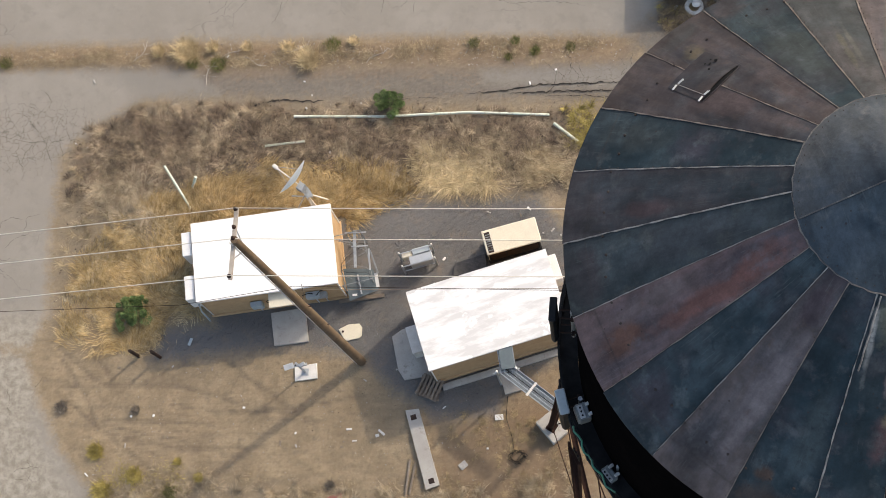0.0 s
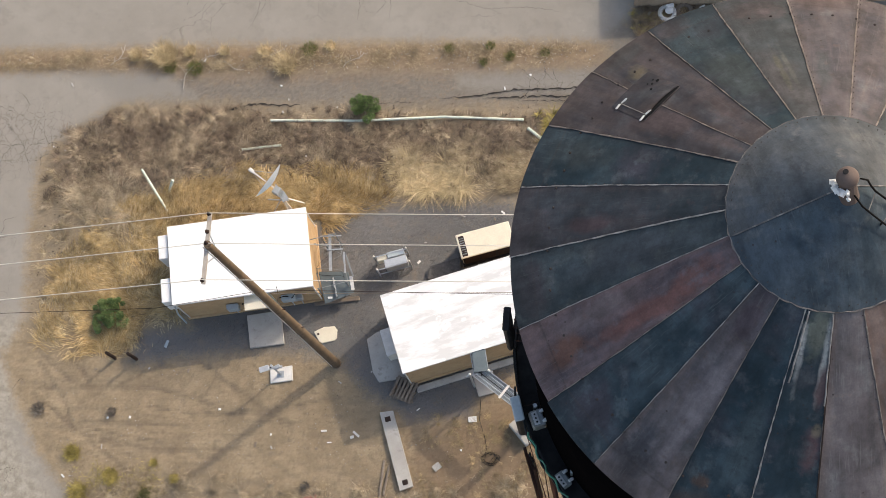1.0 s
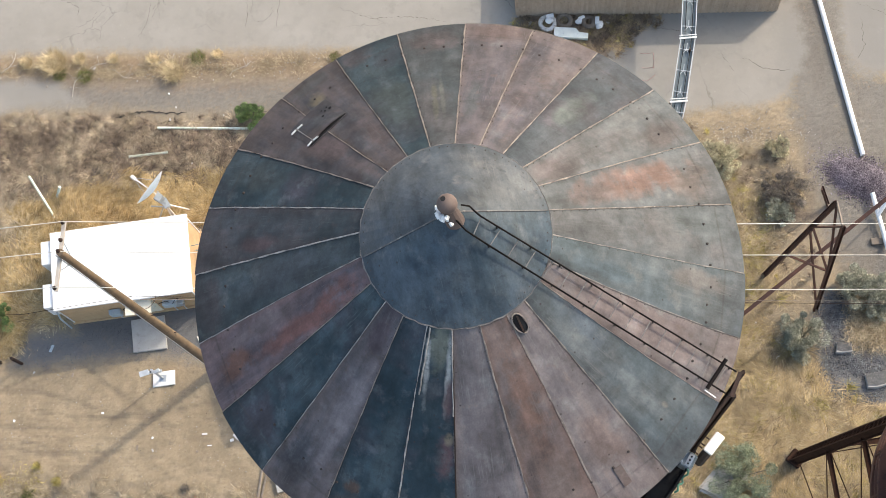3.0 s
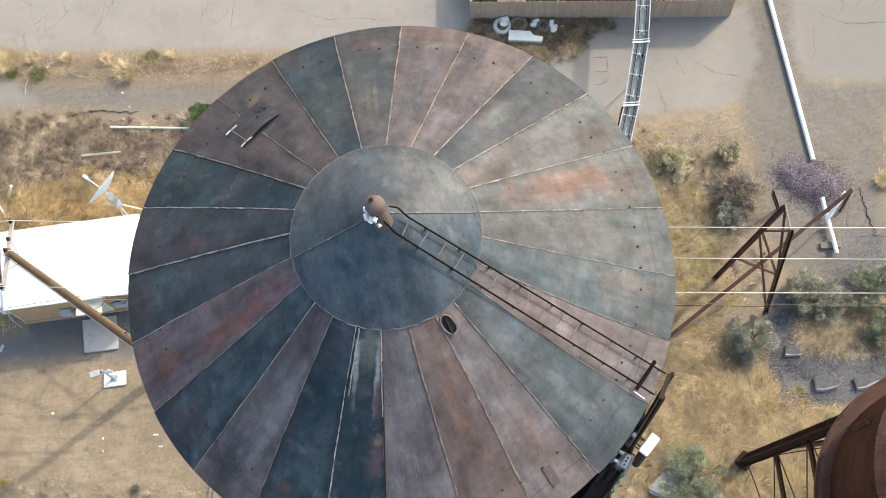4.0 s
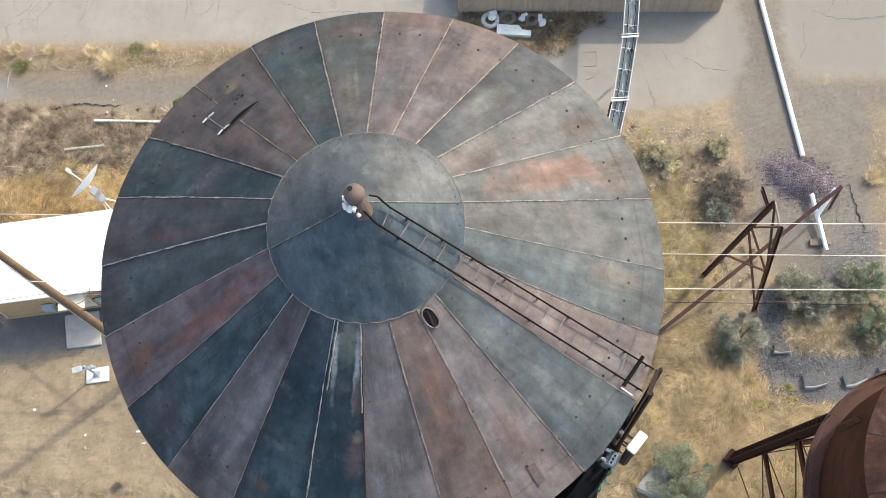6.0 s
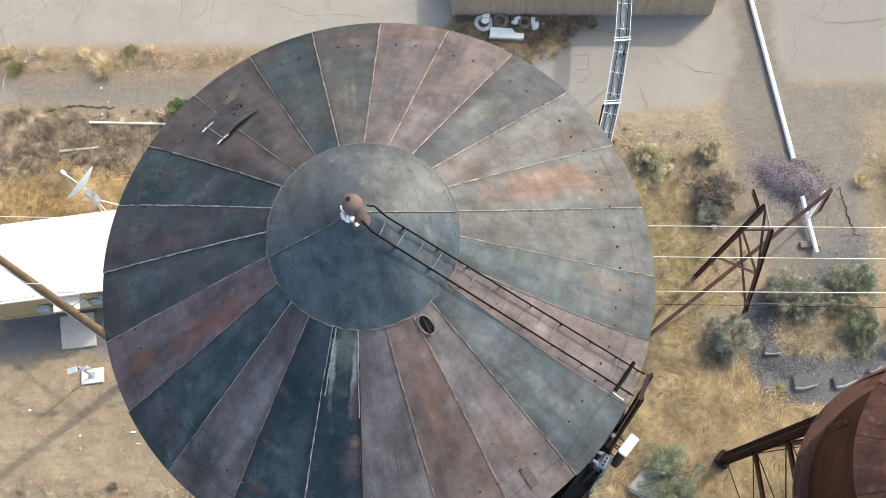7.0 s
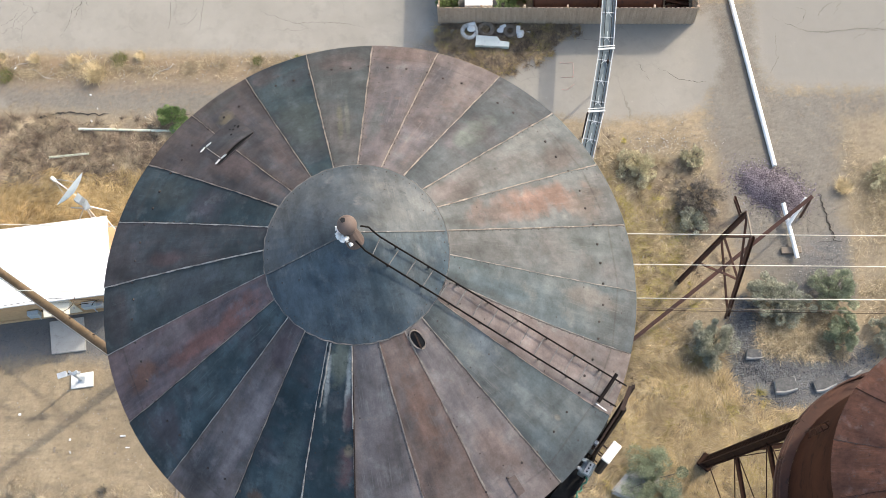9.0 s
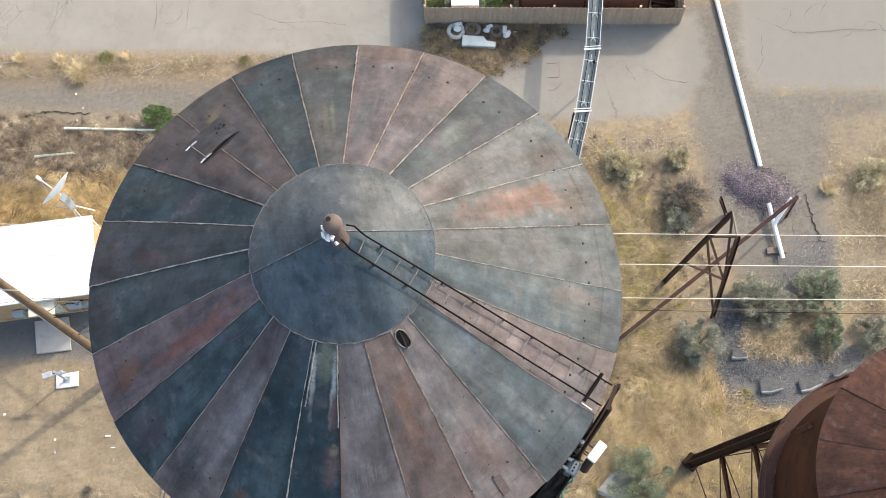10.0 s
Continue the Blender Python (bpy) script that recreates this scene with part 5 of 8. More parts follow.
build_second_tower()
for k in range(4):
    p = Vector((SX, SY, 0)) + polar(4.9, 142.5 + 90 * k, 0)
    bm = bmesh.new()
    box(bm, (0.62, 0.62, 0.45), (0, 0, 0.18), bevel=0.05)
    ob = part("concrete_footing", bm, LEG_RUST)
    ob.matrix_basis = Matrix.Translation(p) @ Matrix.Rotation(radians(52), 4, "Z")
    tagged(ob, "low rust-stained footing under a tower leg", "footing", "tower footings")

STONE_FILL = worn("grey_stone_fill", (0.060, 0.060, 0.062), (0.10, 0.098, 0.096), (0.16, 0.155, 0.15), 6, 50, 0.95, 0, 0.8)

# ---- equipment shelters ----


def shelter(at, turn, long, wide, tall, roof_mat, label):
    """Pre-cast equipment shelter: plinth, four walls, roof slab with a white edge."""
    t = thing("equipment_shelter", Matrix.Translation(at) @ Matrix.Rotation(radians(turn), 4, "Z"), label, "shelter", "equipment shelters")
    part("plinth", box(bmesh.new(), (long + 0.02, wide + 0.02, 0.16), (0, 0, 0.08), bevel=0.02), TAN_WALL, t)
    w, h = 0.12, tall - 0.28
    for sx, sy in ((0, -1), (0, 1), (-1, 0), (1, 0)):
        size = (long - 0.16, w, h) if sy else (w, wide - 0.16 - 2 * w, h)
        pos = (sx * (long / 2 - 0.08 - w / 2), sy * (wide / 2 - 0.08 - w / 2), 0.16 + h / 2)
        part("wall", box(bmesh.new(), size, pos), TAN_WALL, t)
    bm = bmesh.new()
    top = [(-long / 2, -wide / 2), (long / 2, -wide / 2), (long / 2, wide / 2), (-long / 2, wide / 2)]
    slab(bm, top, tall - 0.12, tall)
    part("roof", bm, roof_mat, t)
    part("drip_edge", box(bmesh.new(), (long + 0.02, wide + 0.02, 0.05), (0, 0, tall - 0.10)), TRIM_WHITE, t)
    for sx in (-1, 1):
        for sy in (-1, 1):
            part("corner_trim", box(bmesh.new(), (0.05, 0.05, h), (sx * (long / 2 - 0.07), sy * (wide / 2 - 0.07), 0.16 + h / 2)), TRIM_WHITE, t)
    return t


def wall_ac(size, at, turn, label):
    """Wall-hung air conditioner with a louvred face along local +x."""
    t = thing("air_conditioner", Matrix.Translation(at) @ Matrix.Rotation(radians(turn), 4, "Z"), label, "air conditioner", "wall air conditioners")
    part("cabinet", box(bmesh.new(), size, bevel=0.02), WHITE_PAINT, t)
    part("grille", box(bmesh.new(), (0.02, size[1] * 0.8, size[2] * 0.4), (size[0] / 2 + 0.006, 0, -size[2] * 0.2)), GREY_PLASTIC, t)
    bm = bmesh.new()
    for i in range(7):
        box(bm, (0.03, size[1] * 0.76, 0.02), (size[0] / 2 + 0.02, 0, -size[2] * 0.36 + 0.055 * i * size[2]))
    part("louvres", bm, TRIM_WHITE, t)
    return t


B1 = Matrix.Translation((-3.91, 4.12, 0)) @ Matrix.Rotation(radians(8.0), 4, "Z")
B2 = Matrix.Translation((5.62, 1.60, 0)) @ Matrix.Rotation(radians(17.5), 4, "Z")


def on_b1(x, y, z=0.0):
    return B1 @ Vector((x, y, z))


def on_b2(x, y, z=0.0):
    return B2 @ Vector((x, y, z))


b1 = shelter((-3.91, 4.12, 0), 8.0, 6.06, 3.50, 2.75, WHITE_ROOF, "tan-walled equipment shelter with a plain white roof")
b2 = shelter((5.62, 1.60, 0), 17.5, 6.02, 3.46, 2.94, WHITE_PATCHY, "tan-walled equipment shelter with a patchy white roof")
# doors and vents on the yard side
for t, x, w in ((b1, 0.62, 0.95), (b2, -3.02, 0)):
    if w:
        d = part("door", box(bmesh.new(), (w, 0.05, 2.05), (x, -1.69, 1.20), bevel=0.01), CREAM, t)
        part("door_handle", rod(bmesh.new(), (x + 0.35, -1.72, 1.15), (x + 0.35, -1.79, 1.15), 0.025, 8), ALU, d)
hood = part("door_hood", slab(bmesh.new(), [(-0.02, -1.68), (1.10, -1.68), (1.10, -2.30), (-0.02, -2.30)], 2.32, 2.38), CREAM, b1, "cream door canopy")
for x in (0.05, 1.03):
    part("bracket", bar(bmesh.new(), (x, -1.70, 1.95), (x, -2.25, 2.32), 0.03, 0.03), ALU, hood)
part("canopy_lip", box(bmesh.new(), (1.12, 0.02, 0.10), (0.54, -2.305, 2.33)), CREAM, hood)
wall_ac((0.42, 1.05, 1.30), on_b1(-3.30, 0.92, 1.95), 188, "white wall air conditioner on the shelter's end wall")
wall_ac((0.42, 1.05, 1.30), on_b1(-3.30, -1.02, 1.95), 188, "white wall air conditioner on the shelter's end wall")
wall_ac((0.36, 1.10, 1.20), on_b2(3.18, 1.00, 1.85), 17.5, "white wall air conditioner on the shelter's end wall")
wall_ac((0.36, 1.00, 1.20), on_b2(3.18, -0.60, 1.85), 17.5, "white wall air conditioner on the shelter's end wall")


def wall_box(m, x, y, z, size, mat, label, name="junction_box"):
    t = thing(name, m @ Matrix.Translation((x, y, z)), label, "junction box", "wall boxes")
    part("case", box(bmesh.new(), size, bevel=0.015), mat, t)
    part("lid", box(bmesh.new(), (size[0] * 0.9, 0.015, size[2] * 0.9), (0, -size[1] / 2 - 0.006, 0)), mat, t)
    part("conduit", rod(bmesh.new(), (0, 0.02, -size[2] / 2), (0, 0.02, -z + 0.2), 0.025, 8), ALU, t)
    return t


wall_box(B1, -0.75, -1.82, 1.25, (0.50, 0.22, 0.55), GREY_PLASTIC, "blue-grey electrical box on the tan wall")
wall_box(B1, 1.75, -1.82, 1.55, (0.60, 0.24, 0.45), GREY_PLASTIC, "blue-grey electrical box on the tan wall")
wall_box(B1, 2.15, -1.80, 1.35, (0.34, 0.20, 0.40), GALV, "small galvanised meter box on the tan wall")
tagged(tube_path("drain_pipe", [on_b1(-3.02, -1.72, 2.3), on_b1(-3.1, -1.86, 1.6), on_b1(-3.15, -1.9, 0.05)], 0.04, GREY_PLASTIC), "grey drain pipe down the shelter corner", "pipe")
# service cables looping on the wall
pts = [on_b1(1.35 + 0.9 * i / 16, -1.86 - 0.05 * math.sin(i * 0.7), 1.95 + 0.22 * math.sin(i * 0.55)) for i in range(17)]
tagged(tube_path("service_cable", pts, 0.018, BLACK), "black service cable looping over the shelter wall", "cable", "service cables")
pts = [on_b1(0.10 + 0.28 * math.cos(a * 0.4), -1.95, 2.05 + 0.25 * math.sin(a * 0.4)) for a in range(15)]
tagged(tube_path("service_cable", pts, 0.018, BLACK), "coiled black service cable by the door", "cable", "service cables")


def pad(name, pts, z, label, mat=None, cat="slab"):
    bm = bmesh.new()
    slab(bm, pts, -0.05, z)
    bmesh.ops.bevel(bm, geom=[e for e in bm.edges if all(v.co.z > 0 for v in e.verts)], offset=0.015, segments=1, affect="EDGES")
    return tagged(part(name, bm, mat or CONCRETE), label, cat, kind="")


pad("concrete_pad", [(-4.06, 2.12), (-2.56, 2.36), (-2.33, 0.86), (-3.83, 0.66)], 0.14, "square grey concrete doorstep slab at the shelter")
pad("concrete_pad", [(1.30, 1.07), (1.75, 1.40), (2.45, 1.45), (3.15, -0.62), (1.90, -0.82), (1.62, -0.40)], 0.12, "pale worn concrete slab at the shelter's end")
pad("concrete_pad", [(-2.90, -0.25), (-1.94, -0.09), (-1.88, -0.74), (-2.85, -0.88)], 0.10, "small white concrete base with a mast on it", TRIM_WHITE)
pad("concrete_pad", [(5.90, -0.42), (6.75, -0.14), (6.93, -1.22), (6.20, -1.42)], 0.12, "grey concrete slab under the cable tray post")
pad("vault_lid", [(-1.05, 1.40), (-0.62, 1.62), (-0.15, 1.66), (-0.02, 1.50), (-0.03, 1.12), (-0.12, 1.02), (-0.66, 0.90), (-0.80, 0.98)], 0.08, "cream rounded utility vault lid in the dirt", CREAM, "vault lid")
bm = bmesh.new()
rod(bm, (-0.85, 1.30, 0.08), (-0.85, 1.30, 0.10), 0.05, 10)
tagged(part("lid_bolt", bm, IRON), "dark round bolt cover on the vault lid", "bolt")
kerb = tagged(part("shelter_kerb", box(bmesh.new(), (5.9, 0.28, 0.16), m=B2 @ Matrix.Translation((0.15, -1.98, 0.06)), bevel=0.02), CONCRETE), "low concrete kerb along the shelter wall", "kerb")
kerb = tagged(part("timber_sleeper", box(bmesh.new(), (2.0, 0.18, 0.10), m=B1 @ Matrix.Translation((3.6, -1.86, 0.05)), bevel=0.02), WOOD_OLD), "old grey timber lying beside the shelter", "timber")
# long beam with two old anchor pockets
beam = tagged(part("concrete_beam", slab(bmesh.new(), [(1.98, -2.13), (2.55, -2.05), (3.50, -5.24), (2.94, -5.44)], -0.05, 0.18), CONCRETE), "long pale concrete beam with rusty anchor pockets", "beam")
for x, y in ((2.34, -2.42), (3.16, -5.08)):
    part("anchor_pocket", box(bmesh.new(), (0.24, 0.22, 0.03), (x, y, 0.172), 16), IRON, beam)
    part("anchor_plate", box(bmesh.new(), (0.14, 0.12, 0.05), (x + 0.02, y - 0.02, 0.20), 30), IRON, beam)

# air conditioner on the ground slab
ac = thing("ground_unit", Matrix.Translation((2.42, 0.72, 0.12)) @ Matrix.Rotation(radians(17.5), 4, "Z"), "grey box-shaped cooling unit on the slab", "cooling unit")
part("cabinet", box(bmesh.new(), (0.45, 1.15, 1.1), (0, 0, 0.55), bevel=0.03), TRIM_WHITE, ac)
part("lid", box(bmesh.new(), (0.48, 1.18, 0.04), (0, 0, 1.12)), TRIM_WHITE, ac)

# stack of old wooden pallets
for k, (dz, turn) in enumerate(((0.0, -14), (0.15, -24))):
    p = thing("pallet", Matrix.Translation((3.02, -1.16, 0.02 + dz)) @ Matrix.Rotation(radians(turn), 4, "Z"), "weathered grey wooden pallet leaning by the shelter", "pallet", "stacked pallets")
    for i in range(6):
        part("board", box(bmesh.new(), (0.10, 0.95, 0.022), (-0.42 + 0.165 * i, 0.01 * (i % 3), 0.125)), WOOD_OLD, p)
    for y in (-0.42, 0, 0.42):
        part("bearer", box(bmesh.new(), (0.98, 0.08, 0.09), (0, y, 0.065)), WOOD_OLD, p)
    part("offcut", rod(bmesh.new(), (-0.45, -0.50, 0.16), (-0.40, 0.05, 0.16), 0.05, 8), WOOD_OLD, p)

# generator
g = thing("generator", Matrix.Translation((6.48, 5.12, 0)) @ Matrix.Rotation(radians(15.5), 4, "Z"), "standby generator with a cream lid and dark louvred sides", "generator")
part("skid", box(bmesh.new(), (2.35, 1.05, 0.20), (0, 0, 0.14), bevel=0.02), BLACK, g)
part("enclosure", box(bmesh.new(), (2.25, 0.95, 1.2), (0, 0, 0.84), bevel=0.03), BLACK, g)
part("lid", box(bmesh.new(), (2.38, 1.10, 0.10), (0, 0, 1.49), bevel=0.03), CREAM, g)
part("end_panel", box(bmesh.new(), (0.03, 0.9, 1.0), (-1.14, 0, 0.85)), CREAM, g)
bm = bmesh.new()
for i in range(8):
    box(bm, (0.20, 0.035, 0.012), (-0.98, -0.38 + 0.10 * i, 1.556))
part("grille_frame", box(bmesh.new(), (0.24, 0.92, 0.012), (-0.98, -0.02, 1.544)), IRON, g)
part("grille", bm, DULL_GALV, g)
bm = bmesh.new()
for i in range(3):
    box(bm, (0.62, 0.02, 0.95), (-0.72 + 0.72 * i, -0.485, 0.82))
part("louvre_panel", bm, IRON, g)
part("exhaust", rod(bmesh.new(), (-1.0, -0.3, 1.54), (-1.0, -0.3, 1.60), 0.05, 10), IRON, g)
pad("concrete_pad", [(3.9, 3.7), (4.0, 4.3), (5.3, 4.7), (5.4, 3.9)], 0.30, "low dark concrete block beside the generator", STONE_FILL)

# electrical rack on posts
r = thing("electrical_rack", Matrix.Translation((2.42, 4.38, 0)) @ Matrix.Rotation(radians(15.5), 4, "Z"), "post-mounted electrical rack with two silver cabinets", "rack")
for x in (-0.72, 0.72):
    for y in (-0.30, 0.30):
        part("post", rod(bmesh.new(), (x, y, 0), (x, y, 1.25), 0.045, 8), GALV, r)
        part("post_cap", ball(bmesh.new(), (x, y, 1.26), 0.05, 8, 6), TRIM_WHITE, r)
for y in (-0.30, 0.30):
    for z in (0.4, 1.1):
        part("rail", box(bmesh.new(), (1.5, 0.04, 0.04), (0, y, z)), GALV, r)
part("cabinet", box(bmesh.new(), (1.0, 0.34, 0.75), (0.14, -0.10, 0.72), bevel=0.02), ALU, r)
part("cabinet", box(bmesh.new(), (0.75, 0.26, 0.55), (0.22, 0.24, 0.82), bevel=0.02), GREY_PLASTIC, r)
part("cabinet", box(bmesh.new(), (0.42, 0.24, 0.45), (-0.42, 0.22, 0.80), bevel=0.02), CREAM, r)
part("conduit", rod(bmesh.new(), (-0.3, 0.0, 0.0), (-0.3, 0.0, 0.9), 0.04, 8), GALV, r)

# steel cage beside the first shelter
c = thing("steel_cage", Matrix.Translation((-0.32, 4.15, 0)) @ Matrix.Rotation(radians(14), 4, "Z"), "galvanised steel frame cage with cables beside the shelter", "cage")
for x in (-0.62, 0.0, 0.62):
    for y in (-1.05, 1.05):
        part("post", rod(bmesh.new(), (x, y, 0), (x, y, 1.95 if y > 0 else 1.55), 0.03, 8), DULL_GALV, c)
for x in (-0.62, 0.62):
    part("rail", bar(bmesh.new(), (x, -1.05, 0.8), (x, 1.05, 0.9), 0.03, 0.03), DULL_GALV, c)
for y, z in ((-1.05, 1.55), (1.05, 1.95)):
    part("rail", bar(bmesh.new(), (-0.66, y, z), (0.66, y, z), 0.03, 0.03), DULL_GALV, c)
home = c.matrix_basis.inverted()
part("back_board", slab(bmesh.new(), [tuple((home @ Vector(p)).xy) for p in ((-0.85, 3.95, 0.70), (0.46, 3.94, 0.70), (0.77, 3.01, 0.70), (-0.49, 2.51, 0.70))], 0.66, 0.70), SLATE, c, "slate-blue sheet")
for a, b, w, mat in (
    ((-0.24, 5.38, 1.70), (-0.15, 3.76, 1.60), 0.12, GALV),
    ((-0.64, 5.25, 1.75), (0.28, 5.29, 1.75), 0.05, GALV),
    ((-0.34, 4.66, 1.70), (0.37, 4.70, 1.70), 0.05, GALV),
    ((0.37, 4.63, 1.50), (0.44, 3.73, 1.30), 0.07, ALU),
    ((0.44, 4.55, 1.50), (0.79, 3.58, 1.30), 0.06, DULL_GALV),
    ((0.67, 3.63, 1.20), (0.76, 3.06, 1.00), 0.14, TRIM_WHITE),
    ((-0.91, 4.96, 1.60), (-0.29, 4.83, 1.70), 0.05, DULL_GALV),
    ((-0.18, 3.66, 0.80), (0.03, 2.81, 0.80), 0.06, ALU),
):
    part("frame_bar", bar(bmesh.new(), home @ Vector(a), home @ Vector(b), w, 0.05), mat, c)
part("tag", box(bmesh.new(), (0.20, 0.09, 0.02), m=home @ Matrix.Translation((-0.28, 2.78, 0.72))), WHITE_PAINT, c)
for k in range(3):
    pts = [(0.62 * math.sin(i * 0.7 + k), -1.0 + 2.0 * i / 12, 0.6 + 0.9 * abs(math.sin(i * 0.45 + k * 1.1))) for i in range(13)]
    tube_path("cable", pts, 0.009, BLACK if k % 2 else DULL_GALV, c)

# satellite dish on its mast
d = thing("satellite_dish", (-2.42, 7.0, 0), "grey satellite dish on a braced pole in straw", "satellite dish")
part("mast", rod(bmesh.new(), (0, 0, 0), (0, 0, 2.5), 0.06, 12), ALU, d)
face = Vector((-0.78, 0.52, 0.36)).normalized()
turn = face.to_track_quat("Z", "Y").to_matrix().to_4x4()
centre = Matrix.Translation((-0.22, 0.35, 2.75)) @ turn
bm = bmesh.new()
rows = []
for i in range(7):
    rr = 0.90 * i / 6
    rows.append([bm.verts.new(centre @ Vector((rr * math.cos(2 * math.pi * k / 28), rr * 0.94 * math.sin(2 * math.pi * k / 28), 0.30 * rr * rr))) for k in range(28)] if i else [bm.verts.new(centre @ Vector((0, 0, 0)))])
for k in range(28):
    bm.faces.new((rows[0][0], rows[1][k], rows[1][(k + 1) % 28]))
    for i in range(1, 6):
        bm.faces.new((rows[i][k], rows[i + 1][k], rows[i + 1][(k + 1) % 28], rows[i][(k + 1) % 28]))
bmesh.ops.solidify(bm, geom=bm.faces[:], thickness=0.025)
part("reflector", bm, DISH_GREY, d, "pale grey dish reflector", True)
feed = centre.translation + face * 1.12 + Vector((-0.05, -0.04, -0.22))
part("feed_arm", bar(bmesh.new(), centre.translation + Vector((0.05, -0.05, -0.78)), feed, 0.05, 0.07), TRIM_WHITE, d)
part("feed_horn", box(bmesh.new(), (0.16, 0.16, 0.26), m=Matrix.Translation(feed) @ turn, bevel=0.03), TRIM_WHITE, d)
for s in (-0.45, 0.45):
    part("stay", rod(bmesh.new(), centre @ Vector((s, 0.4, 0.05)), feed, 0.012, 6), GALV, d)
part("mount", box(bmesh.new(), (0.34, 0.30, 0.36), m=Matrix.Translation((-0.05, 0.08, 2.52)) @ Matrix.Rotation(radians(60), 4, "Z"), bevel=0.02), GALV, d)
for x, y in ((0.62, -0.62), (0.30, -0.78), (0.75, 0.3), (-0.75, -0.2)):
    part("brace", rod(bmesh.new(), (x, y, 0), (0.05, 0, 1.95), 0.034, 8), TRIM_WHITE, d)
for y in (-0.16, 0.0, 0.16):
    part("mount_strut", bar(bmesh.new(), (0.22, y - 0.12, 2.15), (-0.12, y + 0.20, 2.62), 0.045, 0.045), GALV, d)
part("cross_bar", bar(bmesh.new(), (-0.62, -0.05, 1.75), (0.30, -0.10, 1.75), 0.05, 0.05), GALV, d)
part("mount_plate", box(bmesh.new(), (0.30, 0.46, 0.03), m=Matrix.Translation((0.16, -0.06, 2.22)) @ Matrix.Rotation(radians(35), 4, "Z")), GALV, d)

# short camera mast on the white base
mast = thing("equipment_mast", (-2.42, -0.48, 0.10), "short steel mast carrying a small silver bracket", "mast")
part("pole", rod(bmesh.new(), (0, 0, 0), (-0.05, 0.05, 1.75), 0.05, 10), GALV, mast)
part("arm", bar(bmesh.new(), (-0.50, -0.10, 1.70), (0.42, 0.02, 1.70), 0.12, 0.06), GALV, mast)
part("panel", box(bmesh.new(), (0.42, 0.24, 0.05), (-0.34, -0.10, 1.76), 18, 0.01), ALU, mast)
part("camera_box", box(bmesh.new(), (0.26, 0.16, 0.14), (0.22, -0.02, 1.78), 30, 0.02), GALV, mast)
part("clip", box(bmesh.new(), (0.06, 0.05, 0.06), (-0.05, -0.05, 1.80)), BLACK, mast)
part("base_plate", box(bmesh.new(), (0.3, 0.3, 0.02), (0, 0, 0.01)), GALV, mast)

# cable tray from the shelter to the tower leg
tray = thing("cable_tray", (0, 0, 0), "galvanised mesh cable tray from the shelter to the tower", "cable tray", "cable trays")


def tray_run(a, b, wide, parent, step=0.065):
    a, b = Vector(a), Vector(b)
    n = (b - a).normalized()
    s = Vector((-n.y, n.x, 0)).normalized() * (wide / 2)
    for k in (-1, 1):
        part("side_rail", bar(bmesh.new(), a + s * k, b + s * k, 0.03, 0.08), GALV, parent)
    bm = bmesh.new()
    count = max(2, int((b - a).length / step))
    for i in range(count + 1):
        p = a.lerp(b, i / count) - Vector((0, 0, 0.03))
        bar(bm, p - s, p + s, 0.010, 0.010)
    part("rungs", bm, GALV, parent)
    part("tray_floor", bar(bmesh.new(), a - Vector((0, 0, 0.06)), b - Vector((0, 0, 0.06)), wide * 0.94, 0.006), DULL_GALV, parent)
    for i in range(3):
        o = s * (-0.5 + 0.5 * i)
        part("cable", rod(bmesh.new(), a + o, b + o, 0.016, 6), BLACK if i % 2 else GREY_PLASTIC, parent)


tray_run((6.28, 0.30, 2.78), (6.50, -1.00, 2.78), 0.62, tray)
tray_run((6.36, -0.82, 2.78), (8.32, -2.32, 2.78), 0.55, tray)
part("cross_bar", bar(bmesh.new(), (7.22, -1.92, 2.84), (7.62, -1.40, 2.84), 0.09, 0.03), TRIM_WHITE, tray)
part("cover", box(bmesh.new(), (0.55, 1.2, 0.03), m=Matrix.Translation((6.39, -0.25, 2.88)) @ Matrix.Rotation(radians(9.6), 4, "Z")), SLATE, tray)
for x, y in ((6.02, -0.98), (6.80, -0.82), (8.25, -2.75)):
    part("post", rod(bmesh.new(), (x, y, 0.05), (x, y, 2.95), 0.05, 10), GALV, tray)
    part("post_cap", ball(bmesh.new(), (x, y, 2.97), 0.06, 8, 6), TRIM_WHITE, tray)
part("yoke", bar(bmesh.new(), (5.85, -1.02, 2.7), (6.95, -0.80, 2.7), 0.05, 0.05), GALV, tray)

# ---- power pole and lines ----
pole = thing("power_pole", (0, 0, 0), "leaning weathered wooden power pole with a crossarm", "power pole")
TOP = Vector((-1.54, 0.82, 16.3))
part("shaft", rod(bmesh.new(), (0, 0, -0.1), TOP, 0.205, 18, 0.125), WOOD_POLE, pole, "", True)
ARM_N, ARM_S = Vector((-1.62, 1.92, 15.9)), Vector((-1.69, -0.33, 15.9))
part("crossarm", bar(bmesh.new(), ARM_N + Vector((0, 0.08, 0)), ARM_S - Vector((0, 0.08, 0)), 0.12, 0.12), ARM_WOOD, pole)
for p in (ARM_N, ARM_S, ARM_N.lerp(ARM_S, 0.27), TOP):
    bm = bmesh.new()
    rod(bm, p + Vector((0, 0, 0.05)), p + Vector((0, 0, 0.18)), 0.03, 8)
    rod(bm, p + Vector((0, 0, 0.14)), p + Vector((0, 0, 0.26)), 0.075, 10, 0.045)
    part("insulator", bm, IRON, pole)
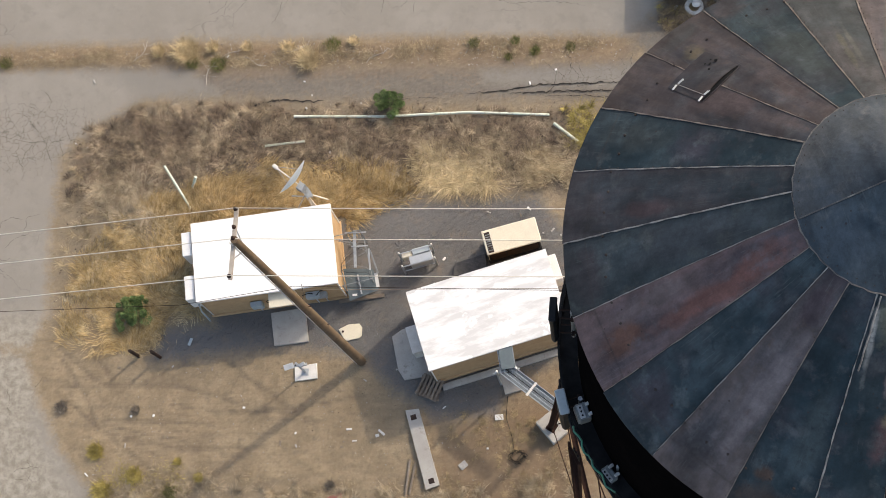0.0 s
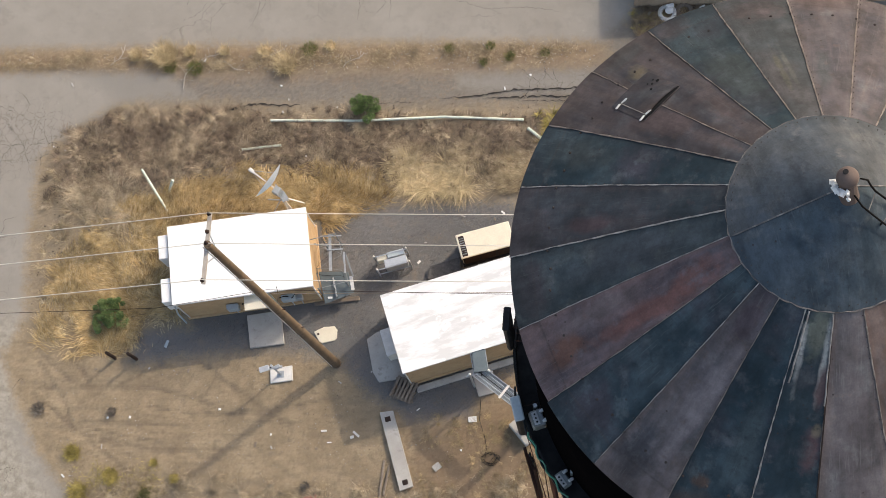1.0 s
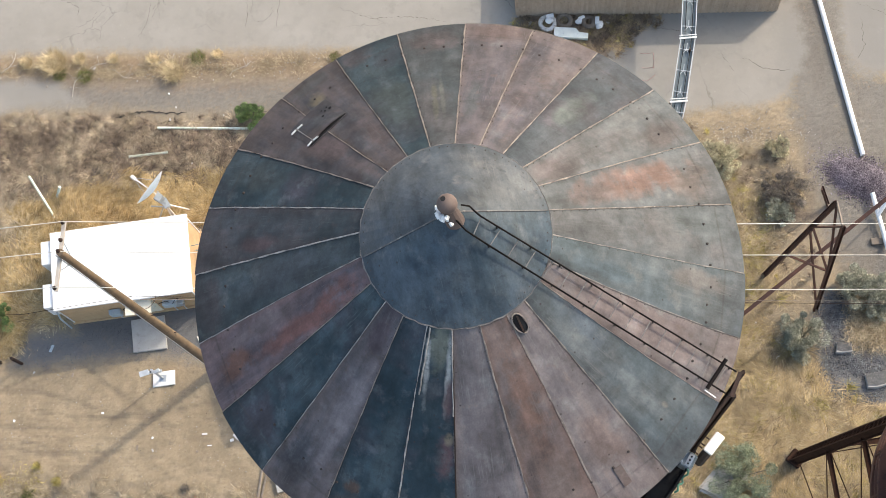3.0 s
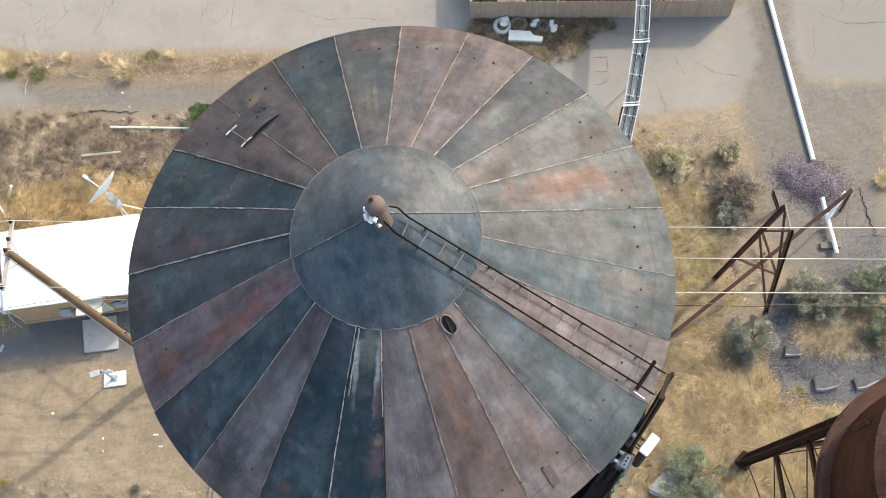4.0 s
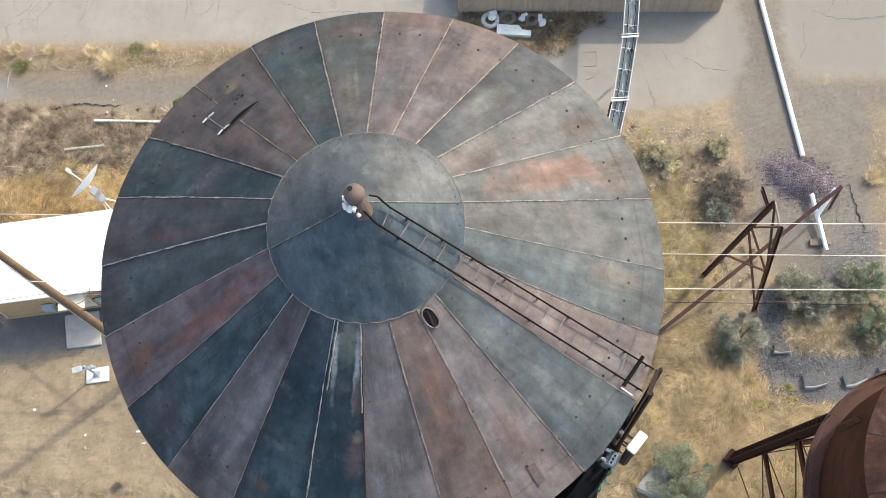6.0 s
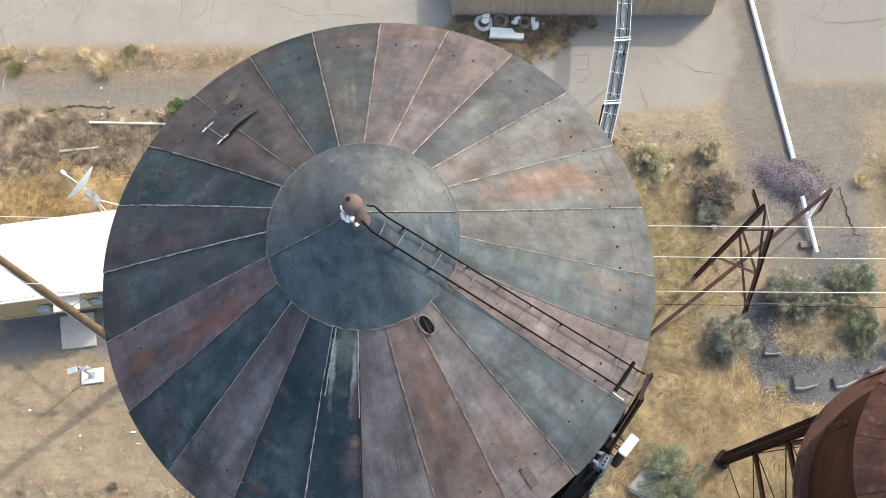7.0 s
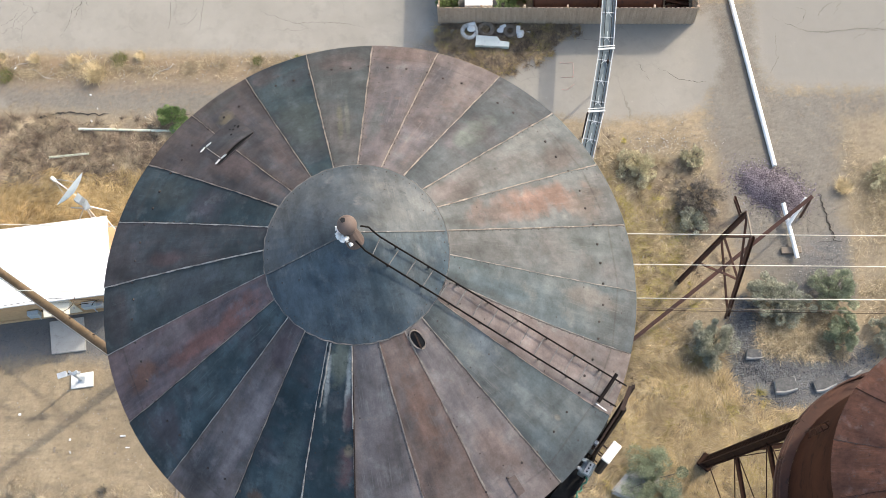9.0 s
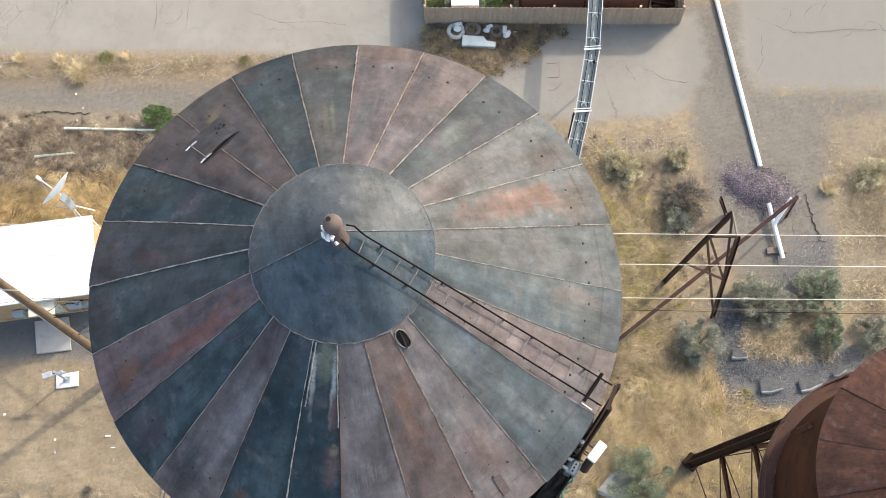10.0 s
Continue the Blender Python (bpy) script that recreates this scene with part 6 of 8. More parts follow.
for y in (0.55, -0.55):
    part("arm_brace", bar(bmesh.new(), TOP + Vector((-0.10, y, -0.40)), TOP + Vector((0.06, 0.0, -1.25)), 0.03, 0.03), ALU, pole)
ground_wire = [Vector((0, 0, 0)).lerp(TOP, i / 10) + Vector((-0.20 + 0.006 * i, -0.10, 0)) for i in range(11)]
tube_path("ground_wire", ground_wire, 0.022, TRIM_WHITE, pole, "white conduit down the pole")
for z in (6.0, 8.5):
    p = TOP * (z / 16.3)
    part("step_bracket", bar(bmesh.new(), p + Vector((-0.26, -0.02, 0)), p + Vector((0.26, 0.02, 0)), 0.03, 0.05), IRON, pole)


def span(a, b, sag, n=24):
    a, b = Vector(a), Vector(b)
    return [a.lerp(b, i / n) - Vector((0, 0, 4 * sag * (i / n) * (1 - i / n))) for i in range(n + 1)]


WIRE_Z = 16.15
for arm, ye, yw in ((ARM_N, 1.88, -1.6), (TOP, 0.78, -2.5), (ARM_S, -0.25, -3.7)):
    top = Vector((arm.x, arm.y, WIRE_Z if arm is not TOP else 16.4))
    pts = span((-40, yw, WIRE_Z - 0.5), top, 0.35)[:-1] + span(top, (62, ye, WIRE_Z), 0.8)
    tagged(tube_path("power_line", pts, 0.015, WIRE), "thin bright overhead power line", "power line", "power lines")
for z, pts in ((10.0, [(-40, -0.9, 9.6), (-5.07, 0.16, 10.0), (-0.95, 0.85, 10.0), (8.5, 0.68, 9.9), (29, 0.50, 9.9), (62, 0.3, 10)]), (9.2, [(-0.9, 0.9, 9.2), (8.5, 0.95, 9.1), (29, 0.78, 9.1), (62, 0.6, 9.2)])):
    tagged(tube_path("telephone_line", pts, 0.010, IRON if z > 9.5 else WOOD_OLD), "thin dark telephone line under the power lines", "telephone line", "telephone lines")
tagged(tube_path("service_drop", span((-0.85, 0.55, 9.0), on_b1(1.5, -1.6, 2.85), 0.5, 14), 0.014, IRON), "slack service drop to the shelter", "cable", "service cables")

# ---- fence and yard to the north ----
FX0, FX1, FY, FH = 13.12, 25.02, 16.62, 1.75
fence = thing("fence", (FX0, FY, 0), "brown vertical-board wooden fence", "fence")
PITCH = 0.106
board = mesh_of("board", box(bmesh.new(), (PITCH + 0.004, 0.018, FH), (0, 0, FH / 2), bevel=0.004), FENCE_WOOD)
for i in range(int((FX1 - FX0) / PITCH)):
    ob = new("board", board)
    ob.parent = fence
    ob.matrix_basis = Matrix.Translation((0.05 + PITCH * i, 0.020 * (i % 2), 0.012 * math.sin(i * 1.9)))
for z in (0.35, 1.45):
    part("rail", box(bmesh.new(), (FX1 - FX0, 0.05, 0.09), ((FX1 - FX0) / 2, 0.06, z)), FENCE_WOOD, fence)
for i in range(7):
    part("post", box(bmesh.new(), (0.10, 0.10, FH + 0.03), ((FX1 - FX0) * i / 6, 0.11, FH / 2)), FENCE_WOOD, fence)
for x in (0.0, FX1 - FX0):
    for i in range(46):
        ob = new("board", board)
        ob.parent = fence
        ob.matrix_basis = Matrix.Translation((x + 0.020 * (i % 2), 0.1 + PITCH * i, 0)) @ Matrix.Rotation(math.pi / 2, 4, "Z")
# what stands behind the fence
t = thing("cabinet_unit", (14.97, 17.35, 0), "white metal cabinet behind the fence", "cabinet")
part("body", box(bmesh.new(), (1.28, 1.0, 1.5), (0, 0, 0.75), bevel=0.03), WHITE_PAINT, t)
part("vent_slot", box(bmesh.new(), (0.62, 0.06, 0.012), (0, -0.12, 1.506)), IRON, t)
t = thing("storage_tank", (20.5, 17.75, 0), "long dark brown steel storage tank on saddles", "storage tank")
part("shell", rod(bmesh.new(), (-2.95, 0, 0.95), (2.95, 0, 0.95), 0.75, 28), BROWN_RUST, t, "", True)
for x in (-2.0, 2.0):
    part("saddle", box(bmesh.new(), (0.3, 1.3, 0.4), (x, 0, 0.2)), CONCRETE, t)
for x in (-2.95, 0.0, 2.95):
    part("band", rod(bmesh.new(), (x - 0.04, 0, 0.95), (x + 0.04, 0, 0.95), 0.775, 28), LEG_RUST, t, "", True)
for i in range(7):
    t = thing("scrap_beam", Matrix.Translation((24.3, 17.4 + 0.1 * i, 0.06 + 0.07 * (i % 3))) @ Matrix.Rotation(0.2 * math.sin(i * 2.2), 4, "Z"), "dark rusty steel beam in a scrap pile", "beam", "scrap pile behind the fence")
    part("web", box(bmesh.new(), (1.1, 0.02, 0.12)), DARK_RUST, t)
    for z in (-0.06, 0.06):
        part("flange", box(bmesh.new(), (1.1, 0.10, 0.015), (0, 0, z)), DARK_RUST, t)
# flat sheet added to make the ground dark behind the fence
tagged(part("yard_mat", box(bmesh.new(), (3.2, 4.5, 0.03), (14.8, 19.6, 0.03)), STONE_FILL), "flat dark sheet added over the ground behind the fence", "ground cover")
for i, (x, y) in enumerate(((18.78, 14.66), (18.83, 13.95), (18.86, 13.32))):
    tagged(tube_path("paint_mark", [(x, y, 0.012), (x + 0.2, y - 0.03, 0.012), (x + 0.4, y - 0.01 + 0.12 * (i == 2), 0.012), (x + 0.58, y + 0.02 + 0.26 * (i == 2), 0.012)], 0.012, RED_MARK), "faded red survey line painted on the asphalt", "marking", "red paint marks", "structure")
tagged(tube_path("paint_mark", [(19.38, 14.66, 0.012), (19.40, 14.2, 0.012), (19.36, 13.9, 0.012)], 0.012, RED_MARK), "faded red survey line painted on the asphalt", "marking", "red paint marks", "structure")

# cable bridge over the asphalt
bridge = thing("cable_bridge", (0, 0, 0), "raised galvanised ladder-type cable bridge on posts", "cable bridge", "cable trays")
PB = [Vector((21.05, 19.2, 2.8)), Vector((20.86, 16.5, 2.8)), Vector((20.67, 14.08, 2.8)), Vector((20.18, 11.12, 2.8)), Vector((19.20, 6.9, 2.8))]
for a, b in zip(PB, PB[1:]):
    nrm = (b - a).normalized()
    s = Vector((-nrm.y, nrm.x, 0)).normalized() * 0.31
    for k in (-1, 1):
        part("side_rail", bar(bmesh.new(), a + s * k, b + s * k, 0.035, 0.12), GALV, bridge)
    part("floor_sheet", bar(bmesh.new(), a - Vector((0, 0, 0.08)), b - Vector((0, 0, 0.08)), 0.54, 0.01), SLATE, bridge)
    m = max(2, int((b - a).length / 0.85))
    for i in range(m):
        p = a.lerp(b, (i + 0.5) / m)
        part("rung", bar(bmesh.new(), p - s, p + s, 0.03, 0.02), GALV, bridge)
        if i % 1 == 0:
            q = p + nrm * 0.22
            part("clip_bar", bar(bmesh.new(), p, p - nrm * 0.30, 0.022, 0.015), GALV, bridge)
            for o in (-0.5, 0.5):
                part("clip_fork", bar(bmesh.new(), p, q + s * o, 0.02, 0.015), GALV, bridge)
    for o in (-0.45, 0.5):
        part("cable", rod(bmesh.new(), a + s * o, b + s * o, 0.018, 6), BLACK, bridge)
for p in (PB[2], PB[3]):
    s = Vector((1, 0.02, 0)) * 0.38
    part("cross_brace", bar(bmesh.new(), p - s + Vector((0, 0, 0.1)), p + s + Vector((0, 0.04, 0.1)), 0.07, 0.03), TRIM_WHITE, bridge)
    part("cross_brace", bar(bmesh.new(), p - s + Vector((0, 0.13, 0.1)), p + s + Vector((0, 0.16, 0.1)), 0.03, 0.03), TRIM_WHITE, bridge)
for x, y in ((20.72, 13.5), (19.78, 11.0), (20.95, 18.6)):
    part("post", rod(bmesh.new(), (x, y, 0), (x, y, 3.0), 0.05, 10), IRON, bridge)

# scrap in front of the fence
for i, (x, y, big) in enumerate(((14.55, 16.2, 0.33), (16.45, 16.22, 0.24), (15.32, 16.3, 0.30))):
    tyre = i == 2
    t = thing("tyre" if tyre or i == 1 else "toilet_bowl", (x, y, 0), "dusty brown tyre lying flat" if tyre or i == 1 else "discarded white ceramic bowl lying by the fence", "tyre" if tyre or i == 1 else "ceramic bowl", "scrap by the fence")
    bm = bmesh.new()
    rows = []
    for k in range(28):
        a = 2 * math.pi * k / 28
        ring = []
        for j in range(8):
            b = 2 * math.pi * j / 8
            q = big + 0.11 * math.cos(b)
            ring.append(bm.verts.new((q * math.cos(a), q * math.sin(a), 0.11 + 0.10 * math.sin(b))))
        rows.append(ring)
    for k in range(28):
        for j in range(8):
            bm.faces.new((rows[k][j], rows[(k + 1) % 28][j], rows[(k + 1) % 28][(j + 1) % 8], rows[k][(j + 1) % 8]))
    part("tread" if tyre or i == 1 else "rim", bm, WOOD_OLD if tyre or i == 1 else TRIM_WHITE, t, "", True)
    if i == 0:
        bm = bmesh.new()
        ball(bm, (0.08, 0.05, 0.28), 0.2, 12, 8, (1, 0.8, 0.7))
        box(bm, (0.34, 0.18, 0.3), (0.12, 0.26, 0.25), 12, 0.03)
        part("cistern", bm, WHITE_PAINT, t)
t = thing("water_heater", Matrix.Translation((15.62, 15.62, 0)) @ Matrix.Rotation(radians(-3), 4, "Z"), "discarded white appliance casing lying flat", "appliance", "scrap by the fence")
part("case", slab(bmesh.new(), [(-0.78, -0.26), (0.78, -0.26), (0.80, -0.02), (0.38, 0.02), (0.22, 0.22), (-0.76, 0.24)], 0.04, 0.34), PALE_MINT, t)
for x in (-0.35, 0.3):
    part("foot", rod(bmesh.new(), (x, -0.08, 0.34), (x, -0.08, 0.37), 0.03, 8), ALU, t)
for i, (x, y) in enumerate(((16.02, 16.25), (16.95, 16.05), (17.35, 16.2), (13.75, 16.25))):
    t = thing("ceramic_fragment", Matrix.Translation((x, y, 0)) @ Matrix.Rotation(i * 1.1, 4, "Z"), "broken white ceramic piece in the weeds", "debris", "scrap by the fence")
    bm = bmesh.new()
    s = (1.0, 1.2, 0.4, 0.5)[i]
    ball(bm, (0, 0, 0.10 * s), 0.20 * s, 10, 6, (1, 0.7, 0.6))
    box(bm, (0.30 * s, 0.16 * s, 0.22 * s), (0.10 * s, 0.16 * s, 0.12 * s), 25, 0.02)
    part("shell", bm, WHITE_PAINT if i != 3 else CONCRETE, t)

# white pipes to the east
wp = tagged(part("white_pipe", rod(bmesh.new(), (25.6, 24.0, 0.12), (28.44, 9.58, 0.12), 0.11, 16), WHITE_PAINT, None, "", True), "long straight white pipe lying on the ground", "pipe", "white pipes")
t = thing("pipe_branch", (0, 0, 0), "white pipe with a side branch propped on blocks", "pipe", "white pipes")
part("main_pipe", rod(bmesh.new(), (28.68, 7.74, 0.35), (29.20, 5.22, 0.25), 0.10, 16), WHITE_PAINT, t, "", True)
part("branch_pipe", rod(bmesh.new(), (28.84, 6.72, 0.34), (29.55, 7.75, 1.1), 0.09, 16), WHITE_PAINT, t, "", True)
part("support_block", box(bmesh.new(), (0.9, 0.30, 0.16), (28.98, 5.62, 0.08), 4, 0.02), WOOD_OLD, t)

# wrecked steel frame
fr = thing("derrick", (0, 0, 0), "rusty leaning steel lattice frame of a dismantled rig", "derrick")
A, B, C, D = Vector((25.98, 2.60, 0.0)), Vector((25.40, 3.62, 9.2)), Vector((24.35, 4.25, 3.0)), Vector((25.33, 4.65, 8.9))
part("leg", channel(bmesh.new(), A, B, 0.20, 0.10, 0.02), BROWN_RUST, fr)
part("leg", channel(bmesh.new(), Vector((23.9, 4.1, 0.0)), D, 0.20, 0.10, 0.02), BROWN_RUST, fr)
part("long_beam", bar(bmesh.new(), Vector((20.9, 0.75, 0.1)), Vector((29.25, 7.10, 3.4)), 0.16, 0.12), BROWN_RUST, fr)
part("upright", channel(bmesh.new(), Vector((26.79, 7.29, 0.0)), Vector((26.18, 7.45, 2.0)), 0.20, 0.08), BROWN_RUST, fr)
for a, b in ((D, A.lerp(B, 0.55)), (C.lerp(D, 0.55), B), (C.lerp(D, 0.5), A.lerp(B, 0.06)), (C.lerp(D, 0.55), A.lerp(B, 0.5)), (C, A.lerp(B, 0.5))):
    part("lattice_bar", bar(bmesh.new(), a, b, 0.09, 0.05), BROWN_RUST, fr)
part("tie_plate", bar(bmesh.new(), D, B, 0.05, 0.16), WOOD_OLD, fr)
part("prop", rod(bmesh.new(), Vector((29.22, 7.06, 3.3)), Vector((29.5, 7.2, 0)), 0.06, 8), BROWN_RUST, fr)

# broken concrete blocks half buried in gravel
for i, (x, y, w, dd, turn, tilt) in enumerate(((27.1, 0.88, 0.66, 0.42, -4, -8), (28.42, -0.50, 0.98, 0.62, 7, -13), (30.1, -0.42, 0.98, 0.52, 17, -15), (31.42, 0.12, 0.66, 0.22, 25, -6))):
    g = np.random.default_rng(60 + i)
    ob = thing("concrete_block", Matrix.Translation((x, y, 0.02)) @ Matrix.Rotation(radians(turn), 4, "Z") @ Matrix.Rotation(radians(tilt), 4, "X"), "tilted broken concrete block half buried in gravel", "concrete block", "concrete blocks")
    bm = bmesh.new()
    ring = [(-w / 2, -dd / 2), (-w * 0.1, -dd / 2 - 0.05), (w / 2, -dd / 2 + 0.04), (w / 2 - 0.06, dd / 2), (-w / 2 + 0.03, dd / 2 - 0.05)]
    slab(bm, [(px + g.uniform(-0.03, 0.03), py + g.uniform(-0.03, 0.03)) for px, py in ring], -0.15, 0.14)
    bmesh.ops.bevel(bm, geom=bm.edges[:], offset=0.015, segments=1, affect="EDGES")
    part("block", bm, COLLAR, ob)
    bm = bmesh.new()
    slab(bm, [(px * 0.99, py * 0.90 + 0.05) for px, py in ring], 0.10, 0.165)
    part("dirt_cover", bm, STONE_FILL, ob, "gravel and dirt lying on the block")
bm = bmesh.new()
slab(bm, [(20.7, -5.2), (21.4, -4.3), (22.4, -4.1), (22.9, -4.6), (22.0, -5.8)], -0.05, 0.35)
bmesh.ops.bevel(bm, geom=bm.edges[:], offset=0.10, segments=2, affect="EDGES")
for v in bm.verts:
    v.co += 0.06 * noise.noise_vector(v.co * 2.0)
tagged(part("boulder", bm, CONCRETE), "pale flat boulder under a shrub", "boulder")

# pipes and posts in the weeds
tagged(tube_path("mint_pipe", [(-3.50, 11.26, 0.12), (0.5, 11.17, 0.14), (4.5, 11.30, 0.16), (8.06, 11.12, 0.12)], 0.065, MINT), "long pale mint pipe lying in the weeds", "pipe", "mint pipes")
tagged(part("mint_pipe", rod(bmesh.new(), (8.25, 10.72, 0.12), (9.3, 9.85, 0.12), 0.075, 10), MINT), "short pale mint pipe lying in the weeds", "pipe", "mint pipes")
tagged(part("mint_pipe", rod(bmesh.new(), (-4.76, 9.87, 0.1), (-2.95, 10.06, 0.1), 0.06, 10), MINT), "short weathered pipe half hidden in weeds", "pipe", "mint pipes")
tagged(part("mint_post", rod(bmesh.new(), (-8.00, 6.95, 0.1), (-9.15, 8.75, 0.75), 0.055, 10), MINT), "leaning pale mint post in straw", "post", "mint posts")
tagged(part("mint_post", rod(bmesh.new(), (-8.0, 7.95, 0.05), (-7.75, 8.30, 0.5), 0.07, 10), MINT), "short mint post stub in straw", "post", "mint posts")
for x, y in ((-9.88, 0.22), (-8.92, 0.18)):
    tagged(part("bollard", rod(bmesh.new(), (x, y, 0), (x, y, 1.25), 0.075, 12), IRON), "short dark steel bollard", "bollard", "bollards")

# ---- plants and loose ground cover ----


def blades(name, pts, length, width, lean, mat, label, category, kind="stuff", comb=None, ang=None, grow=1.0):
    """Many tapered blades, each a bent pair of faces, at ground points."""
    n = len(pts)
    swirl = np.array([noise.noise((x * 0.55, y * 0.55, 9.3)) + 0.5 * noise.noise((x * 1.6, y * 1.6, 4.3)) for x, y in pts])
    if ang is None:
        ang = rng.uniform(0, 2 * math.pi, n) if comb is None else comb + 3.2 * swirl + rng.normal(0, 0.38, n)
    ln = length * rng.uniform(0.55, 1.25, n) * grow
    tilt = np.clip(rng.normal(lean, 0.22, n), 0.05, 1.45)
    dx, dy, dz = np.sin(tilt) * np.cos(ang), np.sin(tilt) * np.sin(ang), np.cos(tilt)
    sx, sy = -np.sin(ang), np.cos(ang)
    w = width * rng.uniform(0.6, 1.3, n)
    z0 = ground_height(pts[:, 0], pts[:, 1])
    base = np.stack([pts[:, 0], pts[:, 1], z0], 1)
    mid = base + np.stack([dx * ln * 0.55, dy * ln * 0.55, dz * ln * 0.62], 1)
    tip = base + np.stack([dx * ln * 1.1, dy * ln * 1.1, dz * ln * 0.85], 1)
    side = np.stack([sx * w / 2, sy * w / 2, np.zeros(n)], 1)
    verts = np.stack([base - side, base + side, mid + side * 0.8, mid - side * 0.8, tip], 1).reshape(-1, 3)
    i = np.arange(n)[:, None] * 5
    quads = (i + np.array([[0, 1, 2, 3]])).tolist()
    tris = (i + np.array([[3, 2, 4]])).tolist()
    me = bpy.data.meshes.new(name)
    me.from_pydata(verts.tolist(), [], quads + tris)
    me.materials.append(mat)
    return tagged(new(name, me), label, category, kind=kind)


FREE = [
    [(-7.6, 5.6), (-7.0, 1.7), (-0.4, 2.5), (-1.0, 6.5)],
    [(2.0, 2.5), (3.3, -1.3), (9.0, 0.5), (8.1, 4.4)],
]


def scatter(poly, n, keep=0.5, scale=0.5, clump=None, fade=1.2):
    """Points in a polygon, thinned by smooth noise so that patches and gaps form."""
    xs, ys = [p[0] for p in poly], [p[1] for p in poly]
    out = np.empty((0, 2))
    while len(out) < n:
        if clump:
            c = np.stack([rng.uniform(min(xs), max(xs), clump), rng.uniform(min(ys), max(ys), clump)], 1)
            p = np.repeat(c, 30, 0) + rng.normal(0, 0.16, (clump * 30, 2))
        else:
            p = np.stack([rng.uniform(min(xs), max(xs), 4000), rng.uniform(min(ys), max(ys), 4000)], 1)
        d = inside(poly, p[:, 0], p[:, 1])
        ok = d > rng.uniform(-fade * 0.3, fade, len(p))
        for q in FREE:
            ok &= inside(q, p[:, 0], p[:, 1]) < 0
        v = np.array([noise.noise((x * scale, y * scale, 3.1)) for x, y in p[ok]]) * 0.5 + 0.5
        out = np.concatenate([out, p[ok][v > rng.uniform(keep - 0.15, keep + 0.15, len(v))]])
    return out[:n]


def tuft_field(name, poly, clumps, per, length, width, lean, mat, label, category, keep=0.45, scale=0.6):
    """Separate wispy tufts: each one's blades spring from one root and fall outward."""
    c = scatter(poly, clumps, keep, scale)
    size = rng.uniform(0.5, 1.3, clumps)
    pts = np.repeat(c, per, 0) + rng.normal(0, 0.05, (clumps * per, 2)) * np.repeat(size, per)[:, None]
    pull = np.repeat(rng.uniform(0, 2 * math.pi, clumps), per)
    ang = pull + rng.normal(0, 0.95, clumps * per)
    blades(name, pts, length, width, lean, mat, label, category, ang=ang, grow=np.repeat(size, per))


# golden straw round the first shelter
blades("straw", scatter([(-13.6, 1.0), (-13.1, 4.4), (-11.2, 6.2), (-8.6, 7.2), (-7.6, 5.6), (-7.0, 2.2), (-9.0, 0.5), (-12, 0.2)], 6000, 0.50, 0.8), 0.42, 0.014, 1.0, TUFT_STRAW, "pale dry grass beside the shelter", "dry grass", comb=1.6)
blades("straw", scatter([(-13.6, 1.0), (-13.1, 4.4), (-11.2, 6.2), (-8.6, 7.2), (-7.6, 5.6), (-7.0, 2.2), (-9.0, 0.5), (-12, 0.2)], 11000, 0.50, 0.55), 0.48, 0.017, 0.95, STRAW, "dense golden dry grass beside the shelter", "dry grass", comb=2.4)
blades("straw", scatter([(-8.6, 6.3), (-8.4, 8.2), (-4.5, 9.2), (1.2, 8.9), (2.2, 7.6), (0.2, 6.6), (-1.2, 6.4), (-7.2, 5.6)], 16000, 0.42, 0.6), 0.50, 0.018, 0.9, STRAW, "dense golden dry grass behind the shelter", "dry grass", comb=0.4)
blades("straw", scatter([(1.5, 9.4), (3.4, 10.0), (9.6, 9.2), (9.4, 7.6), (5.0, 8.0)], 7980, 0.48, 0.6), 0.54, 0.0116, 0.95, PALE_STRAW, "pale flattened dry grass in the weeds", "dry grass", comb=3.0)
NORTH = [(-13.9, 7.2), (-13.0, 10.6), (-10.5, 12.0), (-5, 11.8), (2, 11.3), (9.8, 11.2), (10.4, 8.2), (4, 8.2), (-4, 9.0), (-9, 8.0)]
tuft_field("dead_weeds", NORTH, 1250, 42, 0.46, 0.015, 1.1, DEAD_WEED, "brown matted dead weeds", "weeds", 0.36, 0.7)
tuft_field("straw", NORTH, 330, 64, 0.52, 0.011, 1.05, WISP, "tan wispy tufts among dead weeds", "dry grass", 0.46, 0.9)
tuft_field("straw", [(-13.9, 1.2), (-13.9, 9.5), (-11, 9.5), (-9, 7), (-9, 2)], 160, 44, 0.50, 0.011, 1.05, PALE_STRAW, "tan wispy tufts beside the road", "dry grass", 0.42, 0.9)
blades("straw", scatter([(-18, 14.85), (9, 14.95), (11, 14.6), (8, 13.9), (-6, 13.75), (-18, 13.9)], 9880, 0.50, 0.9, 120, 0.4), 0.26, 0.0093, 0.9, PALE_STRAW, "sparse dry tufts on the road verge", "dry grass")
tuft_field("straw", [(2.2, 9.0), (3.6, 9.2), (5.6, 8.9), (5.5, 7.9), (2.4, 7.8)], 75, 60, 0.85, 0.017, 1.25, TUFT_STRAW, "bleached flattened straw behind the rack", "dry grass", 0.2, 0.8)
tuft_field("straw", [(-12.6, 6.4), (-12.0, 8.6), (-9.8, 8.2), (-9.6, 6.6)], 60, 56, 0.75, 0.016, 1.15, WISP, "tan tufts beside the cracked paving", "dry grass", 0.3, 0.8)
tuft_field("weeds", [(8.6, 11.6), (10.4, 11.4), (10.6, 9.4), (9.2, 9.6)], 60, 50, 0.55, 0.016, 0.9, YELLOW_WEED, "yellow-green grass beside the short pipe", "weeds", 0.3, 0.8)
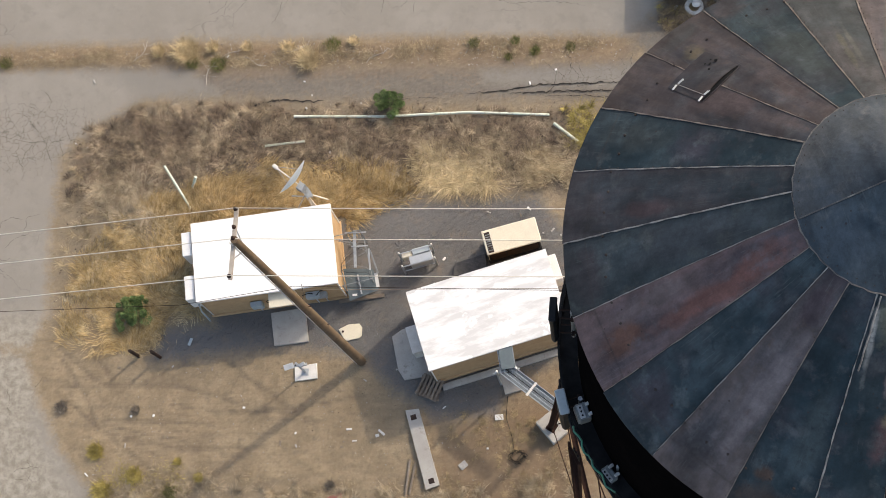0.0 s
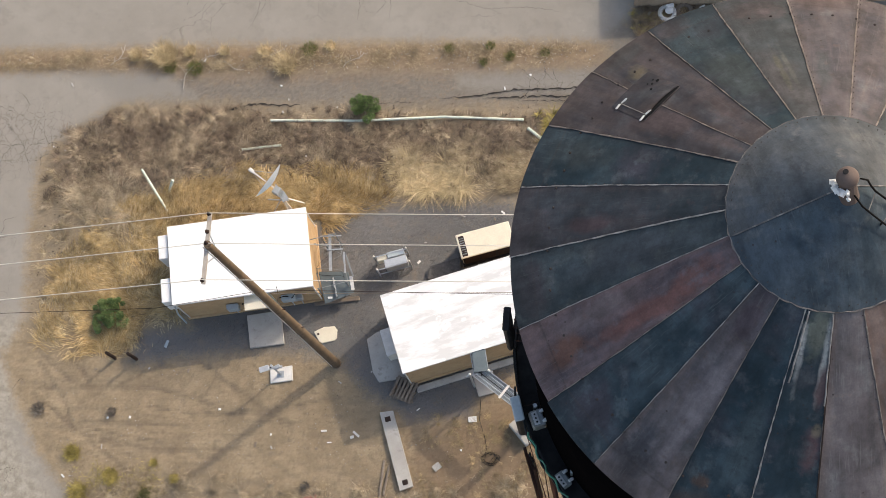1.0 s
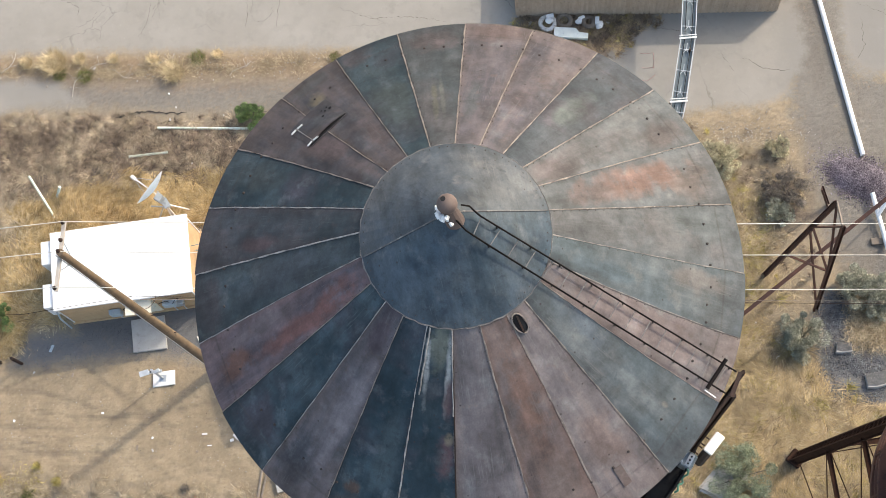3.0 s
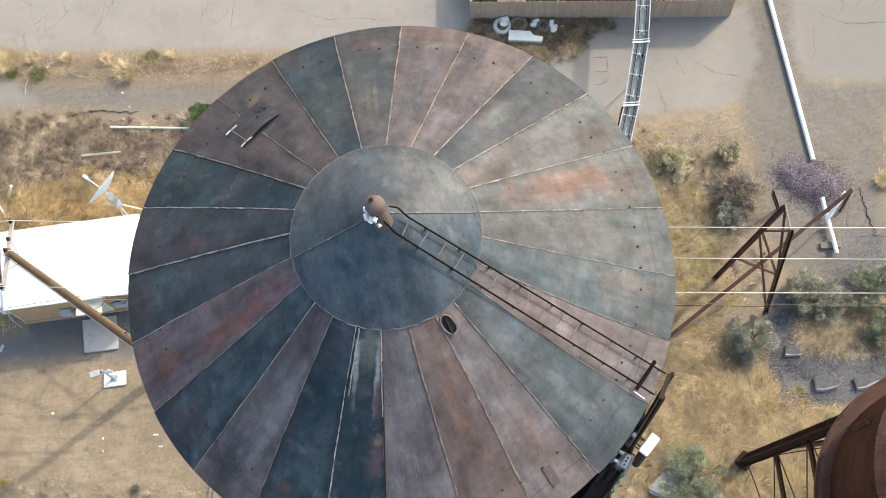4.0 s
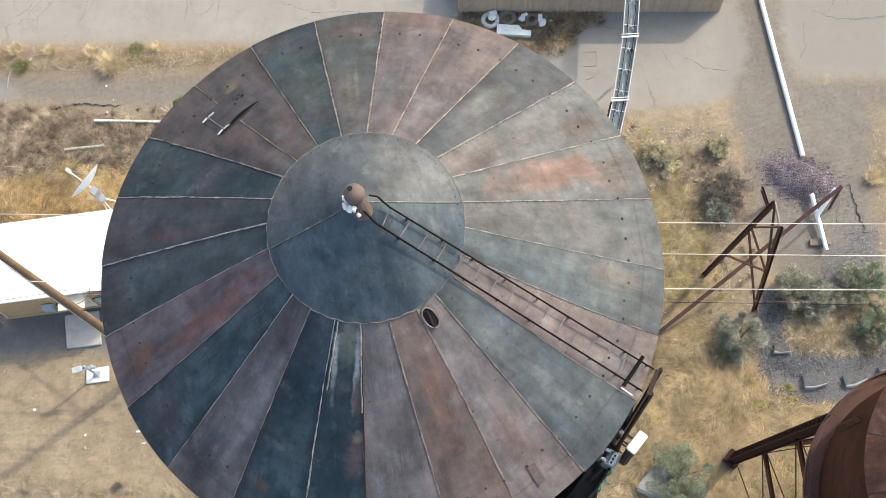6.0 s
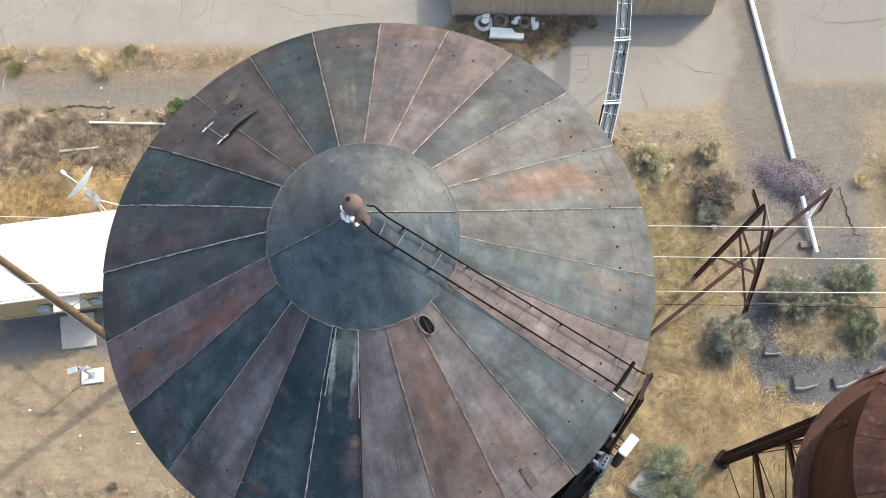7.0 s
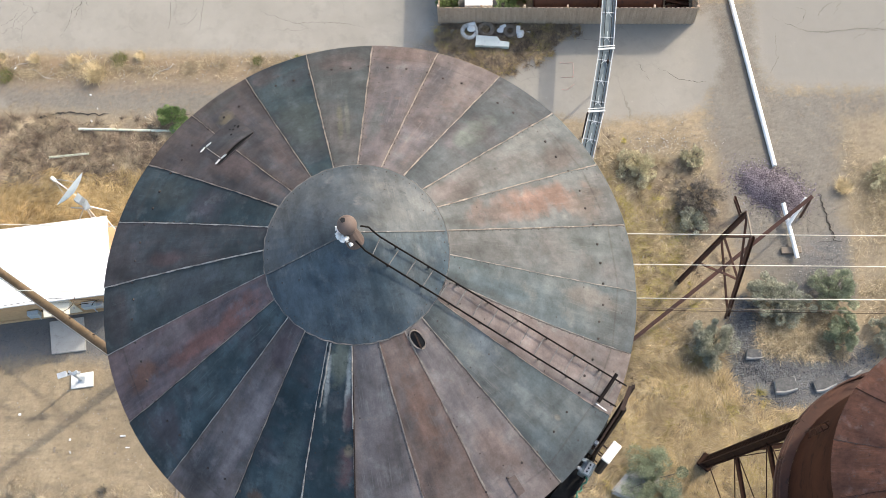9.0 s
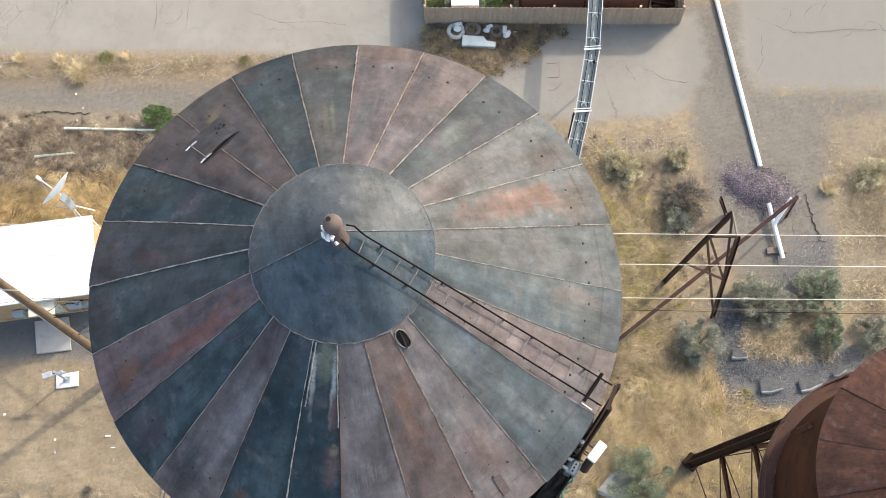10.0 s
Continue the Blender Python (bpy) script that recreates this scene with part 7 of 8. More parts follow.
tuft_field("straw", SOIL[1], 200, 34, 0.26, 0.009, 1.1, EAST_STRAW, "thin straw on the soil by the tower leg", "dry grass", 0.46, 0.8)
tuft_field("straw", [(-11.5, -6.4), (-9, -4.9), (-2, -5.6), (6, -5.3), (9, -4.2), (9, -8), (-11, -8)], 420, 42, 0.42, 0.013, 0.9, WISP, "bleached brush at the yard's edge", "dry grass", 0.42, 0.7)
EAST = [(18.0, 11.3), (25.4, 10.4), (26.0, 5.5), (25.8, 2.0), (25.6, -0.4), (27.8, -2.0), (31, -1.8), (30, -9), (12, -11), (14, -2)]
blades("straw", scatter(EAST, 19000, 0.58, 0.5), 0.44, 0.0115, 1.05, PALE_STRAW, "pale flattened dry grass under the towers", "dry grass", comb=3.8)
MAT = GOLDEN[2]
blades("straw", scatter(MAT, 42000, 0.34, 0.5), 0.62, 0.013, 1.22, EAST_STRAW, "matted golden dry grass between the towers", "dry grass", comb=3.9)
blades("straw", scatter(MAT, 9000, 0.52, 0.7), 0.60, 0.012, 1.2, STRAW, "golden streaks in the matted grass", "dry grass", comb=3.9)
blades("straw", scatter(MAT, 7000, 0.52, 0.9), 0.50, 0.012, 1.2, PALE_STRAW, "bleached streaks in the matted grass", "dry grass", comb=3.9)
tuft_field("straw", GOLDEN[3], 300, 42, 0.50, 0.014, 1.2, EAST_STRAW, "golden dry grass beside the tower", "dry grass", 0.34, 0.8)
tuft_field("weeds", GOLDEN[3], 160, 40, 0.40, 0.014, 1.0, YELLOW_WEED, "yellow-green weeds beside the tower", "weeds", 0.46, 0.8)
blades("straw", scatter(GOLDEN[1], 9000, 0.46, 0.8), 0.62, 0.015, 1.15, STRAW, "matted golden straw at the yard corner", "dry grass", comb=2.6)
blades("straw", scatter(GOLDEN[0], 15000, 0.40, 0.8), 0.66, 0.015, 1.05, STRAW, "matted golden straw behind the shelter", "dry grass", comb=0.5)
tuft_field("weeds", MAT, 130, 44, 0.46, 0.014, 1.1, YELLOW_WEED, "yellow-green flattened weeds in the straw", "weeds", 0.50, 0.6)
tuft_field("straw", EAST, 620, 46, 0.55, 0.011, 1.05, PALE_STRAW, "tan wispy tufts under the towers", "dry grass", 0.42, 0.7)
tuft_field("dead_weeds", EAST, 700, 36, 0.36, 0.012, 0.95, DEAD_WEED, "brown dead weeds under the towers", "weeds", 0.46, 0.6)
tuft_field("weeds", EAST, 150, 40, 0.34, 0.013, 0.95, YELLOW_WEED, "yellow-green weeds under the towers", "weeds", 0.52, 0.5)
blades("straw", scatter([(18.5, 9.5), (21, 10.4), (25, 6), (26.2, 1.2), (26.2, -1.6), (29, -2.2), (24, -6.5), (18, -6), (17.5, 2)], 9000, 0.58, 0.4), 0.50, 0.0115, 1.2, EAST_STRAW, "golden dry grass under the towers", "dry grass", comb=4.2)
blades("straw", scatter([(31.6, 11), (39, 11), (39, -2), (33.0, 0.2), (31.6, 4.5)], 17100, 0.45, 0.5), 0.41, 0.0116, 0.95, PALE_STRAW, "pale dry grass beside the gravel", "dry grass")
blades("straw", scatter([(27.2, 1.1), (27.6, 2.6), (29.6, 3.0), (31.5, 2.0), (31, 0.8), (29, 0.6)], 6840, 0.36, 0.8), 0.43, 0.0116, 0.95, PALE_STRAW, "tan dry grass mound in the gravel", "dry grass")
blades("straw", scatter([(-11.5, -5.0), (-7, -4.6), (-2, -5.4), (6, -5.0), (9, -3.4), (9, -8), (-11, -8)], 13300, 0.50, 0.8, 150), 0.31, 0.0104, 0.85, PALE_STRAW, "thin dry grass at the yard's edge", "dry grass")
blades("weeds", scatter([(-11.6, -4.2), (-7.6, -4.3), (-7.2, -6.4), (-11.2, -6.4)], 650, 0.50, 0.9, 60), 0.20, 0.018, 0.9, YELLOW_WEED, "low yellow-green weeds in the dirt", "weeds")
tuft_field("weeds", FENCE_WEEDS, 330, 36, 0.34, 0.013, 0.95, DEAD_WEED, "dry weeds round the scrap", "weeds", 0.36, 0.8)
tuft_field("straw", FENCE_WEEDS, 170, 36, 0.32, 0.012, 0.95, EAST_STRAW, "dry straw round the scrap", "dry grass", 0.42, 0.8)
tuft_field("weeds", FENCE_WEEDS, 60, 36, 0.26, 0.012, 0.9, YELLOW_WEED, "yellow-green weeds round the scrap", "weeds", 0.46, 0.8)


def tuft(x, y, r, mat, label, n=420, length=0.6):
    a, rr = rng.uniform(0, 2 * math.pi, n), r * np.sqrt(rng.uniform(0, 1, n)) * 0.6
    blades("grass_tuft", np.stack([x + rr * np.cos(a), y + rr * np.sin(a)], 1), length, 0.014, 0.6, mat, label, "grass tuft", kind="")["group"] = "grass tufts"


for x, y, r in ((-8.72, 14.55, 0.85), (-2.95, 14.05, 0.75), (-10.1, 14.6, 0.4), (-7.5, 14.75, 0.38), (-5.9, 14.75, 0.32), (-3.95, 14.7, 0.38), (-0.9, 14.9, 0.3), (31.5, 8.6, 0.5)):
    tuft(x, y, r, TUFT_STRAW, "round pale dry grass tuft on bare dirt", int(1200 * r), 0.75 * r + 0.1)
for x, y, r in ((-17.4, 14.2, 0.5), (-1.85, 14.75, 0.55), (4.65, 14.7, 0.4), (6.5, 14.75, 0.35), (7.4, 14.25, 0.4), (6.2, 14.0, 0.3), (-7.2, 13.9, 0.6), (-8.4, 14.0, 0.5), (9.0, 14.4, 0.35)):
    tuft(x, y, r, OLIVE_LEAF, "small olive-green weed tuft on the verge", int(520 * r), 0.45 * r + 0.08)


for x, y, r, mat, lab in (
    (-11.43, -3.96, 0.55, YELLOW_WEED, "low yellow-flowered weed clump in the dirt"),
    (-9.64, -4.96, 0.55, YELLOW_WEED, "low yellow-flowered weed clump in the dirt"),
    (-11.03, -5.60, 0.60, YELLOW_WEED, "low yellow-flowered weed clump in the dirt"),
    (-6.82, -5.03, 0.30, YELLOW_WEED, "low yellow-flowered weed clump in the dirt"),
    (-7.78, -4.37, 0.25, YELLOW_WEED, "low yellow-flowered weed clump in the dirt"),
    (-8.00, -5.76, 0.50, OLIVE_LEAF, "small olive-green weed clump in the dirt"),
    (-13.13, -2.06, 0.42, TWIG, "dark dead weed clump on the bare dirt"),
    (-9.83, -2.17, 0.30, TWIG, "dark dead weed clump on the bare dirt"),
    (-1.12, -5.30, 0.30, TWIG, "dark dead weed clump on the bare dirt"),
):
    tuft(x, y, r, mat, lab, int(900 * r), 0.5 * r + 0.1)
for k in range(4):
    tuft(28.7 + 4.9 * math.cos(radians(142.5 + 90 * k)), -6.84 + 4.9 * math.sin(radians(142.5 + 90 * k)), 0.62, TWIG, "dark dead brush heaped round a tower foot", 420, 0.5)


def shrub(x, y, r, h, leaf, label, seed, n=1500, leaf_size=0.036, name="shrub", slim=0.34):
    """Branching stems with many small leaf faces in uneven clumps."""
    n, r = int(n * 7.0), r * 1.15
    g = np.random.default_rng(seed)
    t = thing(name, (x, y, 0), label, "shrub", "shrubs")
    bm = bmesh.new()
    tips = []
    for k in range(9):
        a = 2 * math.pi * k / 9 + g.uniform(-0.3, 0.3)
        reach = r * g.uniform(0.35, 0.95)
        tip = Vector((reach * math.cos(a), reach * math.sin(a), h * g.uniform(0.35, 1.0) * (1.15 - 0.5 * reach / r)))
        fork = tip * 0.5 + Vector((0, 0, h * 0.12))
        rod(bm, (0, 0, -0.05), fork, 0.035, 5, 0.022)
        rod(bm, fork, tip, 0.022, 5, 0.008)
        tips.append(tip)
        for j in range(2):
            q = fork + Vector((g.uniform(-0.4, 0.4) * r, g.uniform(-0.4, 0.4) * r, h * g.uniform(0.1, 0.45)))
            rod(bm, fork, q, 0.015, 4, 0.006)
            tips.append(q)
    part("stem", bm, TWIG, t)
    c = np.array([tuple(p) for p in tips])
    size = g.uniform(0.12, 0.34, len(c)) * r
    pick = g.integers(0, len(c), n)
    d = g.normal(0, 1, (n, 3))
    d /= np.linalg.norm(d, axis=1, keepdims=True)
    p = c[pick] + d * (size[pick] * g.uniform(0.55, 1.0, n))[:, None] * np.array([1, 1, 0.8])
    p[:, 2] = np.maximum(p[:, 2], 0.03)
    out = p * np.array([1.0, 1.0, 0.6])
    out /= np.linalg.norm(out, axis=1, keepdims=True) + 1e-9
    u = g.normal(0, 0.55, (n, 3)) + out + 0.5 * d
    u /= np.linalg.norm(u, axis=1, keepdims=True)
    v = np.cross(u, g.normal(0, 1, (n, 3)))
    v /= np.linalg.norm(v, axis=1, keepdims=True) + 1e-9
    s = leaf_size * g.uniform(0.6, 1.4, (n, 1))
    verts = np.stack([p - u * s, p - v * s * slim, p + u * s, p + v * s * slim], 1).reshape(-1, 3)
    me = bpy.data.meshes.new("crown")
    me.from_pydata(verts.tolist(), [], (np.arange(n)[:, None] * 4 + np.arange(4)[None]).tolist())
    me.materials.append(leaf)
    ob = new("crown", me)
    ob.parent = t
    return t


shrub(0.80, 11.75, 0.62, 0.85, GREEN_LEAF, "round dark green bush beside the mint pipe", 1, 1700)
shrub(-10.15, 2.15, 0.85, 0.75, GREEN_LEAF, "loose green bush in golden straw", 2, 1700)
shrub(22.2, 9.55, 0.85, 0.7, DRY_SAGE, "half-dry straw-grey sagebrush by the asphalt edge", 3, 1300)
shrub(24.7, 9.9, 0.55, 0.5, DRY_SAGE, "small half-dry sagebrush at the asphalt edge", 4, 700)
shrub(24.9, 7.9, 1.05, 0.8, TWIG, "dead grey sagebrush skeleton", 5, 900, 0.085, slim=0.09)
shrub(24.6, 6.9, 0.7, 0.7, SAGE, "grey-green sagebrush by the dead one", 6, 1000)
shrub(27.6, 3.35, 0.95, 1.1, SAGE, "large grey-green sagebrush in gravel", 7, 2300)
shrub(28.7, 3.0, 0.95, 1.1, SAGE, "large grey-green sagebrush in gravel", 8, 2300)
shrub(30.7, 3.55, 0.95, 1.2, GREEN_SAGE, "large green sagebrush in gravel", 9, 2300)
shrub(30.9, 1.85, 0.8, 1.1, GREEN_SAGE, "tall green sagebrush in gravel", 10, 2000)
shrub(25.35, 1.35, 1.05, 1.1, SAGE, "large grey-green sagebrush by the frame", 11, 2600)
shrub(33.0, 1.8, 0.8, 0.9, SAGE, "grey-green sagebrush at the gravel edge", 12, 1400)
shrub(22.5, -4.6, 1.25, 1.0, GREEN_SAGE, "wide green sagebrush by a pale boulder", 13, 2800)
shrub(33.4, 9.2, 0.9, 0.5, DRY_SAGE, "low half-dry shrub beside the dirt track", 14, 700)


shrub(13.65, 17.7, 0.6, 0.9, GREEN_LEAF, "dark green bush inside the fence", 21, 900)
shrub(16.3, 17.6, 0.6, 0.8, GREEN_LEAF, "dark green bush between cabinet and tank", 22, 900)
shrub(17.0, 18.0, 0.5, 0.7, OLIVE_LEAF, "dull olive bush beside the storage tank", 23, 700)


def stones(name, cx, cy, n, spread, size, mat, label, category, mound=0.0, seed=3, poly=None, turn=0.0):
    """Loose angular stones, uneven in size, some heaped into a mound."""
    g = np.random.default_rng(seed)
    base = np.array([[1, 0, 0], [-0.8, 0.3, 0], [0.1, 1, 0.1], [0, -0.9, 0], [0.1, 0.1, 0.8], [0, 0, -0.6]])
    faces = np.array([[0, 2, 4], [2, 1, 4], [1, 3, 4], [3, 0, 4], [2, 0, 5], [1, 2, 5], [3, 1, 5], [0, 3, 5]])
    if poly is None:
        x, y = cx + g.normal(0, spread[0], n), cy + g.normal(0, spread[1], n)
    else:
        q = scatter(poly, n, 0.35, 0.8)
        x, y = q[:, 0], q[:, 1]
    d = ((x - cx) / (2.0 * spread[0])) ** 2 + ((y - cy) / (2.0 * spread[1])) ** 2
    z = mound * np.clip(1 - d, 0, 1) * g.uniform(0.85, 1.08, n) + 0.01
    s = size * g.uniform(0.5, 1.6, n)
    ca, sa = math.cos(radians(turn)), math.sin(radians(turn))
    x, y = cx + (x - cx) * ca - (y - cy) * sa, cy + (x - cx) * sa + (y - cy) * ca
    a = g.uniform(0, 6.28, n)
    jit = base[None] * g.uniform(0.6, 1.3, (n, 6, 3)) * s[:, None, None]
    rx = jit[..., 0] * np.cos(a)[:, None] - jit[..., 1] * np.sin(a)[:, None]
    ry = jit[..., 0] * np.sin(a)[:, None] + jit[..., 1] * np.cos(a)[:, None]
    verts = np.stack([rx + x[:, None], ry + y[:, None], jit[..., 2] + z[:, None]], 2).reshape(-1, 3)
    me = bpy.data.meshes.new(name)
    me.from_pydata(verts.tolist(), [], (np.arange(n)[:, None, None] * 6 + faces[None]).reshape(-1, 3).tolist())
    me.materials.append(mat)
    return tagged(new(name, me), label, category, kind="stuff")


bm = bmesh.new()
bmesh.ops.create_grid(bm, x_segments=24, y_segments=16, size=1.0, matrix=Matrix.Diagonal((1.42, 0.82, 1, 1)))
for v in bm.verts:
    d = (v.co.x / 1.42) ** 2 + (v.co.y / 0.82) ** 2
    v.co.z = max(0.20 * (1 - d) ** 1.0, -0.03) + 0.02 * noise.noise(v.co * 4)
ob = part("rubble_mound", bm, PURPLE_ROCK, None, "", True)
ob.matrix_basis = Matrix.Translation((28.35, 8.5, 0)) @ Matrix.Rotation(radians(-27), 4, "Z")
tagged(ob, "low heap of purple-grey crushed rock", "rock heap")
stones("rock_chips", 28.35, 8.5, 10000, (0.78, 0.44), 0.031, PURPLE_ROCK, "purple-grey crushed rock chips on the heap", "rocks", 0.30, turn=-27)
stones("gravel_stones", 28.9, -0.2, 11000, (2.0, 1.0), 0.028, DARK_PEBBLE, "grey gravel stones round the collars", "gravel", 0, 5, GRAVEL[1])
stones("gravel_stones", 1, 3, 14000, (4, 2), 0.017, DARK_PEBBLE, "dark gravel stones round the shelters", "gravel", 0, 6, GRAVEL[0])
stones("loose_stones", 0, 0, 520, (4, 2), 0.022, PALE_STONE, "scattered pale stones on the dirt", "stones", 0, 8, [(-13, -6), (-13, 0), (0, 0), (8, -2.5), (10, -6)])
stones("loose_stones", 23.2, 10.7, 420, (1.6, 0.4), 0.028, PALE_STONE, "scattered pale stones along the asphalt edge", "stones", 0, 9)

stones("gravel_stones", 30, 5, 1700, (1, 1), 0.020, PEBBLE, "grey gravel stones by the broken paving", "gravel", 0, 15, GRAVEL[2])


def crack(pts, w, seed):
    """A jagged open crack as a thin dark ribbon in the paving."""
    g = np.random.default_rng(seed)
    bm = bmesh.new()
    path = []
    for (ax, ay), (bx, by) in zip(pts, pts[1:]):
        n = max(2, int(math.hypot(bx - ax, by - ay) / 0.12))
        path += [(ax + (bx - ax) * i / n + g.normal(0, 0.035), ay + (by - ay) * i / n + g.normal(0, 0.035)) for i in range(n)]
    path.append(pts[-1])
    prev = None
    for i, (x, y) in enumerate(path):
        q = path[min(i + 1, len(path) - 1)] if i + 1 < len(path) else path[i - 1]
        nx, ny = -(q[1] - y), q[0] - x
        ln = math.hypot(nx, ny) or 1
        ww = w * g.uniform(0.3, 1.2) * min(1.0, 0.25 + 4 * min(i, len(path) - 1 - i) / len(path))
        z = float(ground_height(np.array(x), np.array(y))) + 0.03
        cur = (bm.verts.new((x + nx / ln * ww / 2, y + ny / ln * ww / 2, z)), bm.verts.new((x - nx / ln * ww / 2, y - ny / ln * ww / 2, z)))
        if prev:
            bm.faces.new((prev[0], cur[0], cur[1], prev[1]))
        prev = cur
    return tagged(part("crack", bm, CRACK), "jagged dark crack in the worn paving", "crack", kind="structure")


CRACKS = [
    ([(-6.15, 11.62), (-5.2, 11.95), (-4.2, 12.12), (-3.2, 12.02), (-2.2, 12.05)], 0.13), ([(-0.2, 11.9), (1.5, 12.05), (3.2, 12.1)], 0.05),
    ([(4.2, 12.25), (6.0, 12.35), (7.6, 12.6), (11.5, 12.7)], 0.09), ([(6.2, 12.2), (8.5, 12.3), (11.6, 12.25)], 0.08), ([(7.5, 12.1), (9.5, 12.05), (11.5, 11.9)], 0.06),
    ([(8.4, 13.5), (8.3, 12.6), (8.0, 12.1)], 0.05), ([(-4.3, 17.6), (-4.45, 16.6), (-4.8, 15.9)], 0.04), ([(0.4, 17.8), (0.3, 16.2)], 0.03), ([(1.9, 17.9), (1.8, 16.2)], 0.03),
    ([(4.6, 17.3), (6.2, 16.6), (8.2, 16.7), (9.8, 16.4)], 0.035), ([(-17.5, 10.6), (-15.5, 10.2), (-13.2, 10.4)], 0.04), ([(-16.6, 12), (-15.2, 10.4), (-14.6, 8.8)], 0.035), ([(-17, 9.6), (-15.4, 9.4), (-14.4, 10.2)], 0.03),
    ([(23.3, 14.4), (24.4, 13.8), (25.6, 13.7)], 0.04), ([(22.4, 14.6), (23.0, 13.7)], 0.03), ([(28.6, 17.0), (30.4, 16.2), (33, 16.4), (36, 16.3)], 0.05), ([(28.8, 16.2), (28.9, 14.9), (28.4, 14.0)], 0.03),
    ([(30.4, 8.3), (30.7, 7.0), (31.0, 6.0)], 0.10), ([(30.0, 6.0), (31.0, 6.1), (31.6, 6.0)], 0.06), ([(29.7, 7.6), (29.8, 6.4)], 0.04),
    ([(12.5, 17.6), (13.0, 16.9)], 0.03), ([(17.6, 15.7), (19.5, 15.9), (21, 15.7)], 0.03),
]
gn = np.random.default_rng(31)
for cx, cy, rx, ry, count in ((-15.6, 10.3, 1.7, 1.5, 16), (-15.8, -3.0, 1.6, 2.2, 12), (-16.2, 5.2, 1.2, 1.6, 5), (30.7, 6.6, 0.8, 1.2, 7), (9.8, 12.5, 1.6, 0.5, 8), (31.5, 16.4, 2.5, 0.8, 5), (-2, 16.8, 6, 0.7, 5)):
    for i in range(count):
        x, y, a = cx + gn.uniform(-rx, rx), cy + gn.uniform(-ry, ry), gn.uniform(0, math.pi)
        pts = [(x, y)]
        for j in range(3):
            a += gn.normal(0, 0.7)
            pts.append((pts[-1][0] + 0.5 * math.cos(a), pts[-1][1] + 0.5 * math.sin(a)))
        CRACKS.append((pts, 0.032))
for i, (pts, w) in enumerate(CRACKS):
    crack(pts, 0.8 * w if w > 0.07 else 0.42 * w, 40 + i)

# set pieces on the yard
RED_SHEET = worn("faded_red_sheet", (0.46, 0.15, 0.12), (0.38, 0.14, 0.12), None, 4, 30, 0.7)
for x, y, a, b2_, turn, mat, lab in (
    (5.95, -2.38, 0.36, 0.24, 5, WHITE_PAINT, "small white plate lying on the soil"), (0.98, -3.05, 0.34, 0.10, -40, TRIM_WHITE, "torn strip of white litter"), (0.80, -3.18, 0.16, 0.12, 20, TRIM_WHITE, "torn strip of white litter"),
    (-0.42, -2.92, 0.24, 0.08, 5, TRIM_WHITE, "scrap of white litter on the dirt"), (-2.72, -3.10, 0.10, 0.08, 60, TRIM_WHITE, "scrap of white litter on the dirt"), (-7.6, 0.86, 0.12, 0.34, -20, GREY_PLASTIC, "grey plastic offcut beside the shelter"),
    (2.15, -4.9, 0.10, 1.5, -6, WOOD_OLD, "weathered brown board lying on the dirt"), (2.34, -5.0, 0.09, 1.3, -10, WOOD_OLD, "weathered brown board lying on the dirt"), (-0.88, -5.87, 0.62, 0.40, 20, RED_SHEET, "faded red plastic sheet lying on the dirt"), (-9.33, -5.72, 0.55, 0.35, 25, WOOD_OLD, "pale broken board in the weeds"), (4.47, -4.40, 0.35, 0.28, 40, CONCRETE, "pale broken concrete lump on the soil")):
    bm = bmesh.new()
    box(bm, (a, b2_, 0.05), (0, 0, 0.045), bevel=0.012)
    ob = part("yard_scrap", bm, mat)
    ob.matrix_basis = Matrix.Translation((x, y, 0)) @ Matrix.Rotation(radians(turn), 4, "Z")
    tagged(ob, lab, "scrap", "scrap on the yard")
gc = np.random.default_rng(77)
for k in range(2):
    p, pts = np.array([6.75, -4.05]), []
    for i in range(34):
        a = i * 0.55 + k * 1.6 + gc.normal(0, 0.5)
        p = np.array([6.75, -4.05]) + (0.22 + 0.22 * gc.random()) * np.array([math.cos(a), 0.8 * math.sin(a)])
        pts.append((p[0], p[1], 0.04 + 0.10 * gc.random()))
    tagged(tube_path("cable_coil", pts, 0.009, BLACK), "tangled black cable coil on the soil", "cable coil", "cable coils")
tagged(tube_path("loose_cable", [(6.3, -1.5, 0.05), (6.25, -2.4, 0.05), (6.5, -3.2, 0.05), (6.6, -3.8, 0.05)], 0.012, BLACK), "loose black cable on the soil", "cable", "cable coils")

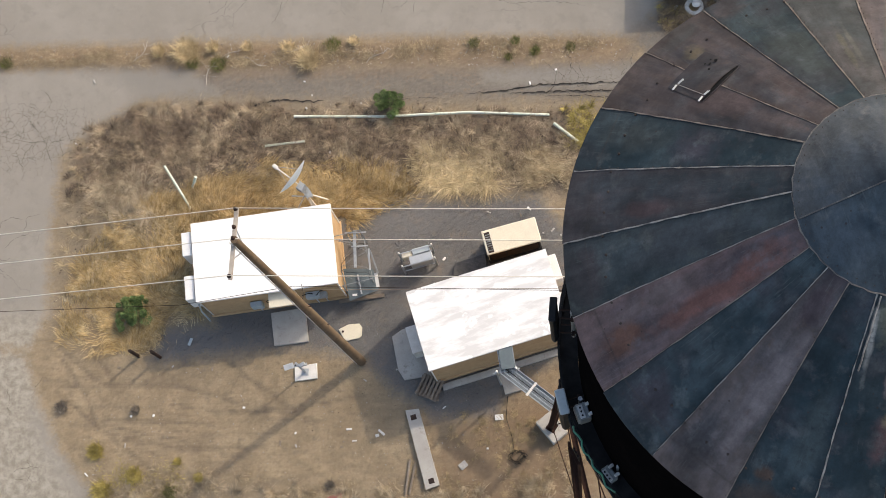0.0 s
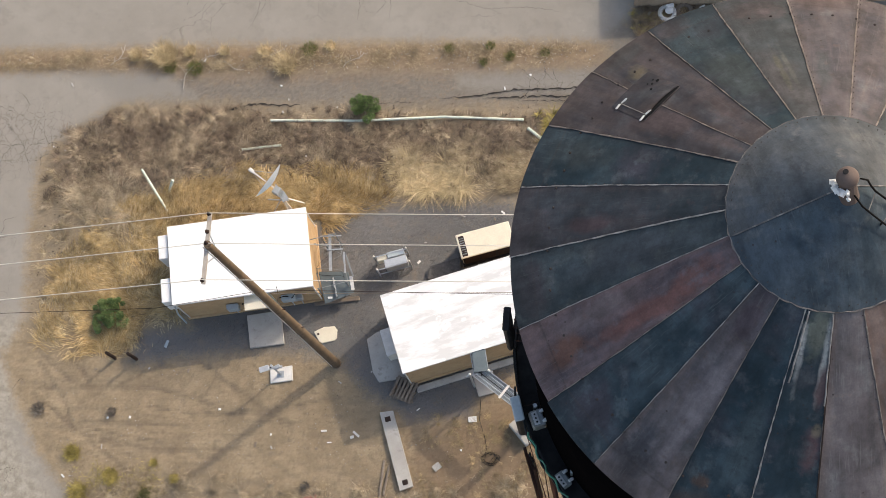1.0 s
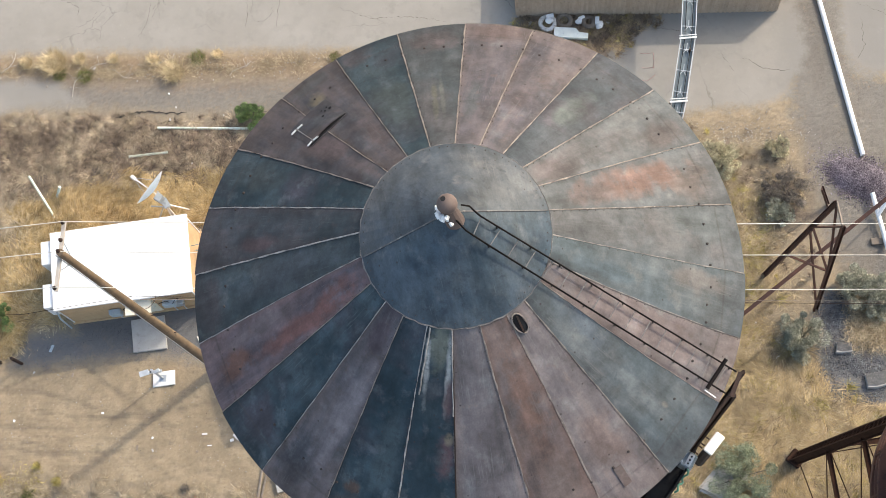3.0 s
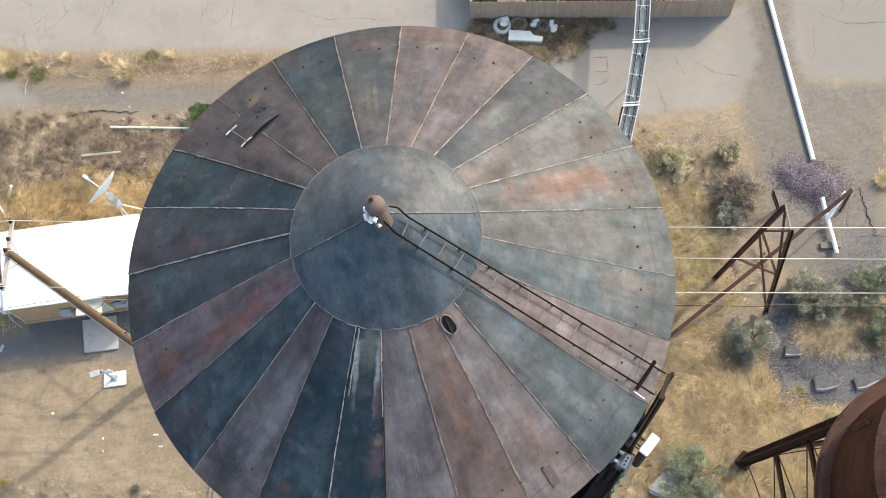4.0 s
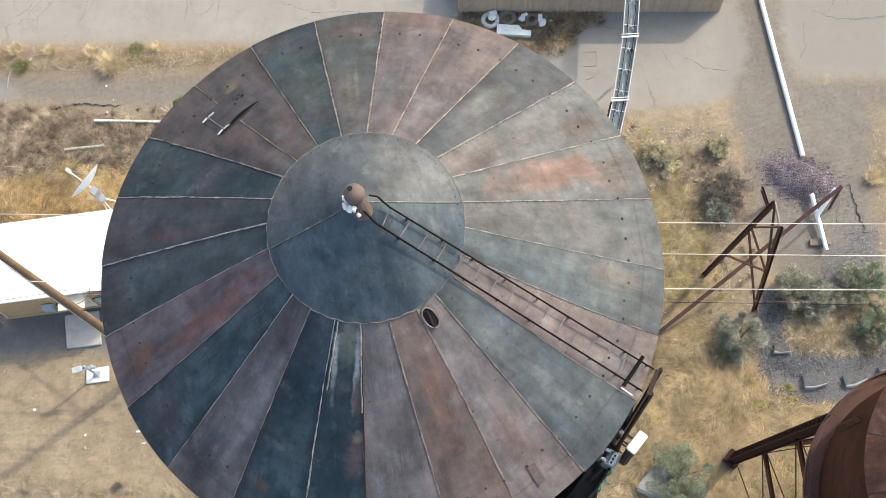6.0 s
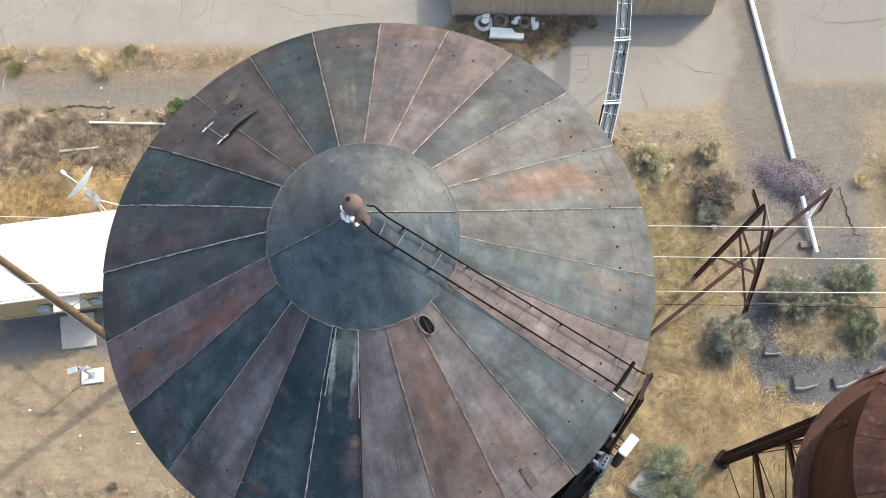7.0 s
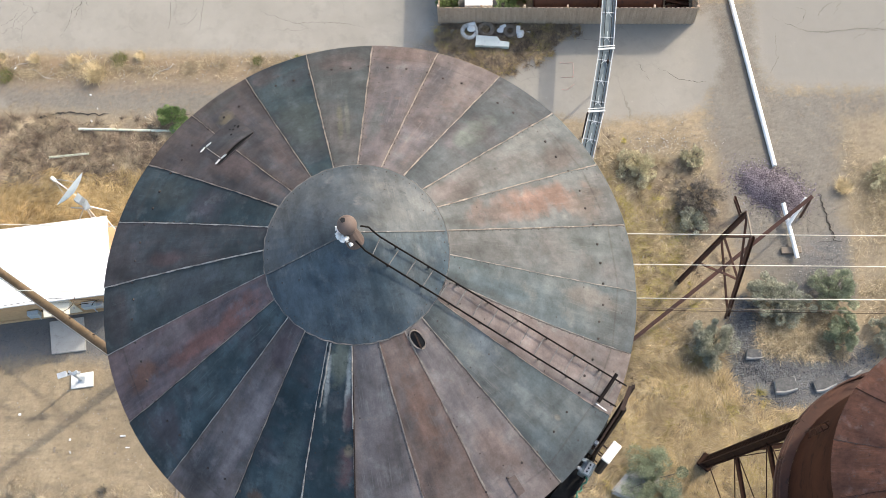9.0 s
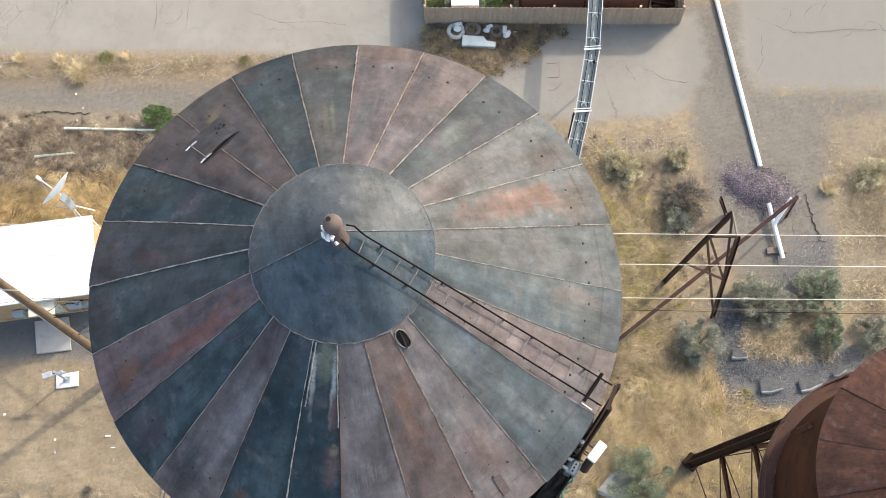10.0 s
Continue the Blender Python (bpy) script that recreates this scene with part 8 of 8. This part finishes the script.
for x, y, turn in ((-7.6, 13.5, 70), (-6.6, 14.45, 30), (-5.5, 14.0, -20), (-10.9, 14.6, 60), (-3.6, 14.6, 10), (0.2, 14.2, 40)):
    t = thing("dry_branch", Matrix.Translation((x, y, 0.03)) @ Matrix.Rotation(radians(turn), 4, "Z"), "bleached dry branch on the road verge", "branch", "dry branches")
    gb = np.random.default_rng(int(100 + 7 * x))
    main = [(-0.6 + 0.24 * i, 0.10 * math.sin(i * 1.1 + x), 0.03 + 0.03 * (i % 2)) for i in range(6)]
    tube_path("limb", main, 0.017, ARM_WOOD, t)
    for j in (1, 2, 3, 4):
        bx, by, bz = main[j]
        tube_path("twig", [(bx, by, bz), (bx + 0.15, by + gb.uniform(-0.3, 0.3), 0.06), (bx + 0.28, by + gb.uniform(-0.4, 0.4), 0.05)], 0.010, ARM_WOOD, t)
stones("verge_stones", -4, 14.4, 800, (4, 0.3), 0.03, PALE_STONE, "small stones and clods on the road verge", "stones", 0, 12, [(-18, 14.95), (9, 15.0), (11.4, 14.7), (11, 13.6), (-6, 13.75), (-18, 13.95)])
stones("verge_clods", 0, 10, 2600, (4, 0.3), 0.035, EARTH_CLOD, "dark earth clods among the weeds", "clods", 0, 13, [(-14, 2), (-14, 10.5), (-10, 12.1), (10.5, 11.7), (10.5, 7.6), (3, 7.8), (-9, 7.6)])
stones("yard_clods", 0, 0, 500, (4, 2), 0.02, EARTH_CLOD, "dark earth clods on the dirt yard", "clods", 0, 14, [(-13, -7), (-13, 0), (0, 0), (8, -2.5), (10, -7)])

# litter, each piece on its own
g = np.random.default_rng(21)
for i in range(84):
    zone = ((-12, -5, 8, 0), (-14, 8, 9, 14.6), (18, -4, 27, 10), (0, 3, 9, 7))[i % 4]
    x, y = g.uniform(zone[0], zone[2]), g.uniform(zone[1], zone[3])
    if any(inside(q, x, y) > -0.3 for q in FREE):
        continue
    bm = bmesh.new()
    box(bm, (g.uniform(0.06, 0.22), g.uniform(0.04, 0.10), 0.03), (0, 0, 0.035), bevel=0.008)
    ob = part("litter", bm, (WHITE_PAINT, CONCRETE, WOOD_OLD)[i % 3])
    ob.matrix_basis = Matrix.Translation((x, y, 0)) @ Matrix.Rotation(g.uniform(0, 6), 4, "Z")
    tagged(ob, ("scrap of white litter on the dirt", "pale chip of concrete on the dirt", "short piece of broken board on the dirt")[i % 3], "litter", "litter")
